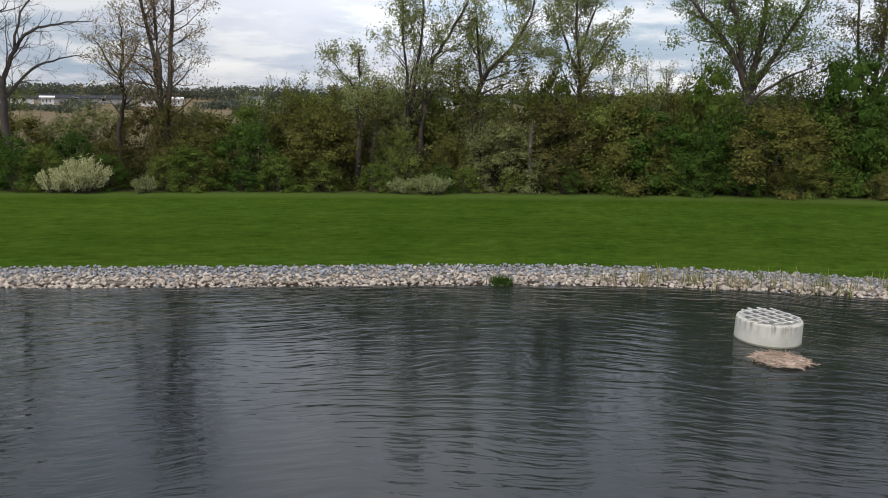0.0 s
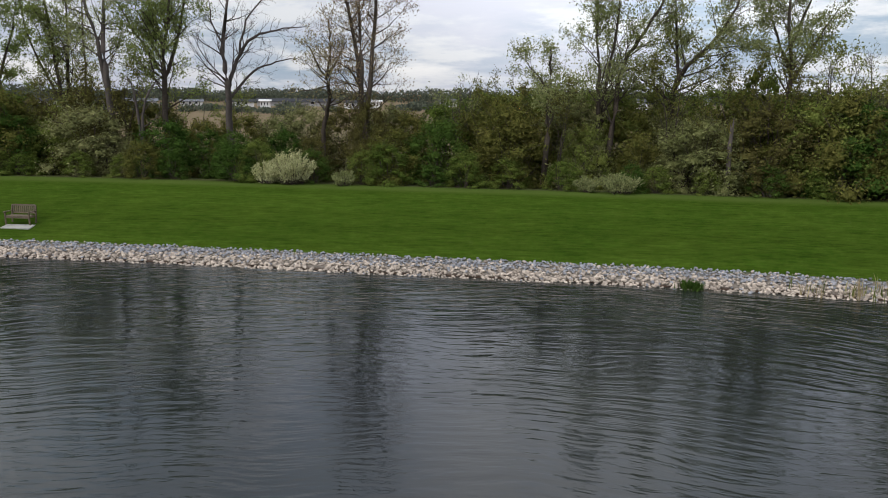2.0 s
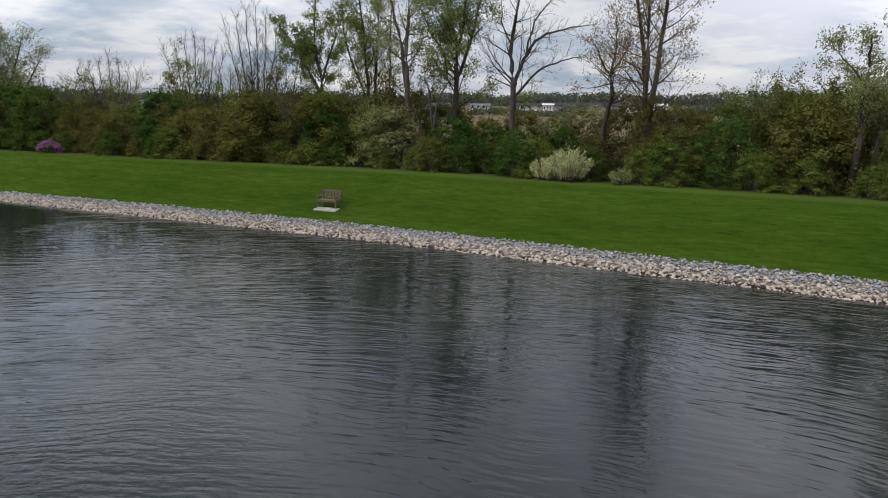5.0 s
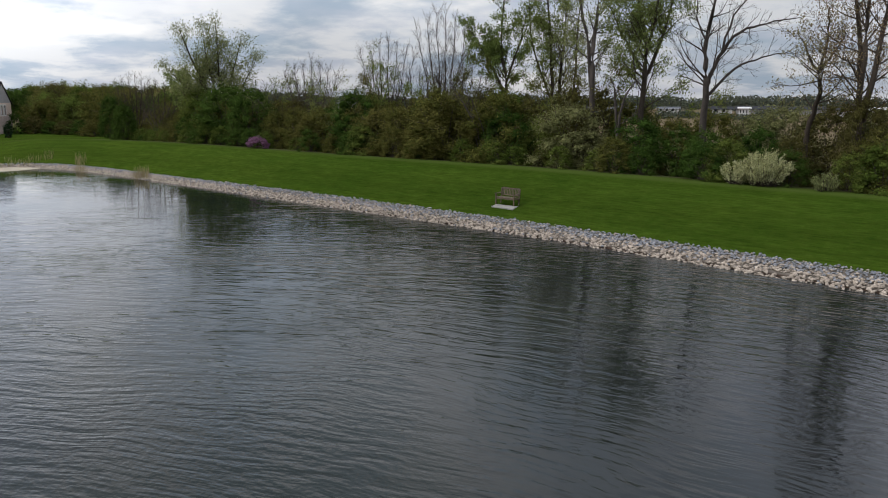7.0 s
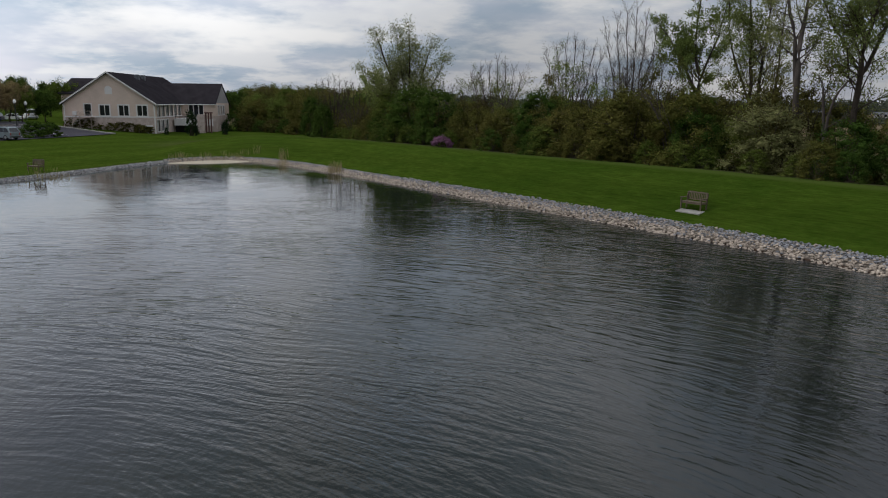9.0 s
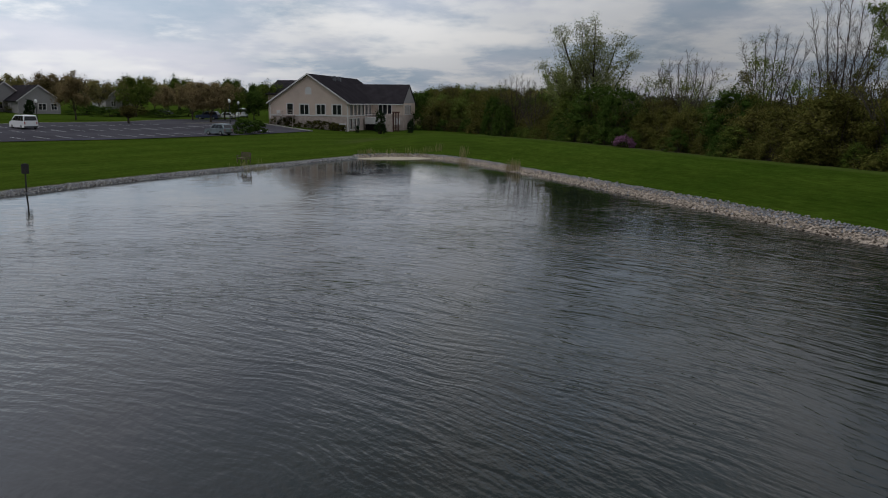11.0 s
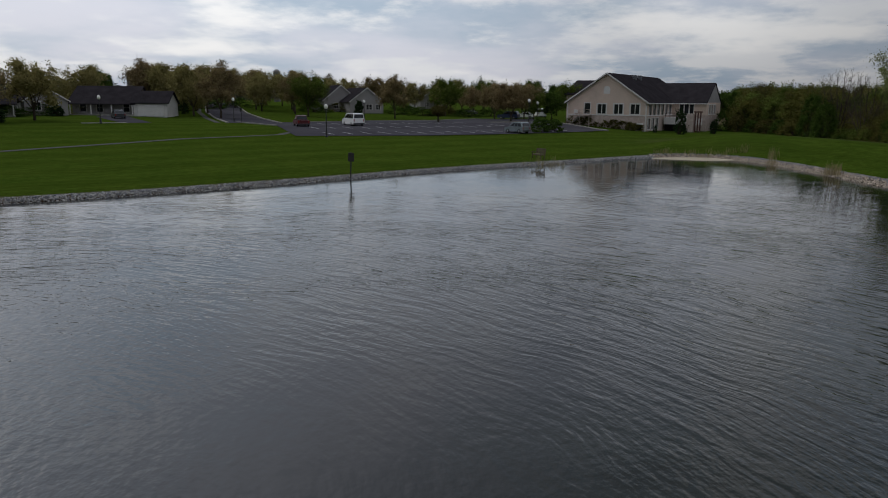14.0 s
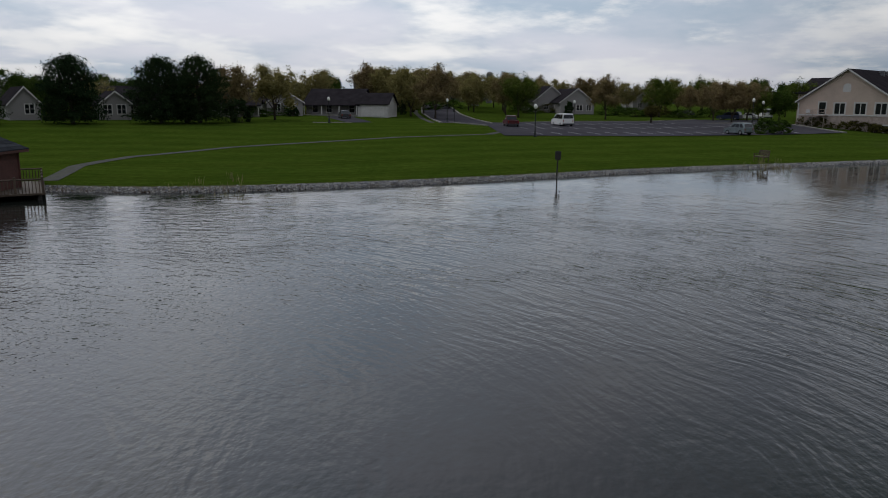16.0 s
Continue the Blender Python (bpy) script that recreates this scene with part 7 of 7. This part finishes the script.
# ---- trees of the lawns and streets ----
def round_tree(name, x, y, height, wide, seed, leaf, label, leaves=3300, leaf_size=0.28, clear=0.2, group="trees round the lawns", bark="bark"):
    """A planted tree: short clear trunk, forked limbs, a full uneven crown."""
    rng = np.random.default_rng(seed)
    t = thing(name, pose(x, y, ground_at(x, y)), label, "tree", group)
    wood, tips = Shape(), []
    p = dict(kids=(4, 6, 6), spread=(26, 52), shrink=(0.50, 0.72), first=0.15, wander=0.10, lift=0.05, thin=0.012, levels=3, seg=0.9)
    fork = height * (clear + 0.06)
    wood.tube([(0, 0, -0.3), (0.05, 0.02, fork * 0.6), (0, 0, fork)], [0.20, 0.16, 0.14], 8)
    for k in range(5):
        a = 2 * math.pi * (k + rng.uniform(0, 0.5)) / 5
        grow(wood, (0, 0, fork * 0.9), (math.cos(a) * 0.55, math.sin(a) * 0.55, 1), height * 0.58, 0.085, 2, rng, tips, dict(p, levels=2, kids=(5, 6)))
    part("trunk", wood, M[bark], t, smoothed=True)
    q = np.array([tuple(v) for v in tips])
    c0, half = np.array([0, 0, height * (0.5 + clear * 0.5)]), np.array([wide / 2, wide / 2, height * (1 - clear) / 2])
    e = (q - c0) / half
    far = np.linalg.norm(e, axis=1)
    e *= np.where(far > 1, (1 + 0.12 * (far - 1)) / far, 1)[:, None]
    q = c0 + e * half
    pick = q[rng.integers(0, len(q), leaves)] + rng.normal(size=(leaves, 3)) * 0.32
    # boughs with a dense heart fill the crown, with gaps near its edge
    m = int(leaves * 1.1)
    lumps = rng.normal(size=(24, 3))
    lumps /= np.linalg.norm(lumps, axis=1)[:, None]
    lumps *= rng.uniform(0.40, 0.80, (24, 1))
    which, out = rng.integers(0, 24, m), rng.normal(size=(m, 3))
    out /= np.linalg.norm(out, axis=1)[:, None]
    fill = c0 + (lumps[which] + out * rng.uniform(0.12, 0.30, (m, 1))) * half
    crown = Shape()
    for k in range(24):
        if lumps[k, 2] > -0.75:
            crown.add((c0 + (lumps[k] + ICO * 0.14 * rng.uniform(0.6, 1.2, (12, 1))) * half).tolist(), ICO_FACES)
    keep = (fill[:, 2] > height * clear * 0.9) & (np.linalg.norm((fill - c0) / half, axis=1) < 1.08)
    leaf_cloud(crown, fill[keep], leaf_size, rng, facing=out[keep] + np.array([0, 0, 0.3]))
    pick = pick[(np.linalg.norm((pick - c0) / half, axis=1) < 1.08) & (pick[:, 2] > height * clear)]
    leaf_cloud(crown, pick, leaf_size, rng, droop=0.2)
    part("crown", crown, M[leaf], t)
    return t


wild_tree(66.5, 87.0, [([(0, -0.3), (0, 4.0), (0.3, 7.5), (0.2, 13.2)], 0.22), ([(0, 3.4), (-1.6, 7.0), (-3.0, 10.6), (-3.6, 12.4)], 0.15), ([(0.1, 3.8), (1.6, 7.4), (2.8, 11.4)], 0.14), ([(0, 3.0), (-2.8, 5.8), (-5.2, 8.2)], 0.11),
                      ([(0.1, 3.2), (2.6, 6.0), (4.4, 9.6)], 0.11), ([(0, 5.0), (-0.9, 9.0), (-1.2, 13.0)], 0.11)],
          "broad rounded tree in thin fresh leaf", 431, leaf="leaf_fresh", leaves=15000, leaf_size=0.15, clump=8, blur=0.34, limbs=2.3, reach=0.28, low=5.0, group=TALL)
base_trees = {}
for k, (leafname, text, wide, bk) in enumerate((("leaf_copper", "planted street tree with a bronze-tinted young crown", 8.6, "bark"), ("leaf_street", "planted street tree with an olive young crown", 8.8, "bark"),
                                                ("leaf_mid", "planted street tree with a full green crown", 8.2, "bark"), ("leaf_deep", "dark green full-crowned tree", 8.2, "bark"),
                                                ("leaf_fresh", "planted tree in thin yellow-green leaf", 7.6, "bark"))):
    base_trees[k] = [round_tree("tree", -330 + 12 * k, -330, 9.5, wide, 400 + k, leafname, text, clear=0.12), round_tree("tree", -330 + 12 * k, -350, 9.5, wide, 420 + k, leafname, text, clear=0.10)]
rng_t = np.random.default_rng(12)
STREET = [(-139.2, -76.3, 10.3, 1), (-133.6, -67.6, 10.2, 0), (-151.1, -79.5, 10.6, 1), (-162, -88, 10.5, 1), (-176.9, -78.4, 10.5, 1), (-182.5, -72.2, 10.3, 1), (-157.2, -58.7, 9.3, 2)]
STREET2 = [(-160.0, -39.7, 9.0, 0), (-183.0, -32.5, 9.3, 2), (-190.0, -26.5, 7.3, 0), (-149.0, -13.0, 8.0, 0), (-163.9, -18.0, 8.2, 0), (-167.5, -11.7, 8.2, 0), (-196.8, -5.4, 8.6, 3)]
STREET3 = [(-101.2, -81.9, 9.2, 1), (-93.2, -84.3, 9.0, 0), (-159.1, -112.3, 9.6, 3), (-178.3, -106.9, 10.6, 3), (-82.6, -122.6, 8.1, 3), (-117.6, -143.7, 8.4, 3), (-200, -110, 11, 1), (-214, -96, 11, 1)]
STREET5 = [(-146, -86, 10.5, 1), (-158, -96, 11, 0), (-170, -104, 11, 1), (-186, -84, 10.5, 0), (-196, -78, 10.5, 1), (-148, -92, 10.5, 0), (-210, -104, 11, 1), (-136, -98, 9.5, 1)]
STREET6 = [(-math.sin(radians(a_)) * d_, math.cos(radians(a_)) * d_, h_, k_) for a_, d_, h_, k_ in (
    (95.5, 215, 8.2, 0), (97.2, 232, 8.8, 2), (98.8, 220, 8.4, 1), (100.6, 238, 9.0, 0), (102.4, 224, 8.6, 1), (104.0, 240, 9.2, 3), (105.6, 228, 8.4, 0), (107.4, 236, 9.2, 1), (109.0, 246, 9.8, 0), (110.8, 214, 8.6, 1),
    (112.4, 236, 9.8, 1), (113.9, 222, 9.6, 0), (115.5, 240, 10.4, 1), (117.1, 226, 9.8, 0), (118.6, 206, 9.4, 1), (120.4, 196, 6.0, 2), (122.3, 186, 4.8, 1), (124.6, 180, 6.0, 3), (127.0, 172, 7.4, 1), (129.4, 166, 7.4, 0),
    (132.2, 158, 7.2, 3), (135.4, 150, 7.2, 1), (138.6, 144, 7.0, 3), (141.4, 140, 7.0, 1), (94.2, 196, 7.4, 2), (144.5, 138, 7.0, 3))]
STREET4 = [(-168, -5.6, 6.6, 3), (-166, -9.5, 6.4, 2), (-205, -70, 9, 1), (-217, -60, 10, 0), (-211, -36, 9.5, 1), (-225, -28, 10, 2), (-235, -14, 10, 3), (-178, -2, 8.5, 2), (-190, 6, 9, 3), (-230, -85, 10, 1), (-168, -66, 9.5, 0)]
for tx, ty, th, kd in STREET + STREET2 + STREET3 + STREET4 + STREET5 + STREET6:
    src = base_trees[kd][int(rng_t.integers(0, 2))]
    c = copy_thing(src, pose(tx, ty, ground_at(tx, ty), 0, 0, rng_t.uniform(0, 360)))
    c.scale = (th / 9.5 * rng_t.uniform(1.02, 1.22),) * 2 + (th / 9.5 * 1.06,)
for a_, d_, w_, h_, k_ in ((96.5, 190, 9, 2.4, 1), (98.4, 182, 8, 2.2, 5), (100.2, 192, 9, 2.6, 4), (101.8, 186, 8, 2.4, 1), (103.3, 196, 10, 2.6, 5), (108.2, 205, 9, 2.6, 6), (110.0, 198, 9, 2.4, 1), (115.8, 214, 9, 2.8, 1),
                           (117.6, 200, 9, 2.8, 5), (119.4, 186, 8, 2.6, 6), (121.3, 172, 8, 2.2, 1), (123.2, 164, 8, 2.2, 5), (126.0, 158, 8, 2.2, 6), (128.6, 150, 8, 2.2, 1), (131.0, 144, 8, 2.2, 5), (137.2, 136, 8, 2.2, 1), (140.6, 132, 8, 2.2, 6)):
    x_, y_ = -math.sin(radians(a_)) * d_, math.cos(radians(a_)) * d_
    copy_thing(protos[k_], pose(x_, y_, ground_at(x_, y_) - 0.1, 0, 0, a_ * 37 % 360)).scale = (w_ / 4, w_ / 4, h_ / 4)
pinkish = round_tree("tree", -143.4, -26.8, 3.2, 3.6, 450, "leaf_bronze", "small round reddish ornamental tree", leaves=1800, leaf_size=0.22, clear=0.3)


def pine(x, y, tall, wide, seed, label):
    rng = np.random.default_rng(seed)
    t = thing("pine_tree", pose(x, y, ground_at(x, y)), label, "tree", "dark pines on the lawn")
    wood, crown = Shape(), Shape()
    wood.tube([(0, 0, -0.3), (0.05, 0, tall * 0.5), (0, 0.05, tall * 0.97)], [0.28, 0.18, 0.03], 8)
    pts = []
    n = 120
    for k in range(n):
        z = tall * (0.035 + 0.935 * (k / n))
        reach = wide / 2 * math.sqrt(max(0.02, 1 - (k / n) ** 2.4)) * rng.uniform(0.62, 1.08)
        a = k * 2.39996 + rng.normal() * 0.3
        tip = np.array([math.cos(a) * reach, math.sin(a) * reach, z + 0.10 * reach])
        wood.tube([(0, 0, z), tuple(tip)], [0.05, 0.012], 4, caps=False)
        m = int(30 + 34 * reach)
        u = rng.uniform(0.15, 1.05, m) ** 0.7
        pts.append(np.array([0, 0, z]) + (tip - np.array([0, 0, z])) * u[:, None] + rng.normal(size=(m, 3)) * np.array([0.36, 0.36, 0.26]))
    leaf_cloud(crown, np.concatenate(pts), 0.36, rng, narrow=0.42)
    part("trunk", wood, M["bark"], t)
    part("crown", crown, M["needle"], t, "dark needle crown")


for k, (px, py, ph, pw) in enumerate(((-69.8, -91.7, 9.3, 9.2), (-79.3, -85.0, 9.4, 9.8), (-83.8, -81.9, 9.8, 9.8), (-60.0, -98.0, 8.6, 7.5))):
    pine(px, py, ph, pw, 500 + k, "large dark green pine with a dense rounded crown")
for k, (sx, sy, sw, sh, lf) in enumerate(((-90.0, -79.7, 4.0, 3.6, "needle"), (-144.2, -81.2, 2.6, 4.6, "needle"), (-185.5, -55.5, 2.4, 3.4, "needle"), (-134.0, -83.5, 1.8, 1.4, "leaf_deep"), (-116.0, -89.5, 2.4, 2.0, "needle"))):
    shrub("evergreen_shrub", sx, sy, 520 + k, sw, sh, lf, "dark dense evergreen shrub beside a house", leaves=2400, leaf_size=0.24, lumps=24)

# trees past the pond's end, to the right of the building
ENDWOOD = [(-160, 38, 9.0, 2), (-166, 41, 9.0, 3), (-158, 47, 9.6, 2), (-150, 38, 8.4, 3), (-172, 52, 9.8, 2), (-143, 44, 8.0, 3), (-152, 55, 10, 2), (-135, 42.5, 7.5, 3), (-140, 52, 8.6, 1)]
ENDWOOD2 = [(-128, 46, 8.0, 1), (-130, 41.5, 7.0, 3), (-120, 44, 8.0, 3), (-180, 36, 9.5, 2), (-176, 33, 8.8, 3), (-190, 44, 10, 2), (-124, 40.5, 7.0, 2), (-114, 42, 7.6, 2)]
rng_e = np.random.default_rng(77)
for k in range(46):
    x = -122 - 62 * rng_e.uniform() ** 1.2
    y = 34 + 0.13 * (-122 - x) + rng_e.uniform(0, 26)
    big = rng_e.uniform(1.25, 2.1)
    copy_thing(protos[int(rng_e.choice([0, 7, 2, 2, 3, 6]))], pose(x, y, ground_at(x, y) - 0.2, 0, 0, rng_e.uniform(0, 360))).scale = (big * 1.1, big * 1.1, big)
for tx, ty, big in ((-139.5, 30.5, 1.5), (-142, 31.5, 1.8), (-144.5, 33, 2.0), (-147, 32, 1.9), (-150, 35, 2.1), (-153, 33.5, 2.0), (-143, 36, 2.0), (-147.5, 38, 2.1), (-137, 34, 1.6), (-156, 36, 2.2), (-140, 38, 1.8)):
    copy_thing(protos[int(rng_e.choice([6, 4, 2, 7, 6]))], pose(tx, ty, ground_at(tx, ty) - 0.2, 0, 0, rng_e.uniform(0, 360))).scale = (big * 1.15, big * 1.15, big)
for tx, ty, th, kd in ENDWOOD + ENDWOOD2:
    src = base_trees[kd][int(rng_t.integers(0, 2))]
    c = copy_thing(src, pose(tx, ty, ground_at(tx, ty) - 0.3, 0, 0, rng_t.uniform(0, 360)))
    c.scale = (th / 9.5 * 1.1,) * 2 + (th / 9.5,)
for k, (tx, ty, th, tw) in enumerate(((-107.2, 31.2, 6.4, 3.8), (-103.5, 31.8, 5.2, 3.4))):
    shrub("cedar", tx, ty, 540 + k, tw, th, "leaf_deep", "dark upright cedar at the edge of the wood", leaves=7000, leaf_size=0.15, lumps=60, category="tree")


# ---- the distance ----
def far_woods(name, ring, label, seed, size, leafs, leaf="leaf_deep"):
    """Distant tree line: lumps of large leaf clumps along a curve."""
    rng = np.random.default_rng(seed)
    s = Shape()
    pts = []
    for (x, y, r, h) in ring:
        z = ground_at(x, y)
        d = rng.normal(size=(leafs, 3))
        d /= np.linalg.norm(d, axis=1)[:, None]
        d *= (rng.uniform(0, 1, leafs) ** 0.4)[:, None] * np.array([r, r, h / 2])
        pts.append(d + np.array([x, y, z + h * 0.45]))
    leaf_cloud(s, np.concatenate(pts), size, rng, narrow=0.7)
    solo(name, s, M[leaf], label, "woods", kind="stuff")


rng_f = np.random.default_rng(31)
west_ring, north_ring = [], []
for a in np.arange(62, 160, 0.9):
    d = rng_f.uniform(380, 520)
    west_ring.append((-math.sin(radians(a)) * d, math.cos(radians(a)) * d, rng_f.uniform(9, 15), rng_f.uniform(7, 11)))
for a in np.arange(-42, 66, 0.9):
    d = rng_f.uniform(420, 620)
    north_ring.append((-math.sin(radians(a)) * d, math.cos(radians(a)) * d, rng_f.uniform(8, 14), rng_f.uniform(6, 11)))
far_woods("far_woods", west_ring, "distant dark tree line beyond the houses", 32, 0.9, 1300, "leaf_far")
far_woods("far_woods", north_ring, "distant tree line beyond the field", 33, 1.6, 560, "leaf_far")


hedge_ring = [(-math.sin(radians(a)) * d_, math.cos(radians(a)) * d_, rng_f.uniform(3, 6), rng_f.uniform(1.8, 3.4)) for a, d_ in zip(rng_f.uniform(8, 62, 60), rng_f.uniform(215, 275, 60))]
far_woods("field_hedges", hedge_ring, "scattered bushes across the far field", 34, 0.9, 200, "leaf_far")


def shed(x, y, turn, long, deep, tall, wallm, roofm, label):
    t = thing("far_building", pose(x, y, ground_at(x, y), 0, 0, turn), label, "building", "distant buildings beyond the field")
    s = Shape()
    holes = [(long * (0.10 + 0.28 * k), 1.0, min(1.6, long * 0.1), 1.2) for k in range(3)]
    wall(s, (-long / 2, 0), (long / 2, 0), -0.5, tall, holes=holes)
    for a, b in (((long / 2, 0), (long / 2, deep)), ((long / 2, deep), (-long / 2, deep)), ((-long / 2, deep), (-long / 2, 0))):
        wall(s, a, b, -0.5, tall)
    part("wall", s, M[wallm], t)
    for h in holes:
        window(t, (-long / 2, 0), (long / 2, 0), h, 1, 0.08)
    for y0, y1, z0, z1, flip in ((-0.6, deep / 2, tall, tall + deep * 0.13, False), (deep / 2, deep + 0.6, tall + deep * 0.13, tall, False)):
        r = Shape()
        slab_roof(r, [(-long / 2 - 0.5, y0, z0 + 0.2), (long / 2 + 0.5, y0, z0 + 0.2), (long / 2 + 0.5, y1, z1 + 0.2), (-long / 2 - 0.5, y1, z1 + 0.2)])
        part("roof", r, M[roofm], t)


M["shed_roof"] = plain("shed_roof", (0.045, 0.046, 0.05), 0.95, 0.8, 1.15, 0.4, 8)
SHEDS = [(25.4, 345, 36, 10, 1.9, "siding_grey", "shed_roof"), (29.6, 320, 11, 8, 2.0, "siding_white", "shed_roof"), (33.0, 330, 9, 7, 1.8, "siding_white", "roof_pale"), (21.2, 300, 8, 7, 2.2, "siding_white", "shed_roof"),
         (19.6, 310, 5, 5, 2.6, "siding_white", "siding_white"), (36.4, 320, 12, 8, 1.9, "siding_white", "roof_pale"), (39.0, 330, 8, 7, 1.8, "siding_grey", "shed_roof"), (14.0, 300, 7, 7, 2.2, "siding_white", "roof_pale")]
SHEDS2 = [(-0.4, 290, 6, 6, 3.0, "siding_white", "roof_pale"), (-4.6, 300, 6, 7, 2.8, "siding_white", "roof_pale"), (57.2, 270, 6, 6, 3.6, "siding_white", "roof_pale"), (42.0, 310, 9, 7, 2.0, "siding_white", "shed_roof"), (27.8, 300, 4, 4, 2.6, "siding_white", "siding_white")]
for az, d, long, deep, tall, wm, rm in SHEDS + SHEDS2:
    shed(-math.sin(radians(az)) * d, math.cos(radians(az)) * d, az, long, deep, tall, wm, rm, "long low pale building across the field")


def mast(x, y, tall):
    t = thing("radio_mast", pose(x, y, ground_at(x, y)), "thin distant radio mast on the horizon", "mast")
    part("pole", Shape().tube([(0, 0, -1), (0, 0, tall)], [0.22, 0.07], 5), M["silo"], t)
    for z in (tall * 0.8, tall * 0.92):
        part("crossarm", Shape().tube([(-0.7, 0, z), (0.7, 0, z)], [0.06, 0.06], 4), M["silo"], t)


mast(-316.0, -200.0, 20.5)


def digger(x, y, turn):
    t = thing("excavator", pose(x, y, ground_at(x, y), 0, 0, turn), "small orange excavator standing in the far field", "excavator")
    part("cab", Shape().box(-1.1, -1.0, 1.0, 1.3, 1.0, 2.7, bevel=0.15), M["orange"], t)
    part("track", Shape().box(-1.7, -1.2, 0, 1.7, -0.6, 0.9, bevel=0.3), M["tyre"], t)
    part("track", Shape().box(-1.7, 0.6, 0, 1.7, 1.2, 0.9, bevel=0.3), M["tyre"], t)
    part("arm", Shape().tube([(1.0, 0, 1.6), (3.0, 0, 3.6), (4.4, 0, 1.6)], [0.25, 0.22, 0.15], 5), M["orange"], t)


digger(-26.5, 152.0, 10)

riprap()
